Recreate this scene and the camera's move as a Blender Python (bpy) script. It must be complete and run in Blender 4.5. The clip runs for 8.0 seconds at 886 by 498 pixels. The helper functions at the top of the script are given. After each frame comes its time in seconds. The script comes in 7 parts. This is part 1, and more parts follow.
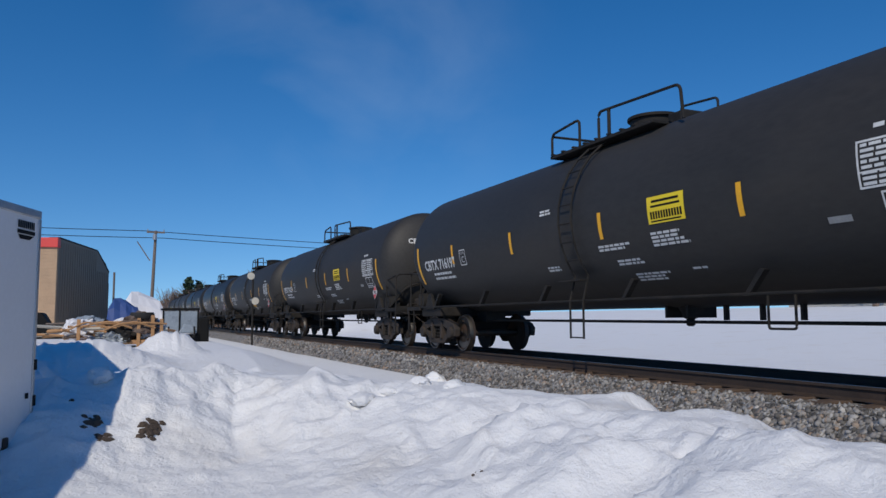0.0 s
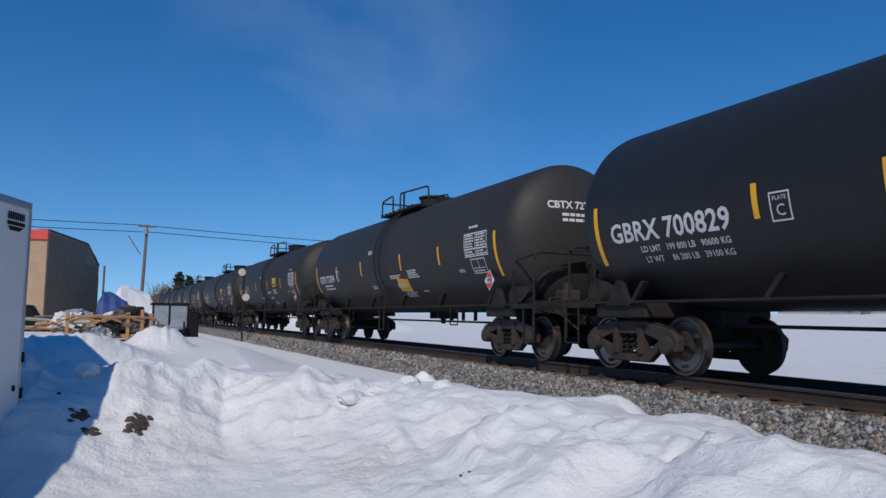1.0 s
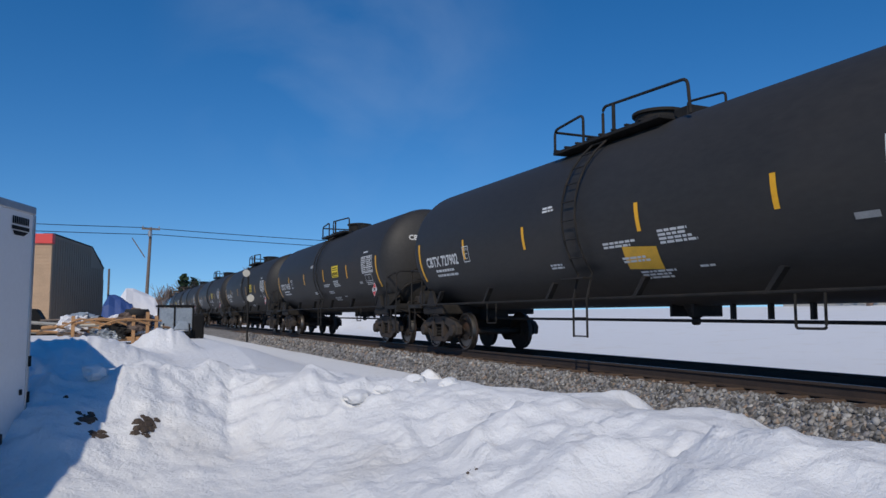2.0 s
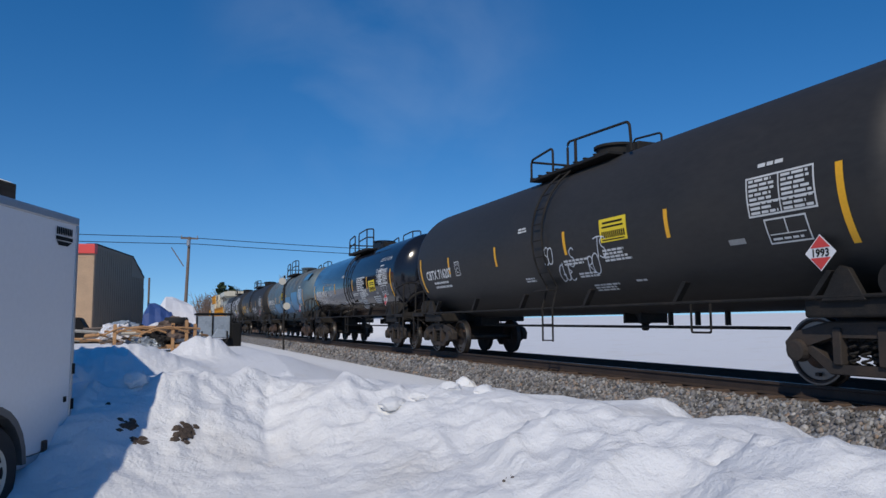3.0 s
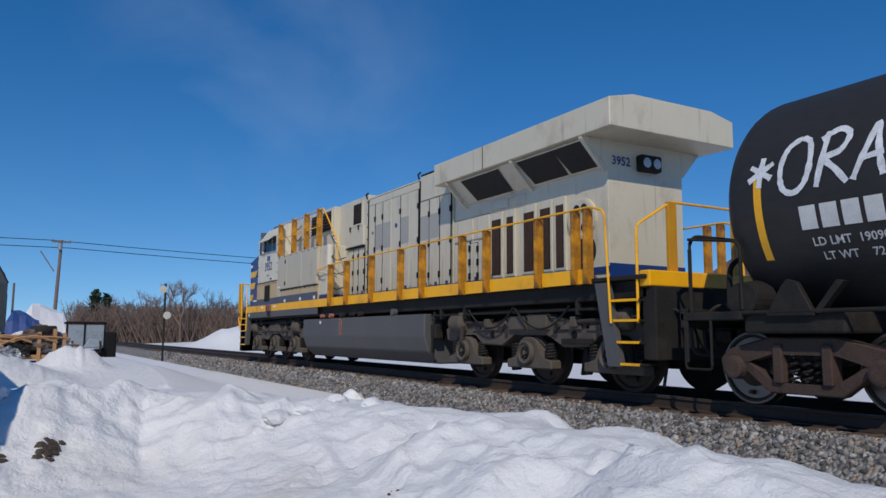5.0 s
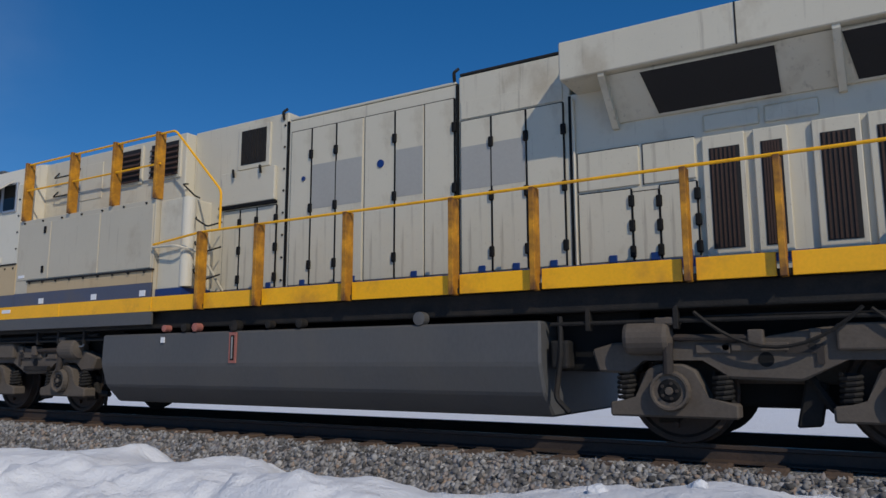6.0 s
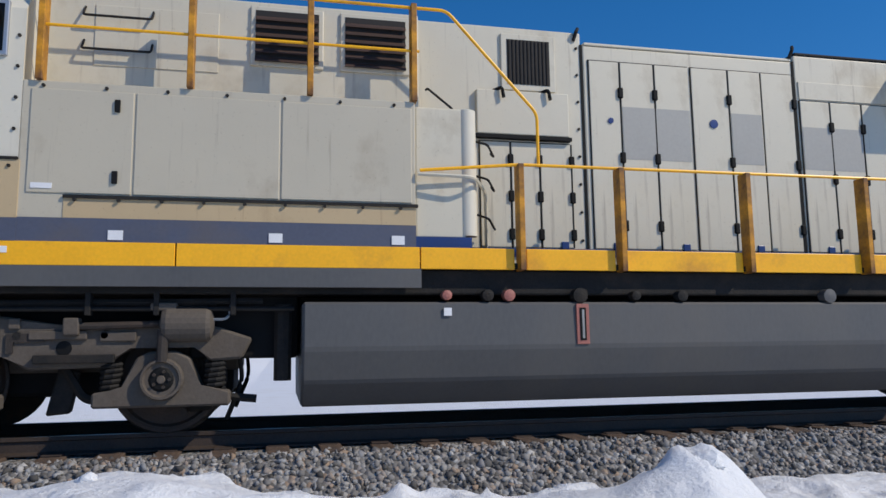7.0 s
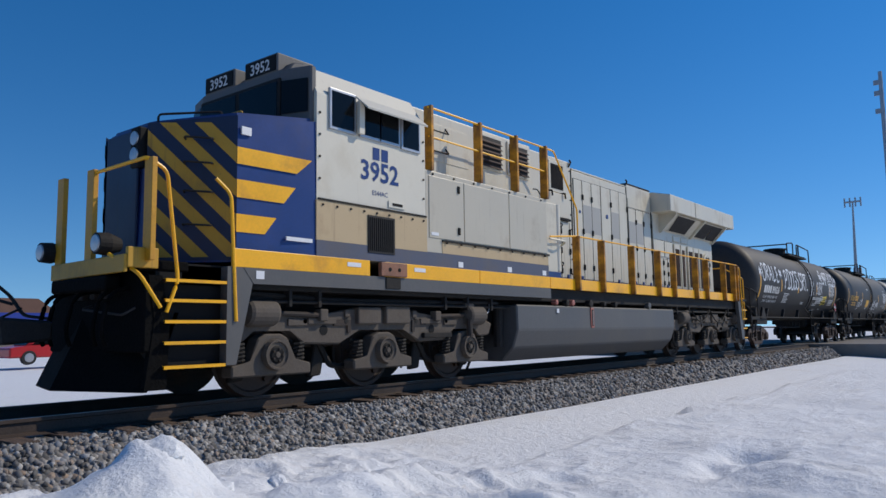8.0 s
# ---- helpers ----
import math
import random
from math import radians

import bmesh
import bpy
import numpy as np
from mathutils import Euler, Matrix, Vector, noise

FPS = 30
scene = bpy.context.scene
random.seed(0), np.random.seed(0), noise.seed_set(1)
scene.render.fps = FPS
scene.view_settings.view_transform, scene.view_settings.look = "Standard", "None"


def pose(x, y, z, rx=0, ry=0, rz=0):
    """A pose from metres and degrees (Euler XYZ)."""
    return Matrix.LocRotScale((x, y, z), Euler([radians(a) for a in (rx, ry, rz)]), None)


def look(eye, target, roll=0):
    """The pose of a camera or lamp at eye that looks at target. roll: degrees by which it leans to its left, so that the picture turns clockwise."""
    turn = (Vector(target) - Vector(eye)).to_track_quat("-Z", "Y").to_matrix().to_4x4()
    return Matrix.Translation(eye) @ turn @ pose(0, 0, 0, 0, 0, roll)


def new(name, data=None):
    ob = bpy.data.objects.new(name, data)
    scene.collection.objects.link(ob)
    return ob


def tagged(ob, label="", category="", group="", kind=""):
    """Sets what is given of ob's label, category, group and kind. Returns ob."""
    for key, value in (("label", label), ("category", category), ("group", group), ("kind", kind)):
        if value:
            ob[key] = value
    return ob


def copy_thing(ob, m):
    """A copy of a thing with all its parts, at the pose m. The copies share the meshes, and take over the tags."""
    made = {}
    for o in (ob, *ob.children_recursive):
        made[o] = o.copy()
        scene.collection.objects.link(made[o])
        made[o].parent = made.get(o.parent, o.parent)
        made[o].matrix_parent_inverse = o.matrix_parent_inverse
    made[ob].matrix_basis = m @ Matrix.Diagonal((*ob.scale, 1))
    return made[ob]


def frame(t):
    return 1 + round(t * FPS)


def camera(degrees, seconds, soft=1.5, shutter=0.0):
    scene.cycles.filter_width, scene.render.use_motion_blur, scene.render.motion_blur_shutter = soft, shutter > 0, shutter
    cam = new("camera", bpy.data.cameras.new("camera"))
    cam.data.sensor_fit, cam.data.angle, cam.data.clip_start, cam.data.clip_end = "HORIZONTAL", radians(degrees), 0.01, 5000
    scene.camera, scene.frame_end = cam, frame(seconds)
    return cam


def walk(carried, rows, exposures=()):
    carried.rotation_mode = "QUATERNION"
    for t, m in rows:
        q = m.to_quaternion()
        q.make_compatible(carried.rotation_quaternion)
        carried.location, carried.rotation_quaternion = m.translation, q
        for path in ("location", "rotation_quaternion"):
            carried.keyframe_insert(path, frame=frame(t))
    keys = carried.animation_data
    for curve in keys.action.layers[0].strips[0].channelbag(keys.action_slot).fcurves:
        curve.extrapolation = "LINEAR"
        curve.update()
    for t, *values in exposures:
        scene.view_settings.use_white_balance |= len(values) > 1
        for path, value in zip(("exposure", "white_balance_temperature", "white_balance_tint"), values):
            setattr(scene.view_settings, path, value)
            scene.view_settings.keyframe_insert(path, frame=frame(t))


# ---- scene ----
EYE_Z = 0.815          # the lens above the top of the rails, which is z = 0
TRACK_Y = 8.734        # centre line of the track; the train runs towards +x
cam = camera(61.65, 8.0, soft=1.5)
PATH = [
    (0.0, 66.31, 5.32, 0.29), (0.5, 65.77, 5.30, -0.36), (1.0, 65.60, 5.32, -0.78), (1.5, 64.92, 4.91, 0.03),
    (1.7, 65.45, 5.0, 0.05), (2.8, 66.8, 5.5, 0.2), (3.0, 68.61, 5.71, 0.27), (3.5, 70.38, 5.65, 0.19),
    (4.0, 68.94, 6.0, -0.13), (4.5, 66.48, 6.09, -0.22), (4.7, 64.69, 6.23, -0.29), (5.8, 38.31, 8.37, 0.05),
    (6.0, 30.99, 8.73, 0.14), (6.5, 9.68, 8.37, 0.24), (7.0, -12.38, 7.47, 0.72), (7.5, -33.15, 7.09, 0.65),
    (8.0, -51.50, 6.24, 0.82)]
walk(cam, [(t, pose(0, 0, EYE_Z, 90 + p, r, y)) for t, y, p, r in PATH],
     exposures=[(0.0, -0.03), (3.0, -0.03), (3.5, -0.17), (4.0, -0.04), (4.7, -0.04), (5.8, -0.28), (6.0, -0.22), (6.5, 0.10), (7.0, 0.22), (7.5, 0.08), (8.0, 0.06)])

# where the last tank car's near shoulder stands along the track, time by time
TRAIN = [(0.0, -325.2), (0.5, -286.5), (1.0, -247.1), (1.5, -206.3), (1.7, -190.9), (2.25, -145.5), (2.8, -99.8),
         (3.0, -82.3), (3.5, -41.75), (3.7, -24.95), (3.8, -17.55), (3.9, -16.84), (4.0, -16.1), (4.5, -10.92),
         (4.7, -8.76), (5.25, -3.1), (5.8, 2.46), (6.0, 4.62), (6.5, 10.0), (7.0, 15.49), (7.5, 21.03), (8.0, 26.65)]
LOCO_SHIFT = -13.05    # the locomotive's origin, from that shoulder


def train_at(t):
    return float(np.interp(t, [a for a, _ in TRAIN], [b for _, b in TRAIN]))


# ---- sky, sun ----
SUN = Vector((0.61, -0.44, 0.62)).normalized()
world = bpy.data.worlds.new("sky")
scene.world = world
world.use_nodes = True
wn, wl = world.node_tree.nodes, world.node_tree.links
wn.clear()
sky = wn.new("ShaderNodeTexSky")
sky.sky_type, sky.sun_disc = "NISHITA", False
sky.sun_elevation, sky.sun_rotation = math.asin(SUN.z), math.atan2(SUN.x, SUN.y)
sky.altitude, sky.air_density, sky.dust_density, sky.ozone_density = 300, 1.0, 0.0, 3.0
wsat = wn.new("ShaderNodeHueSaturation")
wsat.inputs["Saturation"].default_value, wsat.inputs["Hue"].default_value = 1.36, 0.5045
wlift, wnorm = wn.new("ShaderNodeVectorMath"), wn.new("ShaderNodeVectorMath")
wlift.operation, wnorm.operation = "ADD", "NORMALIZE"
wlift.inputs[1].default_value = (0, 0, 0.10)
bg, wout = wn.new("ShaderNodeBackground"), wn.new("ShaderNodeOutputWorld")
bg.inputs["Strength"].default_value = 0.110
wtc, wmap, wnoise, wramp, wmix = (wn.new("ShaderNodeTexCoord"), wn.new("ShaderNodeMapping"), wn.new("ShaderNodeTexNoise"),
                                  wn.new("ShaderNodeValToRGB"), wn.new("ShaderNodeMixRGB"))
wmap.inputs["Scale"].default_value = (2.2, 5.0, 6.5)
wmap.inputs["Rotation"].default_value = (0.2, 0.5, 0.35)
wmap.inputs["Location"].default_value = (0.3, 0.1, 0.55)
wnoise.inputs["Scale"].default_value, wnoise.inputs["Detail"].default_value, wnoise.inputs["Distortion"].default_value = 0.9, 6, 0.5
wramp.color_ramp.elements[0].position, wramp.color_ramp.elements[1].position = 0.42, 0.95
wramp.color_ramp.elements[1].color = (0.16, 0.16, 0.16, 1)
wmix.inputs["Color2"].default_value = (6.5, 7.2, 8.0, 1)
wl.new(wtc.outputs["Generated"], wmap.inputs["Vector"])
wl.new(wtc.outputs["Generated"], wlift.inputs[0])
wl.new(wlift.outputs[0], wnorm.inputs[0])
wl.new(wnorm.outputs[0], sky.inputs["Vector"])
wl.new(wmap.outputs["Vector"], wnoise.inputs["Vector"])
wl.new(wnoise.outputs["Fac"], wramp.inputs["Fac"])
wdot, wnear, wmul = wn.new("ShaderNodeVectorMath"), wn.new("ShaderNodeMapRange"), wn.new("ShaderNodeMath")
wdot.operation, wmul.operation = "DOT_PRODUCT", "MULTIPLY"
wdot.inputs[1].default_value = (-0.895, 0.281, 0.352)    # where the thin cirrus hangs
wnear.interpolation_type = "SMOOTHSTEP"
wnear.inputs["From Min"].default_value, wnear.inputs["From Max"].default_value = 0.965, 1.0
wl.new(wtc.outputs["Generated"], wdot.inputs[0])
wl.new(wdot.outputs["Value"], wnear.inputs["Value"])
wl.new(wramp.outputs["Color"], wmul.inputs[0])
wl.new(wnear.outputs["Result"], wmul.inputs[1])
wl.new(wmul.outputs[0], wmix.inputs["Fac"])
wl.new(sky.outputs["Color"], wsat.inputs["Color"])
wl.new(wsat.outputs["Color"], wmix.inputs["Color1"])
wl.new(wmix.outputs["Color"], bg.inputs["Color"])
wl.new(bg.outputs["Background"], wout.inputs["Surface"])
sun = new("sun", bpy.data.lights.new("sun", "SUN"))
sun.data.energy, sun.data.angle, sun.data.color = 2.8, radians(0.53), (1.0, 0.905, 0.765)
sun.matrix_world = look(SUN * 80, (0, 0, 0))


# ---- materials ----
def mat(name, color, rough=0.6, metal=0.0, var=0.12, scale=3.0, fine=40.0, bump=0.0, tint=None, tint_at=0.62, tint_amt=0.6,
        stretch=(1, 1, 1), spec=0.5, rough_var=0.1):
    """A painted or natural surface: colour varied at a broad and a fine scale, a second colour in patches, fine relief."""
    m = bpy.data.materials.new(name)
    m.use_nodes = True
    n, l = m.node_tree.nodes, m.node_tree.links
    b = n["Principled BSDF"]
    tc, mp = n.new("ShaderNodeTexCoord"), n.new("ShaderNodeMapping")
    mp.inputs["Scale"].default_value = stretch
    l.new(tc.outputs["Object"], mp.inputs["Vector"])
    n1, n2 = n.new("ShaderNodeTexNoise"), n.new("ShaderNodeTexNoise")
    for q, s, d in ((n1, scale, 5), (n2, fine, 3)):
        q.inputs["Scale"].default_value, q.inputs["Detail"].default_value = s, d
        l.new(mp.outputs["Vector"], q.inputs["Vector"])
    hsv = n.new("ShaderNodeHueSaturation")
    hsv.inputs["Color"].default_value = (*color, 1)
    add = n.new("ShaderNodeMath")
    add.operation = "ADD"
    l.new(n1.outputs["Fac"], add.inputs[0])
    l.new(n2.outputs["Fac"], add.inputs[1])
    rng = n.new("ShaderNodeMapRange")
    rng.inputs["From Min"].default_value, rng.inputs["From Max"].default_value = 0.6, 1.4
    rng.inputs["To Min"].default_value, rng.inputs["To Max"].default_value = 1 - var, 1 + var
    l.new(add.outputs[0], rng.inputs["Value"])
    l.new(rng.outputs["Result"], hsv.inputs["Value"])
    out = hsv.outputs["Color"]
    if tint:
        n3, rp, mx = n.new("ShaderNodeTexNoise"), n.new("ShaderNodeMapRange"), n.new("ShaderNodeMixRGB")
        n3.inputs["Scale"].default_value, n3.inputs["Detail"].default_value = scale * 0.7, 8
        n3.inputs["Roughness"].default_value = 0.65
        l.new(mp.outputs["Vector"], n3.inputs["Vector"])
        rp.inputs["From Min"].default_value, rp.inputs["From Max"].default_value = tint_at - 0.12, tint_at + 0.1
        rp.inputs["To Max"].default_value = tint_amt
        l.new(n3.outputs["Fac"], rp.inputs["Value"])
        l.new(rp.outputs["Result"], mx.inputs["Fac"])
        l.new(out, mx.inputs["Color1"])
        mx.inputs["Color2"].default_value = (*tint, 1)
        out = mx.outputs["Color"]
    l.new(out, b.inputs["Base Color"])
    rr = n.new("ShaderNodeMapRange")
    rr.inputs["To Min"].default_value, rr.inputs["To Max"].default_value = max(0.03, rough - rough_var), min(1, rough + rough_var)
    l.new(n1.outputs["Fac"], rr.inputs["Value"])
    l.new(rr.outputs["Result"], b.inputs["Roughness"])
    b.inputs["Metallic"].default_value = metal
    b.inputs["Specular IOR Level"].default_value = spec
    if bump:
        bp = n.new("ShaderNodeBump")
        bp.inputs["Strength"].default_value, bp.inputs["Distance"].default_value = bump, 0.02
        l.new(add.outputs[0], bp.inputs["Height"])
        l.new(bp.outputs["Normal"], b.inputs["Normal"])
    return m


TANK = mat("tank_black_paint", (0.029, 0.0275, 0.026), 0.60, 0, 0.25, 0.5, 14, 0.03, (0.05, 0.043, 0.036), 0.62, 0.6, (0.4, 1, 1), spec=0.35)
GLOSS = mat("tank_gloss_black", (0.010, 0.011, 0.015), 0.13, 0, 0.2, 0.6, 20, 0.0, (0.03, 0.028, 0.027), 0.66, 0.4)
TEAL = mat("tank_faded_blue", (0.085, 0.135, 0.165), 0.55, 0, 0.2, 0.9, 12, 0.03, (0.11, 0.085, 0.055), 0.56, 0.7, (0.6, 1, 1.6))
LTBLUE = mat("patch_blue", (0.07, 0.24, 0.42), 0.5, 0, 0.15, 2, 20, 0, (0.12, 0.16, 0.18), 0.6, 0.5)
STEEL = mat("underframe_dark", (0.018, 0.017, 0.016), 0.75, 0, 0.35, 4, 40, 0.2, (0.05, 0.038, 0.028), 0.6, 0.5, spec=0.25)
TRUCKM = mat("truck_cast_steel", (0.105, 0.088, 0.072), 0.8, 0, 0.16, 3, 30, 0.15, (0.075, 0.056, 0.042), 0.60, 0.6, spec=0.3)
CARTR = mat("truck_dark_steel", (0.040, 0.034, 0.030), 0.8, 0, 0.2, 3, 30, 0.2, (0.075, 0.05, 0.036), 0.60, 0.6, spec=0.3)
RUST = mat("truck_rusty", (0.06, 0.036, 0.027), 0.8, 0, 0.35, 4, 35, 0.35, (0.05, 0.035, 0.03), 0.58, 0.6)
WHEEL = mat("wheel_steel", (0.035, 0.028, 0.024), 0.6, 0.3, 0.3, 5, 40, 0.15, (0.12, 0.055, 0.03), 0.62, 0.6)
TREAD = mat("wheel_tread_polished", (0.20, 0.19, 0.18), 0.42, 1.0, 0.1, 6, 60)
STRIPE = mat("reflective_yellow", (0.85, 0.42, 0.015), 0.45, 0, 0.1, 3, 30)
WHITE = mat("stencil_white", (0.62, 0.62, 0.60), 0.6, 0, 0.15, 6, 60)
GRAF = mat("spray_white", (0.66, 0.68, 0.70), 0.6, 0, 0.3, 7, 50, 0, (0.12, 0.12, 0.12), 0.68, 0.5)
YSTEN = mat("stencil_yellow", (0.75, 0.40, 0.03), 0.6, 0, 0.15, 6, 60)
DULLW = mat("stencil_faded", (0.30, 0.30, 0.29), 0.6, 0, 0.2, 6, 60)
STICK = mat("sticker_yellow", (0.85, 0.62, 0.02), 0.5, 0, 0.08, 3, 40)
BLACK = mat("black_paint", (0.008, 0.008, 0.008), 0.7, 0, 0.2, 5, 40, spec=0.2)
SOOT = mat("sooty_black", (0.005, 0.005, 0.005), 0.9, 0, 0.5, 4, 30, 0.4, spec=0.08)
# rusty yellow, browned further to carry the shade of the posts' nose-ward sides
POSTM = mat("rusty_shaded_post_yellow", (0.66, 0.29, 0.010), 0.55, 0, 0.2, 3, 30, 0.05, (0.09, 0.034, 0.012), 0.49, 0.9)
CAPRED = mat("cap_dull_red", (0.36, 0.13, 0.10), 0.6, 0, 0.2, 5, 40)
RED = mat("placard_red", (0.62, 0.06, 0.05), 0.5, 0, 0.1, 5, 50)
PLAIN = mat("placard_white", (0.75, 0.75, 0.75), 0.5, 0, 0.08, 5, 50)
PATCHG = mat("hood_patch_grey", (0.37, 0.36, 0.325), 0.55, 0, 0.06, 1.5, 30)
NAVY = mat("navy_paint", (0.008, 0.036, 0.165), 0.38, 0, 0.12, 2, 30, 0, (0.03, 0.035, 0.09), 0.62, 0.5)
SLATE = mat("dusty_navy", (0.075, 0.085, 0.125), 0.6, 0, 0.12, 2, 30, 0, (0.12, 0.10, 0.085), 0.58, 0.5)
YELL = mat("sill_yellow", (0.95, 0.46, 0.005), 0.40, 0, 0.10, 2.5, 30, 0.02, (0.42, 0.17, 0.03), 0.65, 0.65)
OCHRE = mat("rail_post_yellow", (0.56, 0.27, 0.012), 0.5, 0, 0.14, 3, 30, 0.03, (0.30, 0.13, 0.03), 0.62, 0.6)
ANTH = mat("fuel_tank_grey", (0.086, 0.086, 0.086), 0.55, 0, 0.12, 1.0, 25, 0.03, (0.12, 0.11, 0.095), 0.60, 0.5, (1, 1, 0.5))
GLASS = mat("dark_glass", (0.005, 0.006, 0.007), 0.08, 0, 0.1, 2, 20, spec=0.18)
GRILL = mat("grille_black", (0.012, 0.010, 0.009), 0.7, 0, 0.3, 6, 40)
RUSTD = mat("rust_louver", (0.05, 0.026, 0.018), 0.75, 0, 0.3, 6, 40)
RAILM = mat("rail_side_rust", (0.05, 0.036, 0.029), 0.7, 0.2, 0.3, 3, 40, 0.2, (0.10, 0.06, 0.04), 0.6, 0.5)
TIEM = mat("timber_tie", (0.115, 0.075, 0.052), 0.85, 0, 0.4, 4, 60, 0.5, (0.05, 0.04, 0.035), 0.55, 0.6, (3, 0.6, 3))
TRAILW = mat("trailer_white_sheet", (0.72, 0.72, 0.72), 0.30, 0, 0.04, 0.8, 20, 0.01)
ALU = mat("aluminium_trim", (0.45, 0.46, 0.48), 0.4, 0.7, 0.1, 5, 50)
RUBBER = mat("tyre_rubber", (0.018, 0.018, 0.018), 0.85, 0, 0.2, 8, 60, 0.2)
CREAM = mat("wheel_cream", (0.55, 0.52, 0.44), 0.5, 0, 0.1, 6, 50)
ASPH = mat("asphalt_wet", (0.045, 0.045, 0.046), 0.75, 0, 0.3, 1.2, 60, 0.4, (0.02, 0.02, 0.022), 0.55, 0.6)
ROADM = mat("road_asphalt_worn", (0.17, 0.15, 0.13), 0.85, 0, 0.2, 0.4, 20, 0.2, (0.28, 0.27, 0.26), 0.6, 0.5)
TANWALL = mat("tan_metal_siding", (0.20, 0.15, 0.105), 0.6, 0, 0.06, 0.4, 10, 0.02)
REDP = mat("red_fascia", (0.66, 0.06, 0.05), 0.5, 0, 0.05, 1, 20)
BRICK = mat("tan_brick", (0.44, 0.30, 0.19), 0.85, 0, 0.2, 1.5, 25, 0.2)
WOODP = mat("pole_wood", (0.16, 0.125, 0.10), 0.85, 0, 0.25, 2, 30, 0.3, None, 0.6, 0.5, (3, 3, 0.3))
RUSTL = mat("bare_rust", (0.27, 0.125, 0.075), 0.75, 0, 0.25, 5, 40, 0.2, (0.12, 0.06, 0.04), 0.58, 0.6)
TANKB = mat("tank_fresh_black", (0.018, 0.0175, 0.018), 0.5, 0, 0.25, 0.5, 14, 0.03, (0.035, 0.03, 0.026), 0.64, 0.5, (0.4, 1, 1), spec=0.35)
LUMBER = mat("lumber_orange", (0.40, 0.22, 0.10), 0.75, 0, 0.25, 3, 30, 0.1)
TARPW = mat("tarp_white", (0.72, 0.72, 0.74), 0.6, 0, 0.05, 1, 12, 0.2)
TARPB = mat("tarp_blue", (0.03, 0.07, 0.22), 0.6, 0, 0.15, 1.5, 14, 0.3)
BARK = mat("bark_grey_brown", (0.13, 0.095, 0.078), 0.9, 0, 0.25, 4, 30)
TWIG = mat("twig_brown", (0.19, 0.135, 0.105), 0.9, 0, 0.25, 2, 20)
PINE = mat("pine_needles", (0.022, 0.045, 0.018), 0.85, 0, 0.35, 3, 30)
BLUEW = mat("blue_wall_paint", (0.010, 0.035, 0.26), 0.5, 0, 0.08, 0.3, 8)
CARRED = mat("car_red", (0.42, 0.022, 0.025), 0.25, 0, 0.05, 1, 20)
BROWNR = mat("roof_brown", (0.16, 0.085, 0.06), 0.8, 0, 0.2, 1, 12)
HAZE = mat("hazy_plastic", (0.27, 0.31, 0.35), 0.3, 0, 0.2, 2, 20)
GALV = mat("galvanised_pole", (0.30, 0.33, 0.36), 0.5, 0.5, 0.1, 2, 30)
DIRTM = mat("dirt_clod", (0.075, 0.055, 0.042), 0.95, 0, 0.5, 8, 60, 0.5)
HOUSEW = mat("house_siding", (0.40, 0.39, 0.36), 0.7, 0, 0.08, 0.6, 12)


def weathered(name, color, stain, streak, rough=0.5, amt=0.5, spec=0.5):
    """Old body paint: soft mottling, stains in patches, narrow grime runs down the panels, a little relief."""
    m = bpy.data.materials.new(name)
    m.use_nodes = True
    n, l = m.node_tree.nodes, m.node_tree.links
    b, tc = n["Principled BSDF"], n.new("ShaderNodeTexCoord")
    out = None

    def layer(scale, detail, stretch, lo, hi, amount):
        mp, q, r = n.new("ShaderNodeMapping"), n.new("ShaderNodeTexNoise"), n.new("ShaderNodeMapRange")
        mp.inputs["Scale"].default_value = stretch
        q.inputs["Scale"].default_value, q.inputs["Detail"].default_value, q.inputs["Roughness"].default_value = scale, detail, 0.6
        r.inputs["From Min"].default_value, r.inputs["From Max"].default_value, r.inputs["To Max"].default_value = lo, hi, amount
        l.new(tc.outputs["Object"], mp.inputs["Vector"])
        l.new(mp.outputs["Vector"], q.inputs["Vector"])
        l.new(q.outputs["Fac"], r.inputs["Value"])
        return r.outputs["Result"], q.outputs["Fac"]

    def over(under, fac, col):
        mx = n.new("ShaderNodeMixRGB")
        if under is None:
            mx.inputs["Color1"].default_value = (*color, 1)
        else:
            l.new(under, mx.inputs["Color1"])
        mx.inputs["Color2"].default_value = (*col, 1)
        l.new(fac, mx.inputs["Fac"])
        return mx.outputs["Color"]

    f1, n1 = layer(1.3, 6, (1, 1, 1), 0.42, 0.72, 0.45 * amt)
    f2, n2 = layer(1.7, 8, (1, 1, 0.7), 0.56, 0.70, 0.9 * amt)
    f3, n3 = layer(2.2, 5, (5.5, 5.5, 0.28), 0.60, 0.74, 0.8 * amt)
    f4, n4 = layer(34, 4, (1, 1, 1), 0.64, 0.74, 0.6 * amt)
    out = over(None, f1, tuple(c * 0.84 for c in color))
    out = over(out, f2, stain)
    out = over(out, f3, streak)
    out = over(out, f4, streak)
    l.new(out, b.inputs["Base Color"])
    rr = n.new("ShaderNodeMapRange")
    rr.inputs["To Min"].default_value, rr.inputs["To Max"].default_value = rough - 0.12, rough + 0.14
    l.new(n2, rr.inputs["Value"])
    l.new(rr.outputs["Result"], b.inputs["Roughness"])
    b.inputs["Specular IOR Level"].default_value = spec
    bp = n.new("ShaderNodeBump")
    bp.inputs["Strength"].default_value, bp.inputs["Distance"].default_value = 0.25, 0.02
    l.new(n1, bp.inputs["Height"])
    l.new(bp.outputs["Normal"], b.inputs["Normal"])
    return m


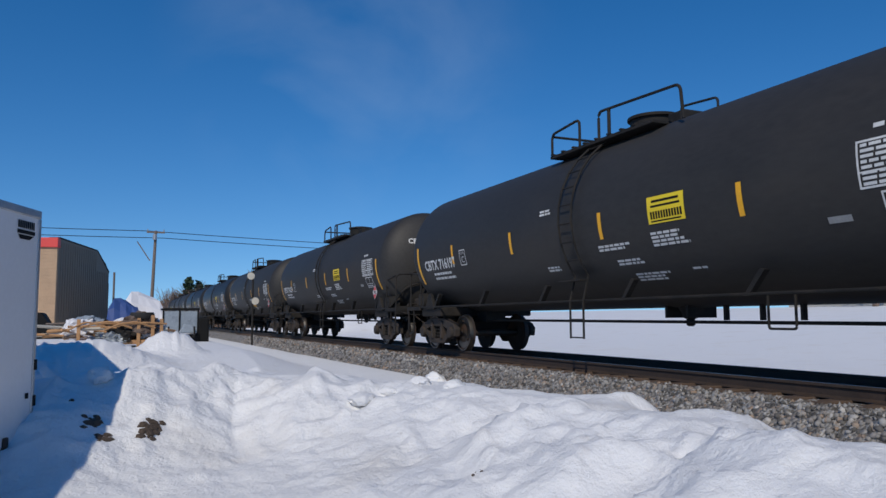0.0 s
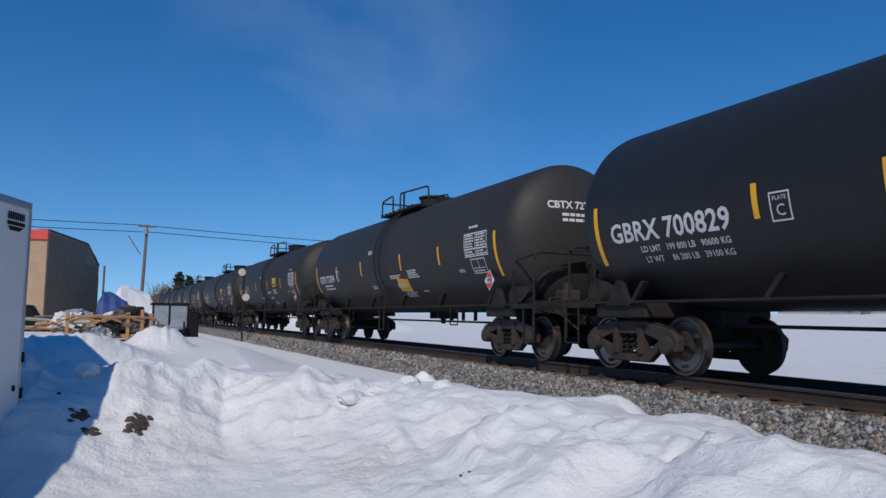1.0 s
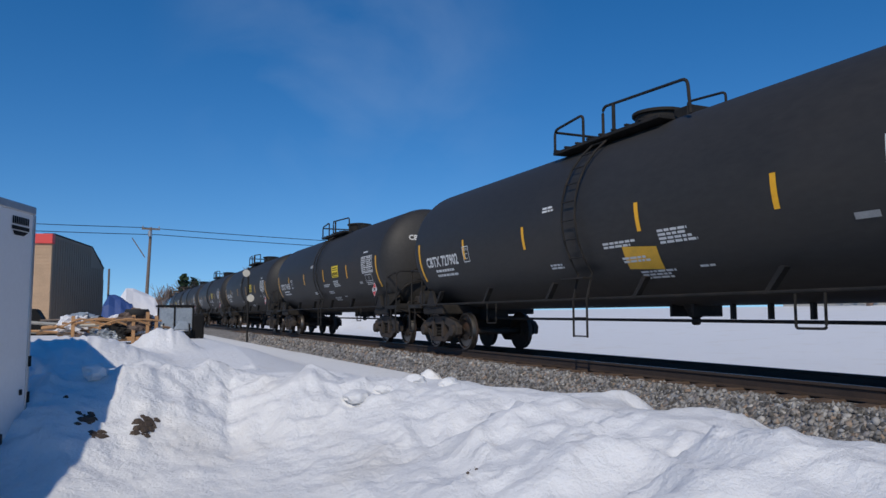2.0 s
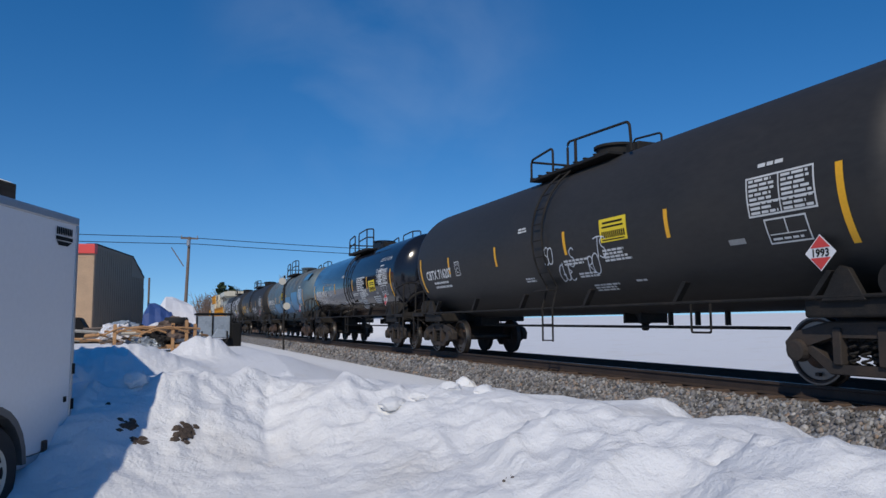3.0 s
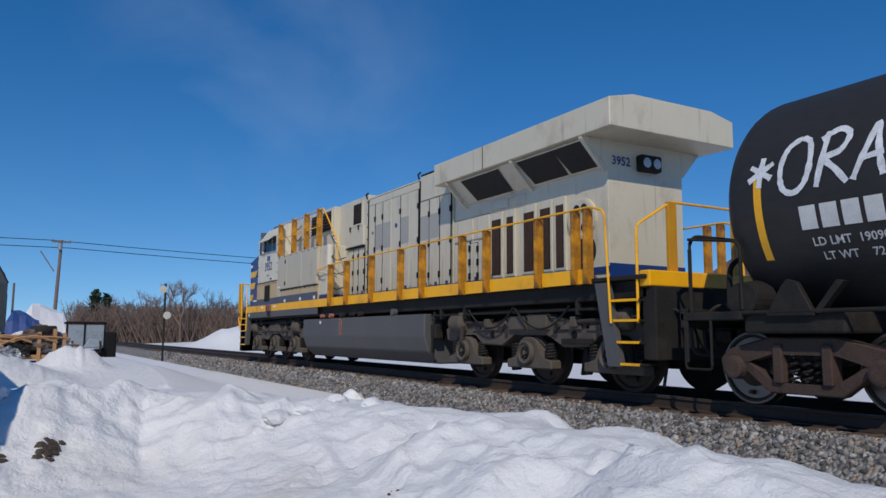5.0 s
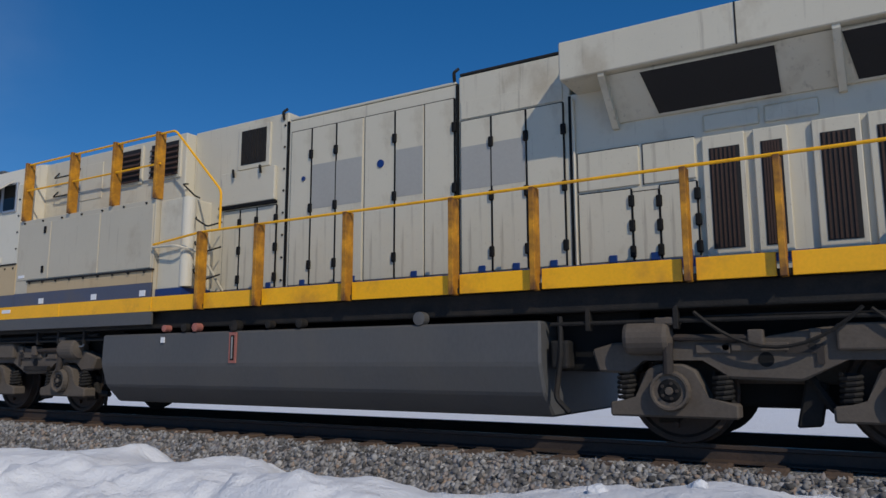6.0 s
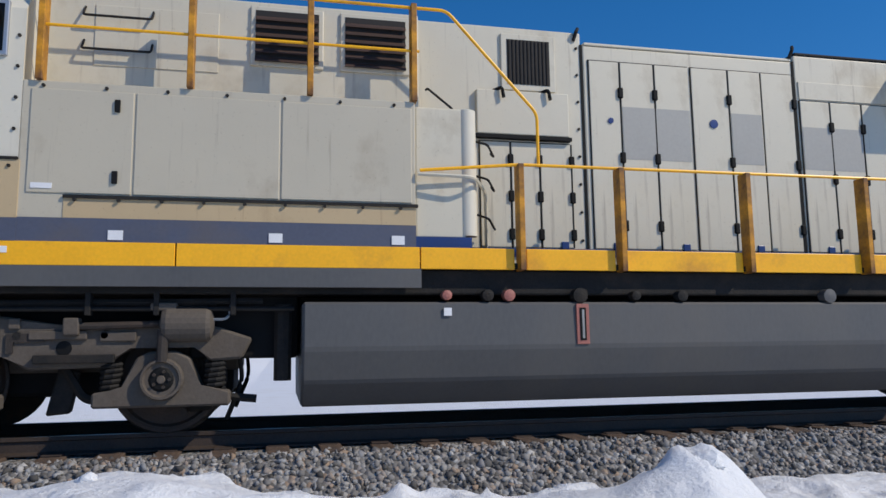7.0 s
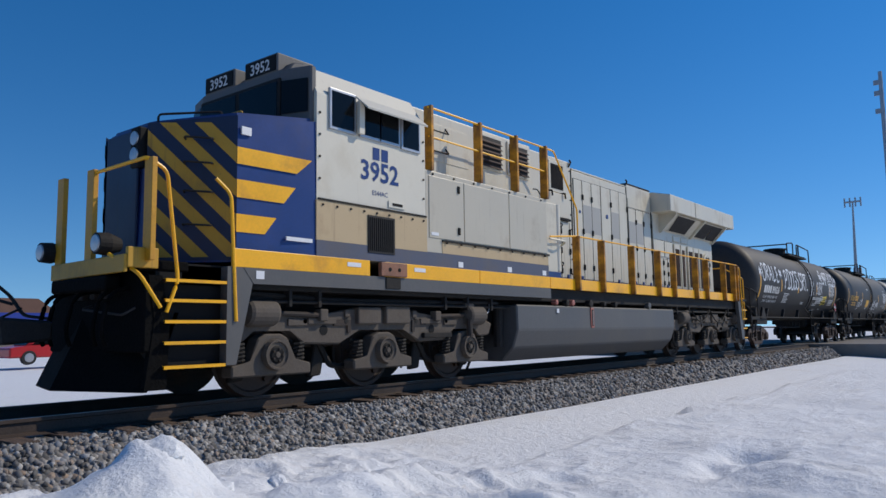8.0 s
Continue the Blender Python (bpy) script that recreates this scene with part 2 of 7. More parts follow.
GREY = weathered("hood_grey_paint", (0.61, 0.555, 0.425), (0.38, 0.31, 0.205), (0.20, 0.15, 0.10), 0.42, 0.65, 0.8)
EQG = weathered("dusty_box_grey", (0.525, 0.462, 0.338), (0.33, 0.26, 0.165), (0.22, 0.165, 0.105), 0.40, 0.65, 0.9)
CABW = weathered("cab_panel_grey", (0.66, 0.615, 0.50), (0.46, 0.39, 0.27), (0.30, 0.24, 0.17), amt=0.32)
TAN = weathered("dusty_lower_panel", (0.50, 0.375, 0.215), (0.34, 0.235, 0.13), (0.24, 0.16, 0.09), 0.65, 0.7)
# stained navy and yellow, darkened to paint in the shade of the nose front
SNAVY = weathered("shaded_navy_paint", (0.006, 0.016, 0.05), (0.010, 0.010, 0.014), (0.02, 0.016, 0.014), 0.5, 0.8)
SYELL = weathered("shaded_yellow_paint", (0.50, 0.27, 0.02), (0.24, 0.13, 0.03), (0.10, 0.06, 0.03), 0.55, 0.8)


def snow_material():
    m = bpy.data.materials.new("snow_old")
    m.use_nodes = True
    n, l = m.node_tree.nodes, m.node_tree.links
    b = n["Principled BSDF"]
    tc = n.new("ShaderNodeTexCoord")
    n1, n2, n3 = (n.new("ShaderNodeTexNoise") for _ in range(3))
    for q, s, d in ((n1, 0.8, 6), (n2, 6.5, 10), (n3, 45.0, 5)):
        q.inputs["Scale"].default_value, q.inputs["Detail"].default_value = s, d
        l.new(tc.outputs["Object"], q.inputs["Vector"])
    rp, mx = n.new("ShaderNodeMapRange"), n.new("ShaderNodeMixRGB")
    rp.inputs["From Min"].default_value, rp.inputs["From Max"].default_value, rp.inputs["To Max"].default_value = 0.56, 0.78, 0.5
    l.new(n1.outputs["Fac"], rp.inputs["Value"])
    l.new(rp.outputs["Result"], mx.inputs["Fac"])
    mx.inputs["Color1"].default_value, mx.inputs["Color2"].default_value = (0.78, 0.79, 0.80, 1), (0.68, 0.655, 0.61, 1)
    n4, r4, m4 = n.new("ShaderNodeTexNoise"), n.new("ShaderNodeMapRange"), n.new("ShaderNodeMixRGB")
    n4.inputs["Scale"].default_value, n4.inputs["Detail"].default_value, n4.inputs["Roughness"].default_value = 2.6, 9, 0.7
    l.new(tc.outputs["Object"], n4.inputs["Vector"])
    r4.inputs["From Min"].default_value, r4.inputs["From Max"].default_value, r4.inputs["To Max"].default_value = 0.59, 0.76, 0.34
    l.new(n4.outputs["Fac"], r4.inputs["Value"])
    l.new(r4.outputs["Result"], m4.inputs["Fac"])
    l.new(mx.outputs["Color"], m4.inputs["Color1"])
    m4.inputs["Color2"].default_value = (0.46, 0.39, 0.32, 1)
    n5, r5, m5 = n.new("ShaderNodeTexNoise"), n.new("ShaderNodeMapRange"), n.new("ShaderNodeMixRGB")
    n5.inputs["Scale"].default_value, n5.inputs["Detail"].default_value = 38, 3
    l.new(tc.outputs["Object"], n5.inputs["Vector"])
    r5.inputs["From Min"].default_value, r5.inputs["From Max"].default_value, r5.inputs["To Max"].default_value = 0.735, 0.78, 0.6
    l.new(n5.outputs["Fac"], r5.inputs["Value"])
    l.new(r5.outputs["Result"], m5.inputs["Fac"])
    l.new(m4.outputs["Color"], m5.inputs["Color1"])
    m5.inputs["Color2"].default_value = (0.16, 0.12, 0.09, 1)
    l.new(m5.outputs["Color"], b.inputs["Base Color"])
    n2.inputs["Roughness"].default_value = 0.66
    b.inputs["Roughness"].default_value = 0.75
    b.inputs["Specular IOR Level"].default_value = 0.25
    b1, b2 = n.new("ShaderNodeBump"), n.new("ShaderNodeBump")
    b1.inputs["Strength"].default_value, b1.inputs["Distance"].default_value = 0.9, 0.05
    b2.inputs["Strength"].default_value, b2.inputs["Distance"].default_value = 0.4, 0.008
    l.new(n2.outputs["Fac"], b1.inputs["Height"])
    l.new(n3.outputs["Fac"], b2.inputs["Height"])
    l.new(b1.outputs["Normal"], b2.inputs["Normal"])
    l.new(b2.outputs["Normal"], b.inputs["Normal"])
    return m


def stone_material(name, rnd):
    m = bpy.data.materials.new(name)
    m.use_nodes = True
    n, l = m.node_tree.nodes, m.node_tree.links
    b = n["Principled BSDF"]
    ramp = n.new("ShaderNodeValToRGB")
    e = ramp.color_ramp.elements
    e[0].color, e[1].color = (0.06, 0.057, 0.054, 1), (0.45, 0.435, 0.41, 1)
    for p, c in ((0.25, (0.13, 0.126, 0.122, 1)), (0.5, (0.24, 0.23, 0.22, 1)), (0.66, (0.31, 0.30, 0.285, 1)), (0.74, (0.29, 0.21, 0.15, 1)), (0.84, (0.22, 0.23, 0.245, 1))):
        e.new(p).color = c
    if rnd:
        g = n.new("ShaderNodeNewGeometry")
        l.new(g.outputs["Random Per Island"], ramp.inputs["Fac"])
    else:
        tc, v = n.new("ShaderNodeTexCoord"), n.new("ShaderNodeTexVoronoi")
        v.inputs["Scale"].default_value = 20
        sep = n.new("ShaderNodeSeparateColor")
        l.new(tc.outputs["Object"], v.inputs["Vector"])
        l.new(v.outputs["Color"], sep.inputs["Color"])
        l.new(sep.outputs["Red"], ramp.inputs["Fac"])
        bp = n.new("ShaderNodeBump")
        bp.inputs["Strength"].default_value, bp.inputs["Distance"].default_value, bp.invert = 1.0, 0.04, True
        l.new(v.outputs["Distance"], bp.inputs["Height"])
        l.new(bp.outputs["Normal"], b.inputs["Normal"])
    l.new(ramp.outputs["Color"], b.inputs["Base Color"])
    b.inputs["Roughness"].default_value = 0.9
    return m


SNOW, STONE, GRAVEL = snow_material(), stone_material("ballast_stone", True), stone_material("ballast_bed", False)


# ---- mesh helpers ----
def mesh_of(name, bm, material, smooth=False):
    me = bpy.data.meshes.new(name)
    bmesh.ops.recalc_face_normals(bm, faces=bm.faces[:])
    bm.to_mesh(me)
    bm.free()
    if smooth:
        me.polygons.foreach_set("use_smooth", [True] * len(me.polygons))
        me.set_sharp_from_angle(angle=radians(40))
    me.materials.append(material)
    return me


def part(name, bm, material, parent, label="", loc=(0, 0, 0), smooth=False):
    """Links a bmesh, or a mesh that is there already, as one object under a thing or a part."""
    me = bm if isinstance(bm, bpy.types.Mesh) else mesh_of(name, bm, material, smooth)
    ob = new(name, me)
    ob.parent = parent
    ob.location = loc
    if label:
        tagged(ob, label=label)
    if name in ("stencil", "weight_stencil", "head_stencil", "rule_stencil", "test_table", "sticker_print"):
        tagged(ob, kind="stuff")
    return ob


def thing(name, bm, material, label, category, loc=(0, 0, 0), group="", kind="", smooth=False):
    ob = part(name, bm, material, None, loc=loc, smooth=smooth) if bm is not None else new(name)
    ob.location = loc
    return tagged(ob, label, category, group, kind)


def box(x0, x1, y0, y1, z0, z1, bm=None, bevel=0.0):
    bm = bm or bmesh.new()
    r = bmesh.ops.create_cube(bm, size=1)
    vs = r["verts"]
    bmesh.ops.scale(bm, vec=(x1 - x0, y1 - y0, z1 - z0), verts=vs)
    bmesh.ops.translate(bm, vec=((x0 + x1) / 2, (y0 + y1) / 2, (z0 + z1) / 2), verts=vs)
    if bevel:
        es = {e for v in vs for e in v.link_edges}
        bmesh.ops.bevel(bm, geom=list(es), offset=bevel, segments=2, affect="EDGES", profile=0.5)
    return bm


def prism(poly, a0, a1, axis="y", bm=None, bevel=0.0):
    """A polygon drawn in the plane across an axis (x: y,z; y: x,z; z: x,y), pulled from a0 to a1."""
    bm = bm or bmesh.new()
    put = {"x": lambda p, a: (a, p[0], p[1]), "y": lambda p, a: (p[0], a, p[1]), "z": lambda p, a: (p[0], p[1], a)}[axis]
    lo, hi = [bm.verts.new(put(p, a0)) for p in poly], [bm.verts.new(put(p, a1)) for p in poly]
    fs = [bm.faces.new(lo), bm.faces.new(hi[::-1])]
    k = len(poly)
    fs += [bm.faces.new((lo[i], lo[(i + 1) % k], hi[(i + 1) % k], hi[i])) for i in range(k)]
    if bevel:
        bmesh.ops.bevel(bm, geom=list({e for f in fs for e in f.edges}), offset=bevel, segments=1, affect="EDGES")
    return bm


def tube(pts, r, seg=8, bm=None, caps=True):
    """A round bar along a line of points."""
    bm = bm or bmesh.new()
    pts = [Vector(p) for p in pts]
    rings = []
    for i, p in enumerate(pts):
        d = (pts[min(i + 1, len(pts) - 1)] - pts[max(i - 1, 0)]).normalized()
        a = d.cross(Vector((0, 0, 1)) if abs(d.z) < 0.95 else Vector((1, 0, 0))).normalized()
        b = d.cross(a)
        rr = r[i] if isinstance(r, (list, tuple)) else r
        rings.append([bm.verts.new(p + (a * math.cos(2 * math.pi * k / seg) + b * math.sin(2 * math.pi * k / seg)) * rr) for k in range(seg)])
    for q, s in zip(rings, rings[1:]):
        for k in range(seg):
            bm.faces.new((q[k], q[(k + 1) % seg], s[(k + 1) % seg], s[k]))
    if caps:
        bm.faces.new(rings[0][::-1])
        bm.faces.new(rings[-1])
    return bm


def bend(pts, r, n=4):
    """Rounds the inner corners of a line of points."""
    pts = [Vector(p) for p in pts]
    out = [pts[0]]
    for a, b, c in zip(pts, pts[1:], pts[2:]):
        p, q = b + (a - b).normalized() * r, b + (c - b).normalized() * r
        out += [p.lerp(b, k / n).lerp(b.lerp(q, k / n), k / n) for k in range(n + 1)]
    return out + [pts[-1]]


def lathe(profile, axis="x", seg=32, centre=(0, 0, 0), bm=None):
    """A profile of (along, radius) turned round an axis."""
    bm = bm or bmesh.new()
    rings = []
    for a, r in profile:
        ring = []
        for k in range(seg):
            c, s = math.cos(2 * math.pi * k / seg) * r, math.sin(2 * math.pi * k / seg) * r
            p = {"x": (a, c, s), "y": (c, a, s), "z": (c, s, a)}[axis]
            ring.append(bm.verts.new(Vector(p) + Vector(centre)))
        rings.append(ring)
    for q, s in zip(rings, rings[1:]):
        for k in range(seg):
            bm.faces.new((q[k], q[(k + 1) % seg], s[(k + 1) % seg], s[k]))
    for ring in (rings[0][::-1], rings[-1]):
        bm.faces.new(ring)
    return bm


def clip(poly, lo, hi):
    """A flat polygon cut to a rectangle."""
    for i, lim, sgn in ((0, lo[0], 1), (0, hi[0], -1), (1, lo[1], 1), (1, hi[1], -1)):
        out = []
        for p, q in zip(poly, poly[1:] + poly[:1]):
            dp, dq = (p[i] - lim) * sgn, (q[i] - lim) * sgn
            if dp >= 0:
                out.append(p)
            if dp * dq < 0:
                t = dp / (dp - dq)
                out.append((p[0] + (q[0] - p[0]) * t, p[1] + (q[1] - p[1]) * t))
        poly = out
        if len(poly) < 3:
            return []
    return poly


def rects(items):
    """Flat rectangles (u0, v0, u1, v1) or polygons in a (u, v) plane."""
    bm = bmesh.new()
    for it in items:
        if len(it) == 4 and not isinstance(it[0], (tuple, list)):
            u0, v0, u1, v1 = it
            it = [(u0, v0), (u1, v0), (u1, v1), (u0, v1)]
        if len(it) > 2:
            bm.faces.new([bm.verts.new((u, v, 0)) for u, v in it])
    return bm


def letters(text, size, u, v, bm=None, align="LEFT", wide=1.0, bold=0.0):
    """Lettering in Blender's own font, in a (u, v) plane."""
    cu = bpy.data.curves.new("lettering", "FONT")
    cu.body, cu.size, cu.align_x, cu.offset, cu.resolution_u = text, size, align, bold, 2
    ob = bpy.data.objects.new("lettering", cu)
    me = bpy.data.meshes.new_from_object(ob)
    bm = bm or bmesh.new()
    old = set(bm.verts)
    bm.from_mesh(me)
    for w in bm.verts:
        if w not in old:
            w.co = Vector((u + w.co.x * wide, v + w.co.y, 0))
    bpy.data.objects.remove(ob)
    bpy.data.curves.remove(cu)
    bpy.data.meshes.remove(me)
    return bm


def stroke(lines, width, bm=None):
    """Painted strokes: flat bands along lines of (u, v) points."""
    bm = bm or bmesh.new()
    for pts in lines:
        pts = [Vector((*p, 0)) for p in pts]
        prev = None
        for i, p in enumerate(pts):
            d = (pts[min(i + 1, len(pts) - 1)] - pts[max(i - 1, 0)]).normalized()
            s = Vector((-d.y, d.x, 0)) * width / 2 * (0.8 + 0.4 * noise.random())
            cur = (bm.verts.new(p + s), bm.verts.new(p - s))
            if prev:
                bm.faces.new((prev[0], prev[1], cur[1], cur[0]))
            prev = cur
    return bm


def place_flat(bm, origin, du, dv):
    """Lays a (u, v) drawing on a plane."""
    o, a, b = Vector(origin), Vector(du), Vector(dv)
    for w in bm.verts:
        w.co = o + a * w.co.x + b * w.co.y
    return bm


# ---- ground, snow banks, track ----
rng = np.random.default_rng(7)
LATTICE = rng.random((64, 64))


def field(x, y, size, seed=0):
    """Smooth value noise, 0 to 1."""
    u, v = np.asarray(x) / size + seed * 7.31, np.asarray(y) / size + seed * 3.77
    i, j = np.floor(u).astype(int), np.floor(v).astype(int)
    a, b = u - i, v - j
    a, b = a * a * (3 - 2 * a), b * b * (3 - 2 * b)
    g = lambda p, q: LATTICE[p % 64, q % 64]
    return (g(i, j) * (1 - a) + g(i + 1, j) * a) * (1 - b) + (g(i, j + 1) * (1 - a) + g(i + 1, j + 1) * a) * b


CREST = [(-9.6, -3.2, -0.1), (-9.2, -0.8, 0.15), (-9.3, 0.0, 0.19), (-9.6, 0.45, 0.20), (-9.9, 1.4, 0.10), (-9.2, 2.4, 0.06), (-8.0, 3.5, 0.06),
         (-6.6, 4.05, 0.04), (-5.4, 4.1, -0.01), (-4.7, 4.1, 0.05), (-4.1, 4.1, -0.03), (-3.7, 4.1, 0.03), (-3.0, 4.1, 0.05), (-2.7, 4.1, 0.0), (-2.35, 4.1, -0.03),
         (-1.95, 4.1, 0.04), (-1.6, 4.1, 0.10), (-0.9, 4.1, 0.15), (-0.4, 4.1, 0.13), (0.0, 4.1, -0.04), (0.35, 4.1, -0.12), (0.9, 4.1, -0.07), (1.4, 4.1, -0.10),
         (1.9, 4.1, -0.05), (2.7, 4.15, -0.12), (3.2, 4.25, -0.30), (4.2, 4.5, -0.50)]
HEAPS = [(-18.5, -0.9, 1.6, 0.42), (-20.5, 1.3, 0.75, 0.45), (-15.5, -2.6, 1.6, 0.8), (-70, 19, 5.0, 1.8), (-62, 22, 3.0, 1.0),
         (2.42, 4.12, 0.43, 0.14), (2.49, 4.14, 0.22, 0.13), (2.70, 4.14, 0.16, 0.07), (3.4, 4.5, 0.25, 0.08), (7.4, 1.6, 0.7, 0.12)]


def crag(x, y, size, seed):
    """Lumpy noise with soft tops and creased hollows, about -0.5 to 0.5."""
    wx, wy = x + size * (field(x, y, size * 1.7, seed + 3) - 0.5), y + size * (field(x, y, size * 1.7, seed + 6) - 0.5)
    return 0.5 - 2.0 * np.abs(field(wx, wy, size, seed) - 0.5)


def snow_height(x, y):
    x, y = np.asarray(x, float), np.asarray(y, float)
    best, top, side = np.full(x.shape, 1e9), np.zeros(x.shape), np.zeros(x.shape)
    for (ax, ay, az), (bx, by, bz) in zip(CREST, CREST[1:]):
        t = np.clip(((x - ax) * (bx - ax) + (y - ay) * (by - ay)) / ((bx - ax) ** 2 + (by - ay) ** 2), 0, 1)
        px, py = ax + t * (bx - ax), ay + t * (by - ay)
        d = np.hypot(x - px, y - py)
        k = d < best
        best, top = np.where(k, d, best), np.where(k, az + t * (bz - az), top)
        side = np.where(k, np.hypot(x, y) - np.hypot(px, py), side)
    near = np.exp(-np.hypot(x, y) ** 2 / 9)
    border = np.exp(-((y - 6.5) / 1.1) ** 2)
    base = -0.64 - 0.14 * near + 0.05 * (field(x, y, 3.0, 3) - 0.5) + 0.10 * border
    rough = np.clip(1.5 - best / 2.2, 0.0, 1.0)
    w = np.where(side < 0, 1.65, 1.05)
    face = np.clip(best / 0.5, 0.35, 1.0)
    lump = (0.20 * crag(x, y, 1.5, 1) + 0.13 * (field(x, y, 0.8, 2) - 0.5) + 0.13 * crag(x, y, 0.62, 5) + 0.085 * crag(x, y, 0.34, 11)
            + 0.05 * crag(x, y, 0.19, 12) + 0.024 * crag(x, y, 0.10, 17)) * face
    z = base + (top - base) * np.exp(-np.abs(best / w) ** 2.3) + lump * rough
    for hx, hy, r, hz in HEAPS:
        d2 = ((x - hx) ** 2 + (y - hy) ** 2) * (1 + 0.7 * (field(x, y, r * 0.8, 16) - 0.5))
        z = z + hz * np.exp(-(d2 / r ** 2) ** 1.7) * (0.75 + 0.35 * field(x, y, r * 0.6, 4) + 0.3 * field(x, y, 0.11, 13))
    # the trampled strip along the lot, with a broken lip where the smooth shoulder begins
    lip = 4.75 + 0.35 * (field(x, x * 0 + 2.0, 1.1, 8) - 0.5) + 0.18 * (field(x, x * 0 + 5.0, 0.4, 9) - 0.5)
    strip = np.clip((x - 3.4) / 1.5, 0, 1) * np.clip((lip - y) / 0.16, 0, 1) * np.clip((30 - x) / 10, 0, 1)
    z = z + strip * (0.06 + 0.10 * (field(x, y, 1.3, 9) - 0.5) + 0.05 * crag(x, y, 0.7, 8) + 0.022 * crag(x, y, 0.2, 15))
    pit = np.exp(-(((x - 8.3) / 0.9) ** 2 + ((y - 2.6) / 0.35) ** 2) ** 2)
    z = z - 0.16 * pit * (0.5 + field(x, y, 0.25, 6))
    rise = np.clip((-x - 12.5) / 9, 0, 1) * np.clip((5.6 - y) / 2.5, 0, 1) * np.clip((x + 60) / 10, 0, 1)
    z = z + 0.62 * rise * rise * (3 - 2 * rise)
    trench = np.clip(1.0 - np.abs(y - TRACK_Y) / 2.2, 0, 1)
    s = np.clip((y - 13) / 45, 0, 1)
    z = z + 2.3 * s * s * (3 - 2 * s) * np.clip((-x - 1) / 10, 0, 1)
    return z - 1.2 * trench


def graded(lo, a, b, hi, step, grow):
    xs = list(np.arange(a, b, step))
    s, v = step, xs[-1]
    while v < hi:
        s *= grow
        v += s
        xs.append(v)
    s, v = step, a
    while v > lo:
        s *= grow
        v -= s
        xs.insert(0, v)
    return np.array(xs)


def grid_mesh(name, xs, ys, zf, material):
    gx, gy = np.meshgrid(xs, ys)
    gz = zf(gx, gy)
    me = bpy.data.meshes.new(name)
    nx, ny = len(xs), len(ys)
    co = np.stack([gx, gy, gz], -1).reshape(-1, 3)
    idx = np.arange(nx * ny).reshape(ny, nx)
    q = np.stack([idx[:-1, :-1], idx[:-1, 1:], idx[1:, 1:], idx[1:, :-1]], -1).reshape(-1, 4)
    me.vertices.add(len(co))
    me.vertices.foreach_set("co", co.ravel())
    me.loops.add(q.size)
    me.loops.foreach_set("vertex_index", q.ravel())
    me.polygons.add(len(q))
    me.polygons.foreach_set("loop_start", np.arange(0, q.size, 4))
    me.polygons.foreach_set("use_smooth", np.ones(len(q), bool))
    me.update(calc_edges=True)
    me.materials.append(material)
    return me


ground = thing("ground", grid_mesh("ground", graded(-2500, -13.0, 9.5, 2500, 0.045, 1.045), graded(-1500, -2.6, 6.6, 2500, 0.045, 1.05), snow_height, SNOW),
               SNOW, "old white snow over flat ground with ploughed banks", "snow", kind="structure")
pavement = thing("pavement", prism([(-16, -14), (16, -14), (16, 2.2), (-6.0, 2.2), (-16, 1.0)], -1.1, -0.72, "z"), ASPH,
                 "dark wet asphalt of the lot", "pavement", kind="structure")

bed = bmesh.new()
prism([(TRACK_Y - 2.45, -0.85), (TRACK_Y - 1.62, -0.20), (TRACK_Y + 1.62, -0.20), (TRACK_Y + 2.45, -0.85)], -900, 400, "x", bed)
ballast = thing("ballast_bed", bed, GRAVEL, "grey crushed-stone ballast shoulder under the track", "ballast", kind="structure")


def stones():
    """Loose crushed stone on the near shoulder, one joined sheet of small hulls."""
    ico = bmesh.new()
    bmesh.ops.create_icosphere(ico, subdivisions=1, radius=1)
    base = np.array([v.co[:] for v in ico.verts])
    tri = np.array([[v.index for v in f.verts] for f in ico.faces])
    ico.free()
    n = 15000
    along = np.concatenate([rng.uniform(-17, 17, n), rng.uniform(-45, -17, 3500), rng.uniform(17, 36, 3000)])
    across = rng.random(len(along)) ** 0.9 * 1.35
    y = TRACK_Y - 2.55 + across
    z = np.where(across < 0.93, -0.85 + (across - 0.10) * 0.65 / 0.83, -0.20)
    size = rng.uniform(0.018, 0.040, len(along)) * np.where(np.abs(along) > 17, 1.5, 1.0)
    co = np.empty((len(along), len(base), 3))
    for k in range(len(along)):
        pts = base * rng.uniform(0.35, 1.45, (len(base), 1)) * size[k] * rng.uniform(0.7, 1.3, 3)
        co[k] = pts + (along[k], y[k], z[k] + 0.008)
    faces = (tri[None] + (np.arange(len(along)) * len(base))[:, None, None]).reshape(-1, 3)
    me = bpy.data.meshes.new("ballast_stones")
    me.vertices.add(co.shape[0] * co.shape[1])
    me.vertices.foreach_set("co", co.ravel())
    me.loops.add(faces.size)
    me.loops.foreach_set("vertex_index", faces.ravel().astype(np.int32))
    me.polygons.add(len(faces))
    me.polygons.foreach_set("loop_start", np.arange(0, faces.size, 3))
    me.update(calc_edges=True)
    me.materials.append(STONE)
    return me


tagged(new("ballast_stones", stones()), "loose grey and brown crushed stones beside the track", "stones", kind="stuff")

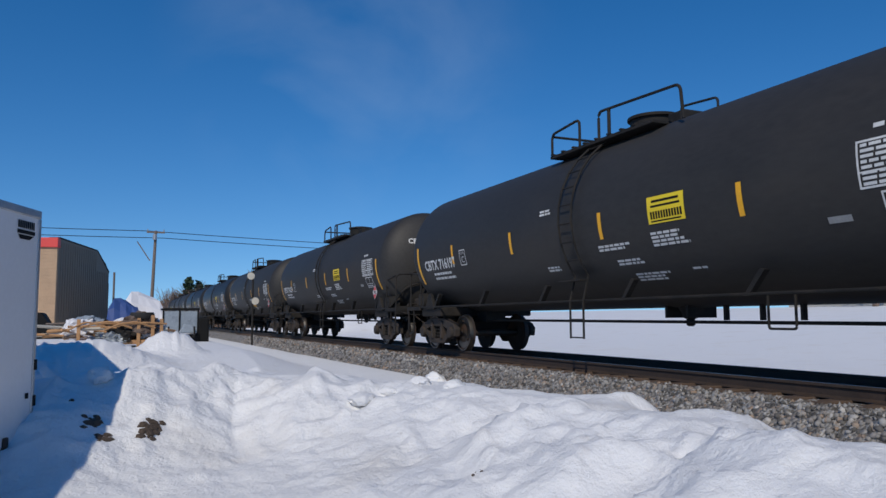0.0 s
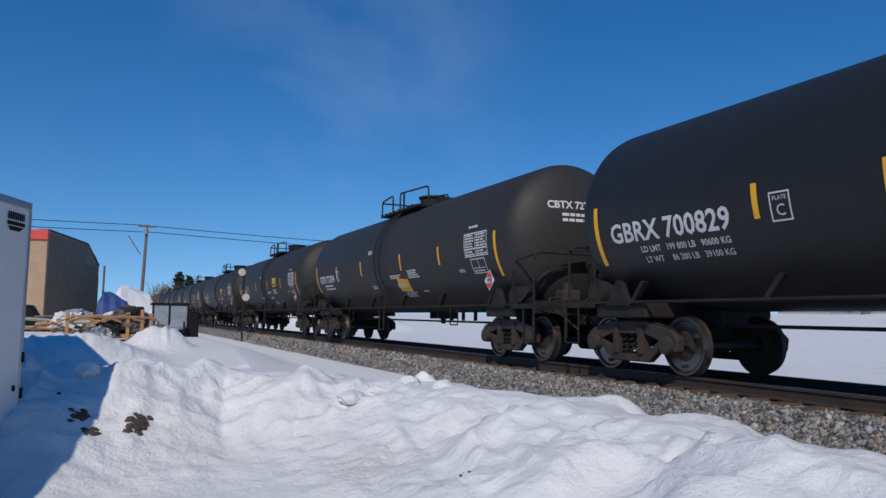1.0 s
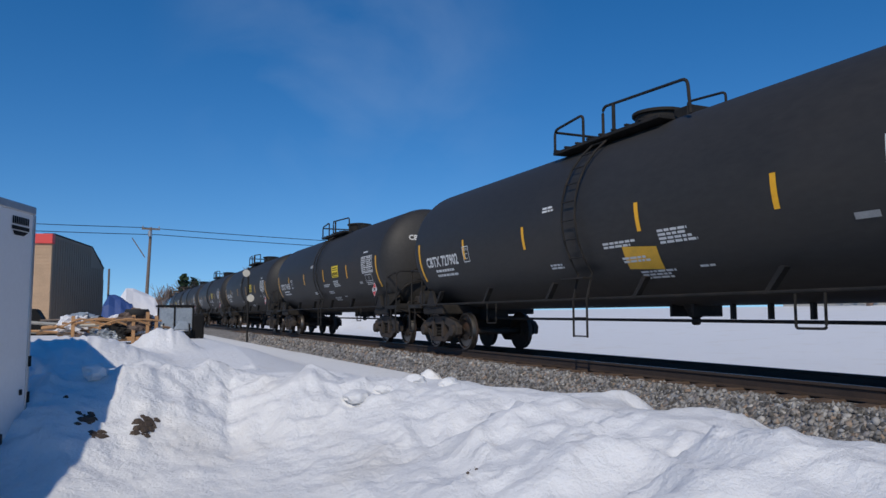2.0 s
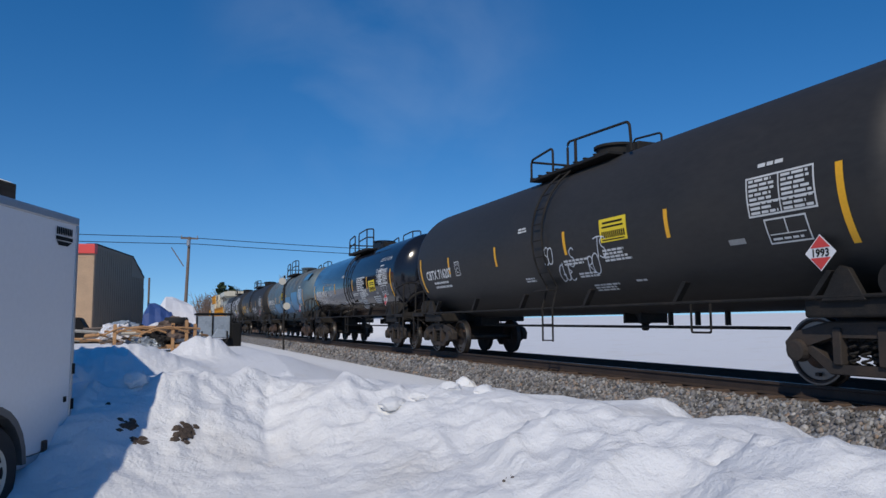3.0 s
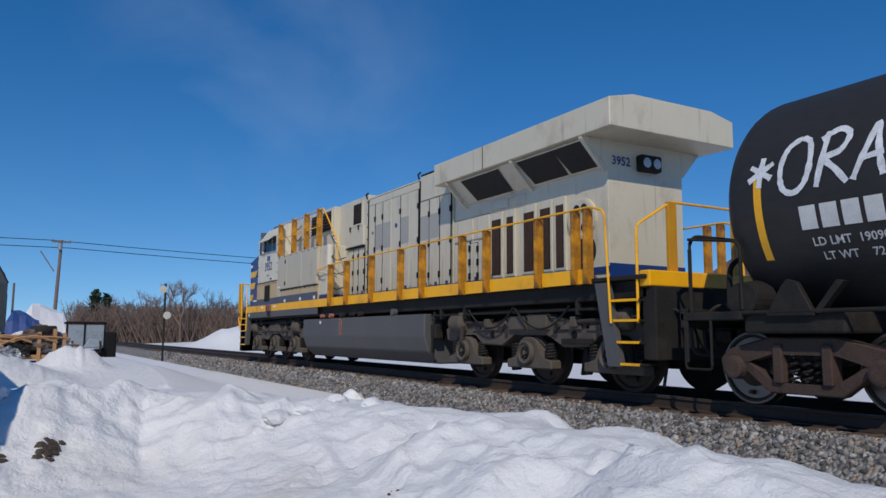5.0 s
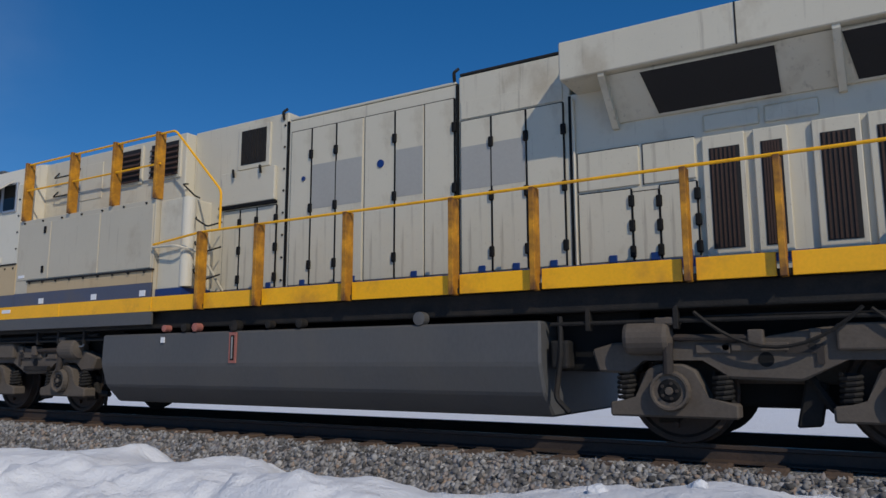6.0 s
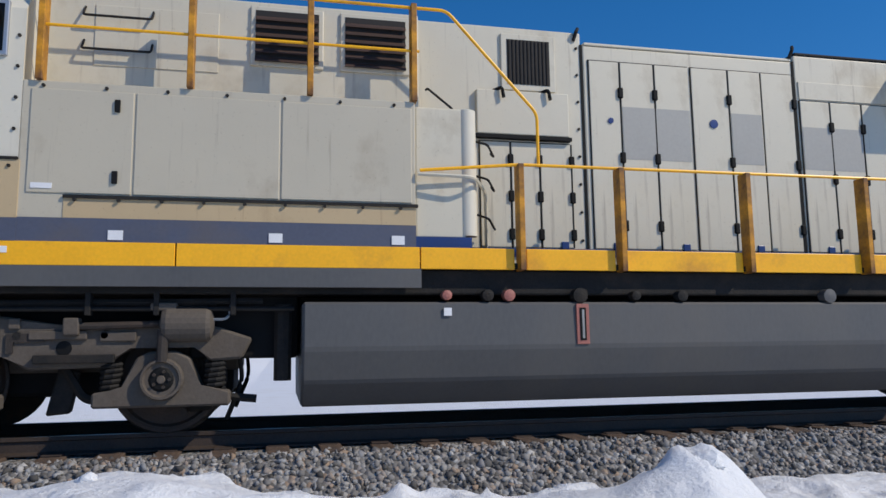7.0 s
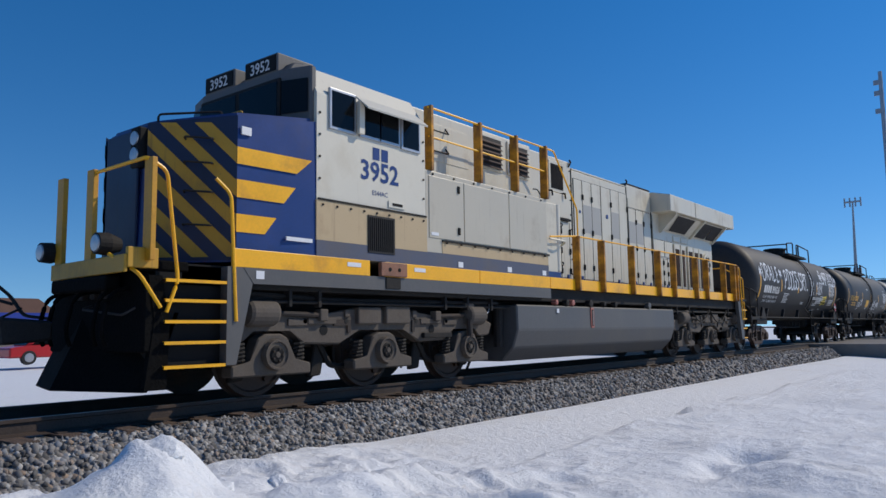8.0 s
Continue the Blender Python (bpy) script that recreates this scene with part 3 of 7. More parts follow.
track = thing("railway_track", None, None, "single railway track with rusty rails on timber ties", "track", kind="structure")
RAIL_PROFILE = [(-0.07, -0.172), (0.07, -0.172), (0.07, -0.160), (0.012, -0.140), (0.012, -0.045), (0.036, -0.035), (0.036, -0.004), (0.030, 0.0),
                (-0.030, 0.0), (-0.036, -0.004), (-0.036, -0.035), (-0.012, -0.045), (-0.012, -0.140), (-0.07, -0.160)]
for side in (-0.755, 0.755):
    part("rail", prism([(TRACK_Y + side + a, b) for a, b in RAIL_PROFILE], -900, 400, "x"), RAILM, track)
    part("rail_head", box(-900, 400, TRACK_Y + side - 0.028, TRACK_Y + side + 0.028, 0.0005, 0.002), TREAD, track, "polished running band")
tie_mesh = mesh_of("tie", box(-0.115, 0.115, -1.30, 1.30, -0.34, -0.165, bevel=0.012), TIEM)
for i in range(170):
    t = part("tie", tie_mesh, TIEM, track, loc=(-52 + i * 0.52, TRACK_Y + random.uniform(-0.04, 0.04), random.uniform(-0.012, 0.006)))
    t.rotation_euler.z = random.uniform(-0.02, 0.02)
plate_mesh = mesh_of("tie_plate", box(-0.09, 0.09, -0.17, 0.17, -0.172, -0.155, bevel=0.004), RAILM)
for i in range(110):
    part("tie_plate", plate_mesh, RAILM, track, loc=(-30.16 + i * 0.52, TRACK_Y - 0.755, 0))
road = thing("road", prism([(36, -40), (47, -40), (47, 120), (36, 120)], -0.75, -0.02, "z"), ROADM, "worn grey road over the level crossing", "road", kind="structure")


# ---- tank cars ----
R, AXIS = 1.55, 2.52   # shell radius, height of its axis


def shell_v(z):
    return R * math.asin(max(-1, min(1, (z - AXIS) / R)))


def wrap(bm, off=0.006):
    """Bends a flat drawing (u along the car, v up the shell from its axis height) onto the near flank of the tank."""
    r, vs = R, [w.co.y for w in bm.verts]
    k = math.floor(min(vs) / 0.12)
    while k * 0.12 < max(vs):
        bmesh.ops.bisect_plane(bm, geom=bm.verts[:] + bm.edges[:] + bm.faces[:], plane_co=(0, k * 0.12 + 0.001, 0), plane_no=(0, 1, 0))
        k += 1
    for w in bm.verts:
        a = w.co.y / r
        w.co = Vector((w.co.x, -(r + off) * math.cos(a), AXIS + (r + off) * math.sin(a)))
    return bm


def head_x(rr, depth=0.66):
    return depth * math.sqrt(max(0.0, 1 - (min(rr, R) / R) ** 2))


def tank_profile(length):
    n = 12
    left = [(-head_x(R * math.sin(math.pi / 2 * k / n)), max(0.02, R * math.sin(math.pi / 2 * k / n))) for k in range(n + 1)]
    right = [(length + head_x(R * math.sin(math.pi / 2 * k / n)), max(0.02, R * math.sin(math.pi / 2 * k / n))) for k in range(n, -1, -1)]
    return left + right


def side_frame(sign):
    """One cast side frame of a freight truck, seen from outside, centred on the truck."""
    upper = [(-1.08, 0.36), (-1.11, 0.56), (-0.98, 0.68), (-0.42, 0.82), (0.42, 0.82), (0.98, 0.68), (1.11, 0.56), (1.08, 0.36), (0.93, 0.36), (0.80, 0.52),
             (0.40, 0.64), (-0.40, 0.64), (-0.80, 0.52), (-0.93, 0.36)]
    lower = [(-0.86, 0.50), (-0.44, 0.18), (0.44, 0.18), (0.86, 0.50), (0.72, 0.54), (0.36, 0.29), (-0.36, 0.29), (-0.72, 0.54)]
    y0, y1 = (-1.14, -0.98) if sign < 0 else (0.98, 1.14)
    bm = prism(upper, y0, y1, "y", bevel=0.02)
    prism(lower, y0 + 0.01, y1 - 0.01, "y", bm, 0.015)
    for x in (-0.89, 0.89):
        lathe([(y0 - 0.07, 0.10), (y0 - 0.06, 0.135), (y0 + 0.06, 0.15)], "y", 16, (x, 0, 0.46), bm)
    for x in (-0.30, 0.30):
        box(x - 0.06, x + 0.06, y0 - 0.03, y1, 0.30, 0.74, bm, 0.015)
    return bm


def freight_truck(car, cx, frame_mat):
    tr = part("truck", box(cx - 0.22, cx + 0.22, -1.0, 1.0, 0.50, 0.80, bevel=0.03), CARTR, car)
    for s in (-1, 1):
        part("side_frame", side_frame(s), frame_mat, tr, loc=(cx, 0, 0))
        for x in (-0.16, 0.0, 0.16):
            pts = [(x + 0.055 * math.cos(a * 0.9), s * 1.05 + 0.055 * math.sin(a * 0.9), 0.29 + a * 0.0118) for a in range(30)]
            part("spring", tube(pts, 0.016, 5), STEEL, tr, loc=(cx, 0, 0))
    return tr


def wheelset_mesh(r, tag):
    bm = bmesh.new()
    for s in (-1, 1):
        lathe([(s * 0.69, 0.02), (s * 0.69, 0.13), (s * 0.70, 0.14), (s * 0.735, r * 0.55), (s * 0.705, r * 0.78), (s * 0.70, r - 0.07), (s * 0.69, r + 0.025),
               (s * 0.715, r + 0.025), (s * 0.73, r), (s * 0.82, r - 0.008), (s * 0.825, r - 0.06), (s * 0.78, r * 0.8), (s * 0.79, r * 0.55), (s * 0.84, 0.15),
               (s * 0.85, 0.12), (s * 0.85, 0.02)], "y", 36, (0, 0, 0), bm)
    lathe([(-1.0, 0.07), (-0.8, 0.085), (0, 0.08), (0.8, 0.085), (1.0, 0.07)], "y", 12, (0, 0, 0), bm)
    for k in range(3):
        a = k * 2.094
        box(-0.03, 0.03, -0.845, -0.80, r * 0.62, r * 0.72, bm)
        bmesh.ops.rotate(bm, verts=bm.verts[-8:], cent=(0, 0, 0), matrix=Matrix.Rotation(a, 3, "Y"))
    return mesh_of("wheelset_" + tag, bm, WHEEL, True)


def tread_mesh(r):
    bm = bmesh.new()
    for s in (-1,):
        lathe([(s * 0.735, r + 0.001), (s * 0.81, r - 0.006), (s * 0.8255, r - 0.010), (s * 0.8265, r - 0.034), (s * 0.80, r - 0.036)], "y", 36, (0, 0, 0), bm)
    return mesh_of("tread", bm, TREAD, True)


CAR_WHEEL, CAR_TREAD = wheelset_mesh(0.445, "car"), tread_mesh(0.445)
WHEELS = []            # (wheelset, its x on the car, radius) of every car


def wheelset(parent, x, r, mesh, tread):
    w = part("wheelset", mesh, WHEEL, parent, loc=(x, 0, r))
    part("tread", tread, TREAD, w, "polished steel tread and rim")
    return w


def bar_lines(u, v, width, rows, h=0.035, gap=0.055, seed=0):
    """Rows of small unreadable stencilling, as bars."""
    rnd, out = random.Random(seed), []
    for k in range(rows):
        x, end = u, u + width * rnd.uniform(0.7, 1.0)
        while x < end:
            w = rnd.uniform(0.06, 0.18)
            out.append((x, v - k * gap, min(x + w, end), v - k * gap + h))
            x += w + 0.025
    return out


def frame_rect(u0, v0, u1, v1, t):
    return [(u0, v0, u1, v0 + t), (u0, v1 - t, u1, v1), (u0, v0 + t, u0 + t, v1 - t), (u1 - t, v0 + t, u1, v1 - t)]


def tank_car(length, shell, stripe_at, sticker, steps, fancy_platform=False, frame_mat=CARTR, rings=(), shift=0.0):
    """A whole tank car without its own number; x = 0 at its trailing shoulder."""
    car = new("tank_car")
    tank = part("tank", lathe(tank_profile(length), "x", 64, (0, 0, AXIS)), shell, car, smooth=True)
    for x in rings:
        part("seam_ring", lathe([(x - 0.05, R - 0.01), (x - 0.03, R + 0.022), (x + 0.03, R + 0.022), (x + 0.05, R - 0.01)], "x", 64, (0, 0, AXIS)), shell, tank, smooth=True)
    mid = length / 2 + shift
    # running rails along both flanks, with slanted brackets
    for s in (-1, 1):
        part("side_rail", tube([(-0.2, s * 1.34, 1.10), (length + 0.2, s * 1.34, 1.10)], 0.024, 8), STEEL, car)
    for k in range(6):
        x = 0.9 + k * (length - 1.8) / 5
        part("bracket", prism([(x - 0.10, 1.08), (x - 0.02, 1.08), (x + 0.26, 1.40), (x + 0.18, 1.42)], -1.36, -1.26, "y"), STEEL, car)
    # stub sills, end platforms, saddles
    for e, d in ((0.0, -1), (length, 1)):
        sill = part("end_sill", box(e + d * 0.1 if d > 0 else e - 1.02, e + 1.02 if d > 0 else e - 0.1, -1.38, 1.38, 1.02, 1.12, bevel=0.01), STEEL, car)
        part("sill_lip", box(e + d * 0.98 - 0.03, e + d * 0.98 + 0.03, -1.38, 1.38, 0.93, 1.17, bevel=0.008), STEEL, sill)
        part("draft_sill", box(min(e - d * 1.6, e + d * 1.05), max(e - d * 1.6, e + d * 1.05), -0.28, 0.28, 0.72, 1.04, bevel=0.02), STEEL, car)
        part("coupler", prism([(e + d * 1.0, 0.74), (e + d * 1.25, 0.72), (e + d * 1.28, 0.98), (e + d * 1.0, 0.96)], -0.16, 0.12, "y", bevel=0.03), RUST, car)
        for s in (-1, 1):
            a = e - d * 0.52
            part("saddle_plate", prism([(a - 0.30, 1.05), (a + 0.30, 1.05), (a + 0.10, 1.42), (a - 0.02, 1.46), (a - 0.10, 1.38)], s * 1.36, s * 1.28, "y", bevel=0.008), STEEL, car)
            part("step", tube(bend([(e + d * 0.55, s * 1.36, 1.05), (e + d * 0.55, s * 1.36, 0.42), (e + d * 0.95, s * 1.36, 0.42), (e + d * 0.95, s * 1.36, 1.05)], 0.05), 0.018, 6), STEEL, car)
        part("end_rail", tube(bend([(e + d * 0.88, -1.32, 1.12), (e + d * 0.88, -1.32, 2.1), (e + d * 0.88, 1.32, 2.1), (e + d * 0.88, 1.32, 1.12)], 0.18), 0.024, 8), STEEL, car)
        part("side_grab", tube(bend([(e + d * 0.10, -1.34, 1.14), (e + d * 0.10, -1.34, 1.95), (e + d * 0.88, -1.34, 2.05)], 0.14), 0.022, 6), STEEL, car)
        part("bolster_cover", box(e - d * 0.5 - 0.62, e - d * 0.5 + 0.62, -1.30, 1.30, 0.86, 1.10, bevel=0.03), STEEL, car)
        part("bearing_pad", lathe([(-1.33, 0.02), (-1.33, 0.2), (-1.0, 0.24), (-1.0, 0.02)], "y", 20, (e + d * 0.12, 0, 1.26)), STEEL, car)
        tr = freight_truck(car, e - d * 0.50, frame_mat)
        for q in (-0.89, 0.89):
            WHEELS.append((e - d * 0.50 + q, wheelset(car, e - d * 0.50 + q, 0.445, CAR_WHEEL, CAR_TREAD).name))
    bw = part("brake_wheel", lathe([(0, 0.20), (0.02, 0.24), (0.04, 0.20)], "x", 20, (length + 0.84, 0.35, 1.85)), STEEL, car)
    part("brake_box", box(length + 0.60, length + 0.84, 0.1, 0.6, 1.5, 1.95, bevel=0.03), STEEL, car)
    for e, d in ((0.0, -1), (length, 1)):
        part("head_brace", tube(bend([(e + d * 0.30, -1.30, 1.15), (e + d * 0.62, -0.9, 1.75), (e + d * 0.70, 0.0, 2.0)], 0.25), 0.035, 8), STEEL, car)
        part("release_rod", tube([(e + d * 1.0, -1.36, 1.02), (e + d * 1.12, -0.9, 0.92), (e + d * 1.14, -0.1, 0.90)], 0.014, 6), STEEL, car)
        part("valve_body", box(min(e + d * 0.5, e + d * 0.86), max(e + d * 0.5, e + d * 0.86), -0.62, -0.22, 1.12, 1.40, bevel=0.05), CARTR, car)
        part("valve_cap", lathe([(1.40, 0.10), (1.50, 0.10), (1.54, 0.05)], "z", 12, (e + d * 0.68, -0.42, 0)), CARTR, car)
        part("brake_pipe", tube(bend([(e + d * 0.7, -0.6, 1.25), (e + d * 0.8, -0.95, 1.22), (e + d * 0.98, -0.98, 1.06), (e + d * 1.18, -0.5, 0.62)], 0.1), 0.02, 6), CARTR, car)
        part("corner_post", tube([(e + d * 0.92, -1.36, 0.50), (e + d * 0.92, -1.36, 1.12)], 0.02, 6), STEEL, car)
    # gear under the belly
    part("brake_rod", tube([(1.6, -0.2, 0.76), (length - 2.4, -0.2, 0.72)], 0.03, 6), STEEL, car)
    part("bottom_outlet", lathe([(0.66, 0.04), (0.68, 0.07), (0.78, 0.07), (0.80, 0.12), (0.88, 0.14), (1.05, 0.25)], "z", 16, (mid + 1.0, 0, 0)), STEEL, car)
    for x in (mid + 0.75, mid + 1.25):
        part("outlet_guard", box(x - 0.03, x + 0.03, -0.3, 0.3, 0.80, 1.0, bevel=0.008), STEEL, car)
    for x in steps:
        part("hanger", tube(bend([(x, -1.15, 1.08), (x, -1.15, 0.66), (x + 0.42, -1.15, 0.66), (x + 0.42, -1.15, 1.08)], 0.04), 0.018, 6), STEEL, car)
    for x in (mid + 2.0, mid + 2.7, mid + 3.4):
        part("pipe_clamp", box(x - 0.025, x + 0.025, -0.24, -0.16, 0.76, 1.02), STEEL, car)
    # ladder round the flank, down to below the rail
    lx = mid - 0.22
    lad = new("ladder")
    lad.parent = car
    arc = [-1.05 + k * 0.2 for k in range(12)]
    for dx in (-0.20, 0.20):
        pts = [(lx + dx, -1.42, 0.45), (lx + dx, -1.42, 1.1)]
        pts += [(lx + dx, -(R + 0.09) * math.cos(a), AXIS + (R + 0.09) * math.sin(a)) for a in arc if AXIS + (R + 0.09) * math.sin(a) > 1.5]
        part("stile", tube(pts, 0.021, 6), STEEL, lad)
    for z in (0.47, 0.78, 1.10):
        part("rung", tube([(lx - 0.2, -1.42, z), (lx + 0.2, -1.42, z)], 0.014, 6), STEEL, lad)
    for a in arc:
        if AXIS + R * math.sin(a) > 1.6:
            y, z = -(R + 0.09) * math.cos(a), AXIS + (R + 0.09) * math.sin(a)
            part("rung", tube([(lx - 0.2, y, z), (lx + 0.2, y, z)], 0.014, 6), STEEL, lad)
    part("ladder_step", box(lx - 0.45, lx + 0.22, -1.5, -1.34, 1.44, 1.47), STEEL, lad)
    # top platform, rails, manway
    top = AXIS + R
    p0, p1 = mid - 1.65, mid + 2.0
    part("platform", box(p0, p1 - 0.6, -1.0, 1.0, top - 0.16, top - 0.10, bevel=0.01), STEEL, car)
    for q in range(8):
        part("platform_slat", box(p0 + 0.05 + q * 0.36, p0 + 0.11 + q * 0.36, -1.02, 1.02, top - 0.10, top - 0.07), STEEL, car)
    rail = lambda pts, r=0.026: part("top_rail", tube(bend(pts, 0.12), r, 8), STEEL, car)
    for s in (-1, 1):
        y = s * 0.95
        if fancy_platform:
            for h in (0.30, 0.62):
                rail([(p0, y, top - 0.1), (p0, y, top + h - 0.1), (p0 + 0.9, y, top + h)] + [(p0 + 0.9, y, top - 0.1)])
                rail([(p0 + 1.5, y, top - 0.1), (p0 + 1.5, y, top + h), (p0 + 2.7, y, top + h + 0.05), (p1, y, top + h - 0.05), (p1, y, top - 0.2)])
            rail([(p0 + 2.7, y, top - 0.1), (p0 + 2.7, y, top + 0.67)])
        else:
            rail([(p0, y, top - 0.15), (p0, y, top + 0.34), (p0 + 0.95, y, top + 0.42), (p0 + 0.95, y, top - 0.1)])
            rail([(p0 + 1.55, y, top - 0.15), (p0 + 1.55, y, top + 0.40), (p1, y, top + 0.30), (p1 + 0.05, y, top - 0.25)])
            rail([(p0 + 1.85, y, top - 0.15), (p0 + 1.85, y, top + 0.38)], 0.032)
    rail([(p0, -0.95, top + 0.3), (p0, 0.95, top + 0.3)])
    part("manway", lathe([(top - 0.2, 0.42), (top + 0.24, 0.42), (top + 0.25, 0.47), (top + 0.30, 0.47), (top + 0.33, 0.3), (top + 0.34, 0.05)], "z", 28, (mid + 0.25, 0, 0)), shell if fancy_platform else STEEL, car, smooth=True)
    part("valve_box", box(mid + 0.95, mid + 1.35, -0.3, 0.3, top - 0.1, top + 0.16, bevel=0.03), STEEL, car)
    part("vent_pipe", tube(bend([(mid + 1.5, -0.5, top - 0.2), (mid + 1.5, -0.5, top + 0.12), (mid + 2.3, -0.5, top + 0.06), (mid + 2.3, -0.5, top - 0.3)], 0.08), 0.02, 6), STEEL, car)
    # reflective strips, tables, small stencils
    for u in stripe_at:
        v = shell_v(2.30)
        part("reflector", wrap(rects([(u - 0.045, v - 0.22, u + 0.045, v + 0.22)])), STRIPE, tank, "yellow reflective strip")
    for u in (0.22, length - 0.30):
        v0, v1 = shell_v(1.70), shell_v(2.62)
        part("reflector", wrap(rects([(u - 0.05, v0, u + 0.05, v1)])), STRIPE, tank, "long yellow reflective strip")
    if sticker:
        u, z, m, lean = sticker
        v = shell_v(z)
        part("emergency_sticker", wrap(rects([[(u, v - 0.2), (u + 0.78, v - 0.2 + lean), (u + 0.78 - lean, v + 0.2 + lean), (u - lean, v + 0.2)]])), m, tank, "yellow notice panel")
        if m is STICK:
            bars = [(u + 0.1, v + 0.11, u + 0.68, v + 0.145), (u + 0.08, v + 0.04, u + 0.7, v + 0.07)] + [(u + 0.06 + k * 0.057, v - 0.13, u + 0.1 + k * 0.057, v - 0.02) for k in range(12)] + [(u + 0.06, v - 0.175, u + 0.7, v - 0.155)]
            part("sticker_print", wrap(rects(bars), 0.008), BLACK, tank)
    u, v = length - 1.72, shell_v(2.42)
    table = frame_rect(u, v - 0.27, u + 1.08, v + 0.25, 0.024) + [(u, v - 0.1, u + 1.08, v - 0.082), (u + 0.53, v - 0.25, u + 0.55, v + 0.23)]
    for k in range(8):
        table += bar_lines(u + 0.05, v - 0.235 + k * 0.059, 0.47, 1, 0.034, seed=k) + bar_lines(u + 0.58, v - 0.235 + k * 0.059, 0.46, 1, 0.034, seed=k + 20)
    part("test_table", wrap(rects(table + bar_lines(u + 0.2, v + 0.36, 0.55, 1, 0.05, seed=3))), WHITE, tank, "white stencilled table")
    u, v = length - 1.5, shell_v(1.95)
    part("plate_box", wrap(rects(frame_rect(u, v - 0.17, u + 0.66, v + 0.17, 0.022) + [(u + 0.32, v - 0.05, u + 0.34, v + 0.15), (u + 0.04, v - 0.05, u + 0.6, v - 0.035)] + bar_lines(u + 0.06, v - 0.12, 0.5, 1, 0.03))), WHITE, tank)
    for n, (du, z, w, k) in enumerate(((0.5, 1.95, 0.85, 2), (0.85, 1.70, 0.75, 2), (1.1, 1.48, 0.8, 3), (1.85, 2.03, 0.8, 4), (-1.25, 1.72, 0.5, 2), (-1.2, 2.75, 0.4, 2), (2.4, 1.5, 0.3, 1))):
        part("stencil", wrap(rects(bar_lines(mid + du, shell_v(z), w, k, 0.038, 0.06, n))), WHITE, tank)
    part("warning_label", wrap(rects([(length - 2.2, shell_v(1.85), length - 1.9, shell_v(1.85) + 0.08)])), DULLW, tank)
    # hazard placard on its holder, by the leading end
    placard(car, length - 0.72, -1.40, 1.62, (1, 0, 0), True)
    placard(car, length + 0.96, 0.95, 1.45, (0, 1, 0), True)
    return car


def placard(car, x, y, z, along, red, s=0.22):
    d = Vector(along)
    nrm = Vector((0, -1, 0)) if d.x else Vector((1, 0, 0))
    o = Vector((x, y, z)) + nrm * 0.03
    plate = part("placard", place_flat(rects([[(0, -s), (s, 0), (0, s), (-s, 0)]]), o, d, (0, 0, 1)), PLAIN, car, "diamond hazard placard")
    if red:
        part("placard_face", place_flat(rects([clip([(0, -s * 0.92), (s * 0.92, 0), (0, s * 0.92), (-s * 0.92, 0)], (-1, 0.06), (1, 1)), clip([(0, -s * 0.92), (s * 0.92, 0), (0, s * 0.92), (-s * 0.92, 0)], (-1, -1), (1, -0.06))]), o + nrm * 0.004, d, (0, 0, 1)), RED, plate)
        part("placard_number", place_flat(letters("1993", 0.13, 0, -0.045, None, "CENTER", 1.0, 0.004), o + nrm * 0.006, d, (0, 0, 1)), BLACK, plate)
    else:
        part("placard_face", place_flat(rects([(-0.1, -0.03, 0.1, 0.05), (-0.05, 0.08, 0.05, 0.12), (-0.07, -0.1, 0.07, -0.06)]), o + nrm * 0.004, d, (0, 0, 1)), BLACK, plate)


def number_on(car, text, size, material, u=0.55, z=2.02, rows=2, row_mat=None, boxed=1.0, wide=1.0, off=0.006, weights=(), gap=0.25):
    tank = next(c for c in car.children if c.name.startswith("tank"))
    v = shell_v(z)
    part("car_number", wrap(letters(text, size, u, v, None, "LEFT", wide, 0.009), off), material, tank, "stencilled car number")
    w = 0.62 * size * len(text) * wide
    if weights:
        bm = bmesh.new()
        for k, line in enumerate(weights):
            letters(line, 0.135, weights_at(u, size, len(text)), v - 0.19 - k * 0.17, bm, "LEFT", 0.95, 0.002)
        part("weight_stencil", wrap(bm, off), row_mat or material, tank)
    else:
        part("weight_stencil", wrap(rects(bar_lines(u + 0.45, v - 0.15, 1.25, rows, 0.06, 0.12, len(text))), off), row_mat or material, tank)
    if boxed:
        b = u + w + gap
        part("plate_mark", wrap(rects(frame_rect(b, v + 0.0, b + 0.3, v + 0.36, 0.02))), material, tank)
        part("plate_letter", wrap(letters("PLATE", 0.075, b + 0.15, v + 0.26, letters("C", 0.2, b + 0.15, v + 0.07, None, "CENTER"), "CENTER")), material, tank)


def weights_at(u, size, count):
    """The weights stand a little in from the number, or below it where the number is short."""
    return u + (0.62 * size * 2.4 if count > 8 else -0.95)


def number_on_head(car, length, text, size, y, z, material):
    """The same number on the leading head."""
    tank = next(c for c in car.children if c.name.startswith("tank"))
    bm = letters(text, size, y, z, None, "LEFT", 1.0, 0.006)
    for name, bm in (("head_number", bm), ("head_stencil", rects(bar_lines(y + 0.3, z - 0.16, 0.75, 2, 0.06, 0.11)))):
        for w in bm.verts:
            a, b = w.co.x, w.co.y
            w.co = Vector((length + head_x(math.hypot(a, b - AXIS)) + 0.012, a, b))
        part(name, bm, material, tank)


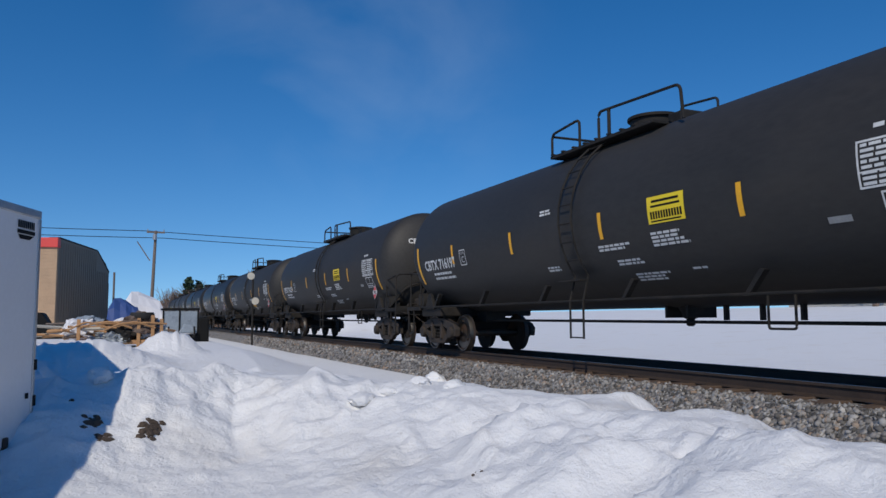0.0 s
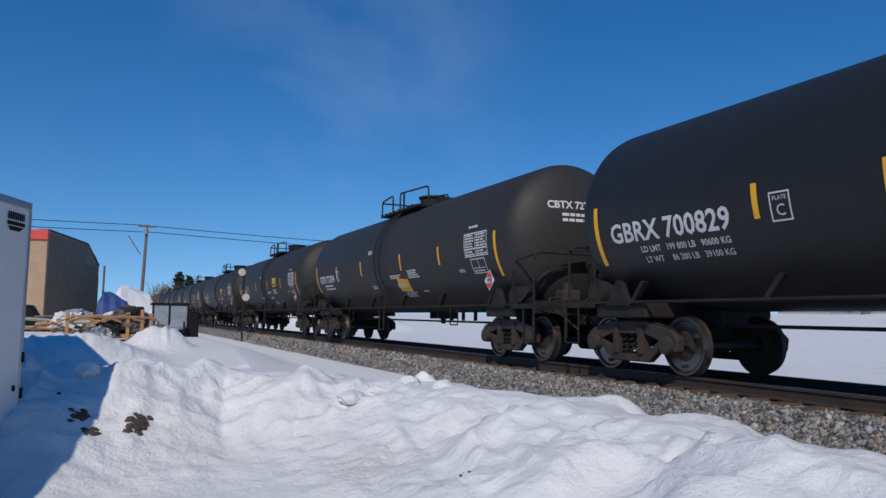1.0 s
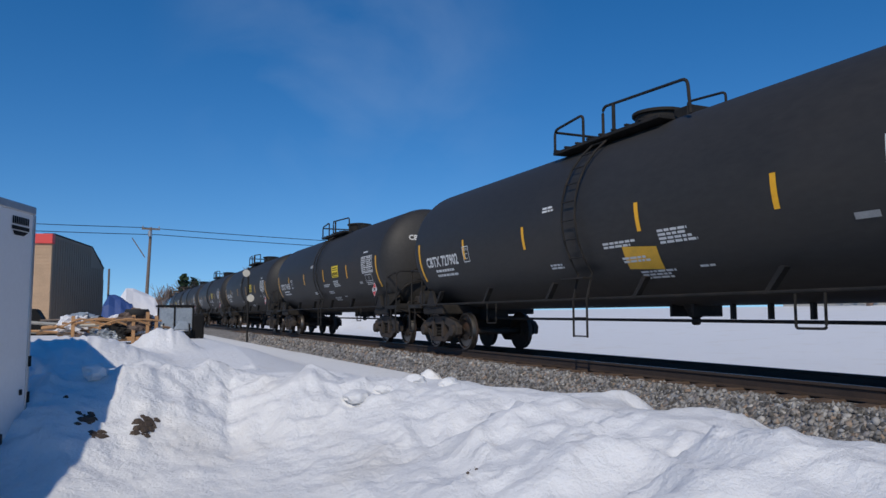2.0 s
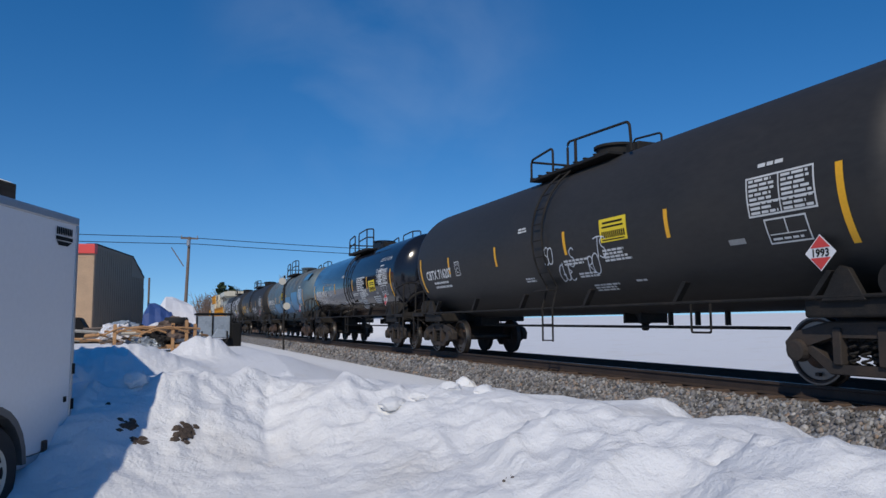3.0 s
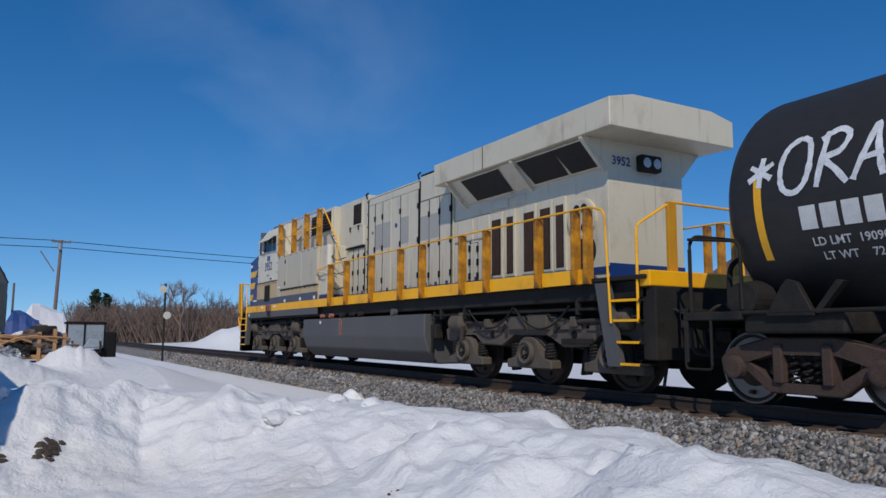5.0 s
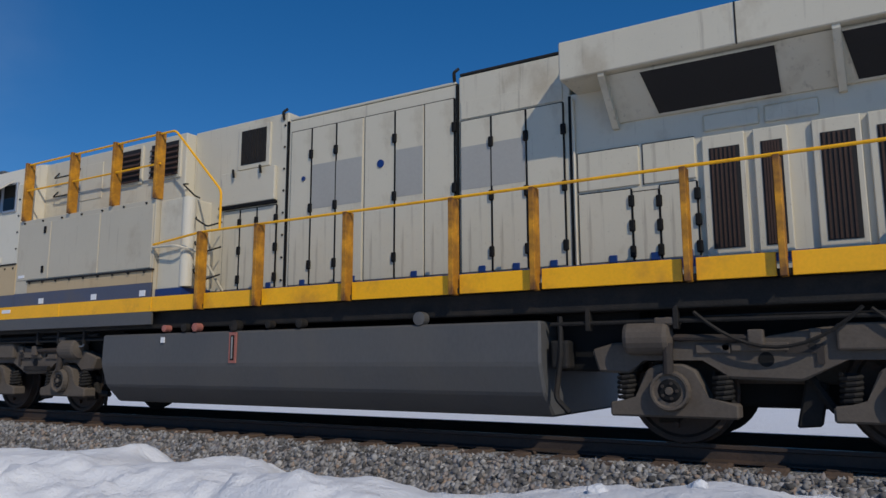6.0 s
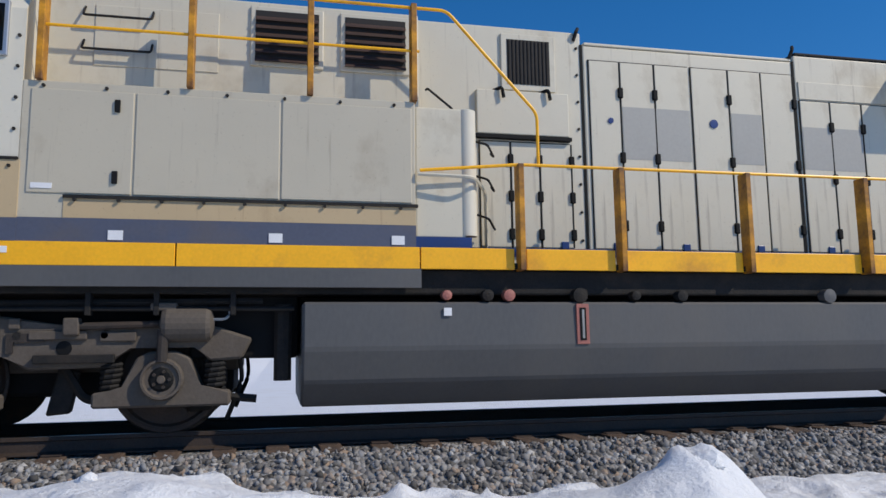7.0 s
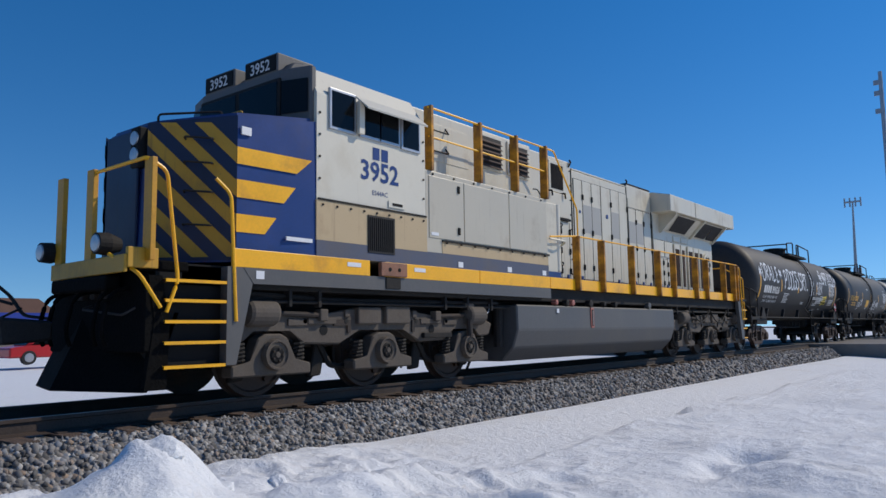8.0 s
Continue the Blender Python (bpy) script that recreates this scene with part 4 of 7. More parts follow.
LONG, SHORT = 14.55, 12.7
consist = []           # (thing, shift of its origin from the last car's trailing shoulder)
plain = tank_car(LONG, TANK, (2.35, 5.17, 8.19, 11.18), (9.4, 2.38, STICK, 0.0), (8.3 + 2.9,), shift=0.25)
orange = tank_car(LONG, TANK, (2.8, 5.45, 8.85, 11.4), (8.27, 1.72, YSTEN, -0.06), (3.2, 11.3), shift=0.10)
ORDER = ["716122", "727881", "716197", "716270", "727955", "700953", "700829", "727874", "716170", "716137", "716131", "727902", "716155", "716248", "716213", "727927", "716207"]
for k, num in enumerate(ORDER):
    shift = 62.0 + 17.5 * (len(ORDER) - 1 - k)
    proto = orange if num.startswith("727") else plain
    car = copy_thing(proto, pose(train_at(0) + shift, TRACK_Y, 0))
    code = "GBRX " if num.startswith("700") else "CBTX "
    if code[0] == "G":
        number_on(car, code + num, 0.42, WHITE, weights=("LD LMT   199 800 LB   90600 KG", " LT WT     86 200 LB   39100 KG") if num == "700829" else ())
    else:
        number_on(car, code + num, 0.34, WHITE, u=0.60, wide=0.92, gap=0.0)
    if code[0] == "G":
        shell = next(c for c in car.children if c.name.startswith("tank"))
        shell.data = shell.data.copy()
        shell.data.materials[0] = TANKB
        for o in shell.children:
            if o.name.startswith("reflector") and 2.0 < o.bound_box[0][0] < 3.2:
                o.location.x += 1.1
    number_on_head(car, LONG, code + num, 0.21, -0.80, 3.05, WHITE)
    tagged(car, "black tank car with white numbers, yellow strips and " + ("an orange notice" if proto is orange else "a yellow sticker"), "tank car", "tank cars of the train")
    consist.append((car, shift))
for proto in (plain, orange):
    for o in (*proto.children_recursive, proto):
        bpy.data.objects.remove(o)

last_long = consist[-1][0]
# hand-drawn capitals in a box 0.6 wide and 1 high
GLYPH = {
    "O": [[(0.3, 1), (0.08, 0.85), (0.0, 0.5), (0.08, 0.12), (0.3, 0), (0.5, 0.15), (0.56, 0.5), (0.48, 0.88), (0.3, 1)]],
    "R": [[(0.05, 0), (0.1, 0.5), (0.12, 1)], [(0.02, 0.85), (0.3, 1.0), (0.52, 0.85), (0.42, 0.58), (0.15, 0.48), (0.38, 0.25), (0.6, 0.0)]],
    "A": [[(0.0, 0), (0.2, 0.6), (0.32, 1.0), (0.42, 0.5), (0.55, 0)], [(0.08, 0.36), (0.52, 0.42)]],
    "L": [[(0.15, 1), (0.1, 0.5), (0.08, 0.02), (0.3, 0.03), (0.52, 0.12)]],
    "E": [[(0.5, 0.95), (0.2, 0.98), (0.1, 0.7), (0.32, 0.53), (0.1, 0.42), (0.08, 0.1), (0.3, 0.0), (0.55, 0.12)]],
    "P": [[(0.08, 0), (0.12, 0.5), (0.14, 1)], [(0.02, 0.85), (0.32, 1.0), (0.56, 0.8), (0.42, 0.52), (0.14, 0.45)]],
    "D": [[(0.08, 0), (0.1, 1)], [(0.0, 0.95), (0.36, 0.95), (0.58, 0.55), (0.4, 0.08), (0.04, 0.0)]],
    "G": [[(0.52, 0.88), (0.3, 1.0), (0.06, 0.75), (0.0, 0.35), (0.18, 0.0), (0.45, 0.08), (0.55, 0.4), (0.32, 0.42)]],
    "S": [[(0.54, 0.88), (0.32, 1.0), (0.1, 0.82), (0.2, 0.58), (0.46, 0.42), (0.5, 0.15), (0.25, 0.0), (0.0, 0.12)]],
    "T": [[(0.3, 0), (0.32, 0.95)], [(-0.05, 0.9), (0.3, 0.97), (0.68, 0.93)]],
    "M": [[(0.0, 0), (0.12, 1), (0.3, 0.4), (0.5, 1), (0.6, 0)]],
    "Y": [[(0.0, 0.95), (0.22, 0.5), (0.58, 1.0)], [(0.25, 0.5), (0.18, 0.0)]],
    "U": [[(0.0, 1), (0.02, 0.3), (0.2, 0.0), (0.45, 0.15), (0.52, 1.0)]],
    "*": [[(0.3, 0.2), (0.3, 0.8)], [(0.05, 0.35), (0.55, 0.65)], [(0.05, 0.65), (0.55, 0.35)]],
    ".": [[(0.1, 0.0), (0.16, 0.07), (0.22, 0.0)]]}


def sprayed(tank, text, u, z, size, width, lean=0.0, pitch=0.72):
    bm, rnd = bmesh.new(), random.Random(len(text) + int(u * 10))
    for ch in text:
        if ch != " ":
            sc, dv = size * rnd.uniform(0.9, 1.08), rnd.uniform(-0.05, 0.05) * size
            for line in GLYPH[ch]:
                fine, pts = [], [line[0], *line, line[-1]]
                for p0, p1, p2, p3 in zip(pts, pts[1:], pts[2:], pts[3:]):
                    for k in range(6):
                        t = k / 6
                        fine.append(tuple(0.5 * (2 * b + (c - a) * t + (2 * a - 5 * b + 4 * c - d) * t * t + (3 * b - a - 3 * c + d) * t ** 3) for a, b, c, d in zip(p0, p1, p2, p3)))
                fine.append(line[-1])
                stroke([[(u + (a + lean * b) * sc, shell_v(z) + dv + b * sc) for a, b in fine]], width, bm)
        u += size * pitch * (0.45 if ch in ". " else 1.0)
    return part("graffiti", wrap(bm, 0.009), GRAF, tank, "white sprayed graffiti")


def tank_of(car):
    return next(c for c in car.children if c.name.startswith("tank"))


def stencils(car, rows, material=DULLW):
    for u, z, w, n, h, gap in rows:
        part("stencil", wrap(rects(bar_lines(u, shell_v(z), w, n, h, gap, int(u * 7)))), material, tank_of(car))


for k, (u, z) in enumerate(((7.3, 1.95), (7.7, 1.62), (8.2, 1.85), (8.75, 1.7), (9.1, 1.95))):
    sprayed(tank_of(last_long), ("SO", "GUE", "S", "RO", "TS")[k], u, z, 0.36, 0.022, 0.25, 0.45)

# the four shorter, slimmer cars next to the locomotive
R, AXIS = 1.41, 2.42
glossy = tank_car(SHORT, GLOSS, (2.2, 4.4, 7.4, 9.5), (9.75, 2.15, STICK, 0.03), (8.6,), True, shift=0.5)
number_on(glossy, "209636", 0.36, WHITE, u=1.75, z=2.05, weights=("LD LMT   211100 LB   95800 KG", " LT WT     74900 LB   33950 KG"))
part("owner_mark", wrap(rects([(0.75 + k * 0.24, shell_v(2.05), 0.93 + k * 0.24, shell_v(2.05) + 0.26) for k in range(4)])), WHITE, tank_of(glossy))
stencils(glossy, [(8.1, 2.5, 1.15, 7, 0.05, 0.075), (8.3, 1.95, 0.8, 7, 0.05, 0.075), (10.0, 1.75, 0.9, 4, 0.05, 0.08)], WHITE)
part("rule_stencil", wrap(letters("FRA AIP", 0.2, 10.75, shell_v(2.2), letters("SR 13449", 0.2, 10.75, shell_v(2.2) + 0.19, letters("SR 13450", 0.2, 10.75, shell_v(2.2) + 0.38)))), WHITE, tank_of(glossy))
part("special_stencil", wrap(letters("DOT-SP 21134", 0.2, 11.0, shell_v(2.95))), WHITE, tank_of(glossy))
tagged(glossy, "glossy black tank car with white stencils and a yellow notice", "tank car", "tank cars of the train")
consist.append((glossy, 46.4))

faded = tank_car(SHORT, TEAL, (3.40, 5.0, 7.3, 9.5), (5.6, 2.45, STICK, 0.0), (8.6,), True, frame_mat=RUST, rings=[1.42 + 1.38 * k for k in range(8)], shift=0.5)
number_on(faded, "209632", 0.40, WHITE, u=1.95, z=2.06, off=0.034, weights=("LD LMT   211500 LB   95950 KG", " LT WT     74500 LB   33 750 KG"), gap=0.02)
part("owner_mark", wrap(rects([(0.85 + k * 0.26, shell_v(2.06), 1.05 + k * 0.26, shell_v(2.06) + 0.29) for k in range(4)]), 0.034), WHITE, tank_of(faded))
for u0, z0, u1, z1 in ((3.1, 1.5, 5.2, 2.05), (5.3, 1.45, 6.4, 2.2), (6.5, 1.5, 8.9, 2.35), (9.2, 1.6, 11.0, 2.55), (11.0, 1.9, 12.2, 2.65), (11.8, 3.1, 13.0, 3.45), (2.0, 1.6, 2.6, 1.8)):
    part("paint_patch", wrap(rects([(u0, shell_v(z0), u1, shell_v(z1))]), 0.030 if u1 - u0 > 1.3 else 0.005), LTBLUE, tank_of(faded), "brighter blue repainted patch")
stencils(faded, [(9.8, 2.1, 1.2, 2, 0.05, 0.08), (6.6, 1.75, 0.9, 2, 0.05, 0.08)], WHITE)
tagged(faded, "faded grey-blue tank car with bright blue repainted patches", "tank car", "tank cars of the train")
consist.append((faded, 31.0))

scrawled = tank_car(SHORT, TANK, (2.3, 4.0, 6.6, 9.2), (5.25, 1.95, YSTEN, 0.0), (8.6,), shift=0.3)
number_on(scrawled, "UTLX 672087", 0.36, YSTEN, u=0.75, z=2.05, boxed=0)
stencils(scrawled, [(2.7, 1.95, 1.0, 3, 0.06, 0.1)])
for k, u in enumerate((2.9, 3.3, 3.7, 6.9, 7.3, 7.8, 8.3, 8.8)):
    sprayed(tank_of(scrawled), "SORT"[k % 4] + "EGU"[k % 3], u, 1.65 + 0.1 * (k % 3), 0.36, 0.03, 0.2, 0.5)
tagged(scrawled, "black tank car with yellow numbers and thin white scrawls", "tank car", "tank cars of the train")
consist.append((scrawled, 15.5))

sprayed_car = tank_car(SHORT, TANK, (2.95, 5.45, 8.6, 11.2), (9.9, 1.85, STICK, 0.06), (9.2,), frame_mat=RUST, shift=1.2)
number_on(sprayed_car, "89626", 0.36, WHITE, u=1.75, z=1.98, boxed=0, weights=("LD LMT  190900 LBS  86600 KGS", "  LT WT    72100 LBS  32700 KGS"))
part("owner_mark", wrap(rects([(0.72 + k * 0.24, shell_v(1.98), 0.91 + k * 0.24, shell_v(1.98) + 0.26) for k in range(4)])), WHITE, tank_of(sprayed_car))
sprayed(tank_of(sprayed_car), "*ORALE*", 0.05, 2.42, 0.62, 0.068, 0.12, 0.70)
sprayed(tank_of(sprayed_car), "P.DOGS", 3.32, 2.2, 0.76, 0.075, 0.1, 0.51)
sprayed(tank_of(sprayed_car), "SRT.", 5.6, 2.2, 0.74, 0.075, 0.08, 0.52)
sprayed(tank_of(sprayed_car), "*EMPTY.OS*", 9.35, 2.6, 0.62, 0.075, 0.25, 0.58)
sprayed(tank_of(sprayed_car), "SUER", 8.55, 2.15, 0.5, 0.05, 0.1, 0.52)
for k, z in enumerate((2.75, 2.4, 2.05)):
    sprayed(tank_of(sprayed_car), ("SGE", "RSO", "SOS")[k], 7.5, z, 0.3, 0.05, 0.1, 0.6)
part("rule_stencil", wrap(letters("FRA AIP", 0.22, 11.4, shell_v(2.55))), WHITE, tank_of(sprayed_car))
stencils(sprayed_car, [(3.4, 2.0, 0.75, 7, 0.032, 0.058), (8.75, 1.95, 1.1, 4, 0.05, 0.075), (11.2, 1.9, 1.0, 4, 0.05, 0.075)], WHITE)
tagged(sprayed_car, "black tank car covered in large white graffiti", "tank car", "tank cars of the train")
consist.append((sprayed_car, 0.0))


# ---- locomotive: x = 0 at a rail post amidships, nose towards -x ----
loco = tagged(new("locomotive"), "grey, navy and yellow diesel locomotive with a striped nose", "locomotive")
HW = 0.82              # half width of the long hood


def lp(name, bm, m, parent=None, label="", loc=(0, 0, 0), smooth=False):
    return part(name, bm, m, parent or loco, label, loc, smooth)


lp("underframe", box(-8.95, 11.4, -1.30, 1.30, 1.34, 1.60, bevel=0.02), STEEL)
lp("walkway", box(-1.1, 11.45, -1.42, 1.42, 1.60, 1.66, bevel=0.008), STEEL)
for s in (-1, 1):
    ya, yb = sorted((s * 1.40, s * 1.435))
    for a, b in ((-8.36, -6.05), (-5.75, -3.4), (-3.4, -1.06), (-1.06, -0.06), (0.06, 1.07), (1.19, 2.60), (2.72, 4.14), (4.26, 5.15), (5.27, 6.75), (6.87, 7.59), (7.71, 9.12), (9.24, 10.32)):
        lp("sill_panel", box(a + 0.006, b - 0.006, ya, yb, 1.59, 1.81, bevel=0.006), YELL, label="yellow sill panel")
    lp("skirt", prism([(-8.2, 1.59), (-8.05, 1.40), (-1.05, 1.40), (-1.05, 1.59)], ya, yb, "y"), ANTH)
pad = lp("jacking_pad", box(-5.86, -5.30, -1.475, -1.40, 1.60, 1.80, bevel=0.012), RUSTL, label="rusty jacking pad")
for x in (-5.68, -5.48):
    lp("pad_hole", lathe([(-1.482, 0.004), (-1.481, 0.03), (-1.46, 0.03)], "y", 10, (x, 0, 1.70)), BLACK, pad)
lp("jacking_recess", box(-5.74, -5.42, -1.452, -1.41, 1.42, 1.59, bevel=0.01), STEEL)
for x in (-6.5, -5.1, -4.0, -2.55, -1.35):
    lp("notice", box(x, x + (0.26 if x < -5 else 0.13), -1.441, -1.43, 1.83 if x > -5 else 1.70, 1.92 if x > -5 else 1.76), PLAIN, label="small white notice")
lp("end_notice", box(-8.02, -7.9, -1.441, -1.43, 1.46, 1.56), PLAIN)

# cab: sides with the roof's slope, a raked windscreen, windows, visor
cab = lp("cab", prism([(-1.42, 1.81), (1.42, 1.81), (1.42, 4.02), (1.12, 4.46), (0.5, 4.60), (-0.5, 4.60), (-1.12, 4.46), (-1.42, 4.02)], -7.05, -4.80, "x"), CABW)
for v in cab.data.vertices:
    if v.co.x < -7 and v.co.z > 4.2:
        v.co.x += 0.10
lp("lower_panel", box(-7.06, -4.78, -1.432, -1.40, 2.02, 2.56, bevel=0.004), TAN, cab, "dusty tan lower panel")
lp("belt_band", box(-7.06, -4.78, -1.436, -1.40, 1.81, 2.02), SLATE, cab)
lp("seam", box(-7.03, -4.80, -1.445, -1.41, 2.56, 2.585), STEEL, cab)
g = lp("grille", box(-6.10, -5.54, -1.450, -1.42, 1.92, 2.46, bevel=0.006), GRILL, cab)
for k in range(12):
    lp("slat", box(-6.07 + k * 0.043, -6.055 + k * 0.043, -1.462, -1.44, 1.95, 2.43), STEEL, g)
for a, b, z0, z1 in ((-6.80, -6.38, 3.60, 4.10), (-6.22, -5.86, 3.60, 4.06), (-5.83, -5.45, 3.60, 4.06), (-5.34, -4.98, 3.58, 4.04)):
    w = lp("side_window", box(a - 0.04, b + 0.04, -1.450, -1.40, z0 - 0.04, z1 + 0.04, bevel=0.01), ALU, cab)
    lp("pane", box(a, b, -1.456, -1.43, z0, z1), GLASS, w, "dark window pane")
lp("sun_visor", prism([(-1.43, 4.12), (-1.46, 4.12), (-1.70, 3.92), (-1.69, 3.90)], -6.35, -5.05, "x"), CABW, cab)
lp("mirror_panel", prism([(-6.34, 3.58), (-6.24, 3.58), (-6.24, 3.98), (-6.34, 4.05)], -1.52, -1.47, "y"), CABW, cab)
num = lp("road_number", place_flat(letters("3952", 0.40, -6.24, 2.97, None, "LEFT", 1.02, 0.008), (0, -1.4255, 0), (1, 0, 0), (0, 0, 1)), NAVY, cab, "dark blue road number")
for x in (-5.98, -5.80):
    lp("owner_initial", place_flat(rects([(x, 3.28, x + 0.14, 3.46)]), (0, -1.4255, 0), (1, 0, 0), (0, 0, 1)), NAVY, cab)
lp("class_mark", place_flat(letters("ES44AC", 0.10, -6.0, 2.76), (0, -1.4255, 0), (1, 0, 0), (0, 0, 1)), NAVY, cab)
lp("vent_plate", box(-5.66, -5.30, -1.437, -1.42, 2.62, 2.72, bevel=0.004), CABW, cab)
lp("vent_slot", box(-5.58, -5.36, -1.442, -1.43, 2.65, 2.69), BLACK, cab)
# dark grey here paints in the shade on the cab's nose-ward face
front = lp("cab_front", prism([(-7.0, -1.36), (-7.10, -1.36), (-7.26, -0.9), (-7.26, 0.9), (-7.10, 1.36), (-7.0, 1.36)], 3.55, 4.40, "z", bevel=0.02), ANTH, cab, "cab front, coloured dark grey for its shade")
ws = lp("windscreen_frame", box(-7.285, -7.24, -0.93, 0.93, 3.70, 4.28, bevel=0.03), STEEL, cab)
for s in (-1, 1):
    q = lp("corner_pane", prism([(-0.02, -0.20), (0.02, -0.20), (0.02, 0.20), (-0.02, 0.20)], 3.76, 4.22, "z"), GLASS, cab, "dark corner windscreen pane", loc=(-7.185, s * 1.13, 0))
    q.rotation_euler.z = -s * math.atan2(0.16, 0.46)
for s in (-1, 1):
    lp("windscreen", box(-7.295, -7.27, min(s * 0.04, s * 0.88), max(s * 0.04, s * 0.88), 3.75, 4.23, bevel=0.008), GLASS, ws, "dark windscreen pane")
    nb = lp("number_board", box(-7.26, -6.60, min(s * 0.12, s * 0.85), max(s * 0.12, s * 0.85), 4.38, 4.66, bevel=0.02), ANTH, cab)
    lp("board_face", box(-7.272, -7.25, min(s * 0.15, s * 0.82), max(s * 0.15, s * 0.82), 4.41, 4.63), BLACK, nb)
    lp("board_number", place_flat(letters("3952", 0.22, 0, 0, None, "CENTER", 1.0, 0.004), (-7.276, s * 0.485, 4.44), (0, -1, 0), (0, 0, 1)), WHITE, nb)
lp("brow", prism([(-7.22, 4.36), (-6.9, 4.36), (-6.9, 4.56), (-7.1, 4.52)], -1.0, 1.0, "y", bevel=0.02), ANTH, cab)

# nose, navy with yellow bands and slanting stripes
plan = [(-7.05, 1.42), (-8.24, 1.34), (-8.93, 0.50), (-8.96, 0.40)]
nb_ = bmesh.new()
ring = [(x, -y) for x, y in plan] + [(x, y) for x, y in plan[::-1]]
topz = lambda x: 3.66 + (x + 7.05) * 0.135
lo = [nb_.verts.new((x, y, 1.66)) for x, y in ring]
hi = [nb_.verts.new((x + (0.06 if x < -8.9 else 0), y * 0.985, topz(x))) for x, y in ring]
nb_.faces.new(lo), nb_.faces.new(hi[::-1])
for i in range(len(ring)):
    nb_.faces.new((lo[i], lo[(i + 1) % len(ring)], hi[(i + 1) % len(ring)], hi[i]))
bmesh.ops.bevel(nb_, geom=[e for e in nb_.edges if all(v.co.z > 3 for v in e.verts)], offset=0.05, segments=2, affect="EDGES")
nose = lp("nose", nb_, NAVY)
for zt, zb, xt, xb in ((3.06, 2.85, -7.13, -7.37), (2.66, 2.44, -7.39, -7.57), (2.24, 2.02, -7.68, -7.85)):
    on = lambda x, z: (x, -1.42 + 0.08 * (-7.05 - x) / 1.19 - 0.006 + 0.0 * z, z)
    bm = bmesh.new()
    bm.faces.new([bm.verts.new(on(*p)) for p in ((-8.25, zb), (xb, zb), (xt, zt), (-8.25, zt))])
    lp("flank_band", bm, YELL, nose, "yellow band")
for s in (-1, 1):
    a, b = Vector((-8.245, s * 1.34, 0)), Vector((-8.932, s * 0.505, 0))
    along, out = (b - a).normalized(), Vector((-0.835, s * 0.687, 0)).normalized()
    width = (b - a).length
    # stripes in the yellow that has the shade mixed into its colour
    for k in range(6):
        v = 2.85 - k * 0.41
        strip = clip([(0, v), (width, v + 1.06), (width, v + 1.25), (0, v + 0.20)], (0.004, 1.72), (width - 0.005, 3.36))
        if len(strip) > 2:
            lp("nose_stripe", place_flat(rects([strip]), a + out * 0.014, along, (0, 0, 1)), SYELL, nose, "slanting yellow stripe, dulled to stand for shade")
lp("nose_front", box(-8.985, -8.945, -0.37, 0.37, 1.70, 3.30, bevel=0.015), SNAVY, nose, "front door panel in shade-darkened navy")
# sheets over the corner faces that paint their shade as darker navy
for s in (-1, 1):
    shade_sheet = bmesh.new()
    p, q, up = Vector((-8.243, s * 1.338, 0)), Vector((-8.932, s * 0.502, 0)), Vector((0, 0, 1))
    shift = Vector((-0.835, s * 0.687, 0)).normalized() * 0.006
    shade_sheet.faces.new([shade_sheet.verts.new(c + shift) for c in (p + up * 1.68, q + up * 1.68, q + up * 3.36, p + up * 3.45)])
    lp("nose_corner", shade_sheet, SNAVY, nose, "nose corner face in shade-darkened navy")
hl = lp("headlight_box", box(-9.02, -8.90, -0.46, -0.26, 2.82, 3.32, bevel=0.02), BLACK, nose)
for z in (2.98, 3.18):
    lp("headlight", lathe([(-9.04, 0.02), (-9.035, 0.085), (-8.98, 0.09)], "x", 16, (0, -0.36, z)), ALU, hl)
for z in (2.1, 2.5, 2.85, 3.15):
    lp("grab_iron", tube(bend([(-8.66, -0.88, z), (-8.74, -0.98, z), (-8.52, -1.22, z - 0.02), (-8.44, -1.12, z)], 0.04), 0.014, 6), STEEL, nose)
lp("nose_rail", tube(bend([(-8.8, -0.5, 3.38), (-8.8, -0.5, 3.5), (-8.2, -0.95, 3.58), (-8.2, -0.95, 3.45)], 0.05), 0.015, 6), STEEL, nose)
lp("nose_top_rail", tube(bend([(-7.9, -0.95, 3.5), (-7.9, -0.95, 3.66), (-7.9, 0.3, 3.66), (-7.9, 0.3, 3.5)], 0.05), 0.015, 6), OCHRE, nose)
lp("white_square", box(-8.2, -8.06, -1.365, -1.34, 3.22, 3.32), PLAIN, nose)
lp("builder_strip", box(-7.55, -7.12, -1.425, -1.40, 1.97, 2.02), PLAIN, nose)

# pilot, plow, steps, front rails
lp("front_platform", prism([(-9.60, -1.32), (-9.50, 0.55), (-8.85, 1.1), (-8.85, -1.32)], 1.50, 1.62, "z", bevel=0.02), SOOT)
# beam and edge take the shade-dulled yellow too
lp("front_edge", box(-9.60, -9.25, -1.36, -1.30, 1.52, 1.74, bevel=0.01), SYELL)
lp("front_beam", prism([(-9.63, -1.34), (-9.53, 0.56), (-9.49, 0.56), (-9.59, -1.34)], 1.47, 1.66, "z", bevel=0.008), SYELL, label="worn yellow end beam, colour dulled for shade")
lp("anticlimber", box(-9.62, -9.45, -0.95, 0.35, 1.30, 1.46, bevel=0.03), SOOT)
for y, w, h in ((-0.62, 0.12, 0.13), (-0.34, 0.10, 0.06), (-0.05, 0.16, 0.10)):
    lp("receptacle", box(-9.47, -9.38, y - w / 2, y + w / 2, 1.22, 1.22 + h, bevel=0.015), CARTR)
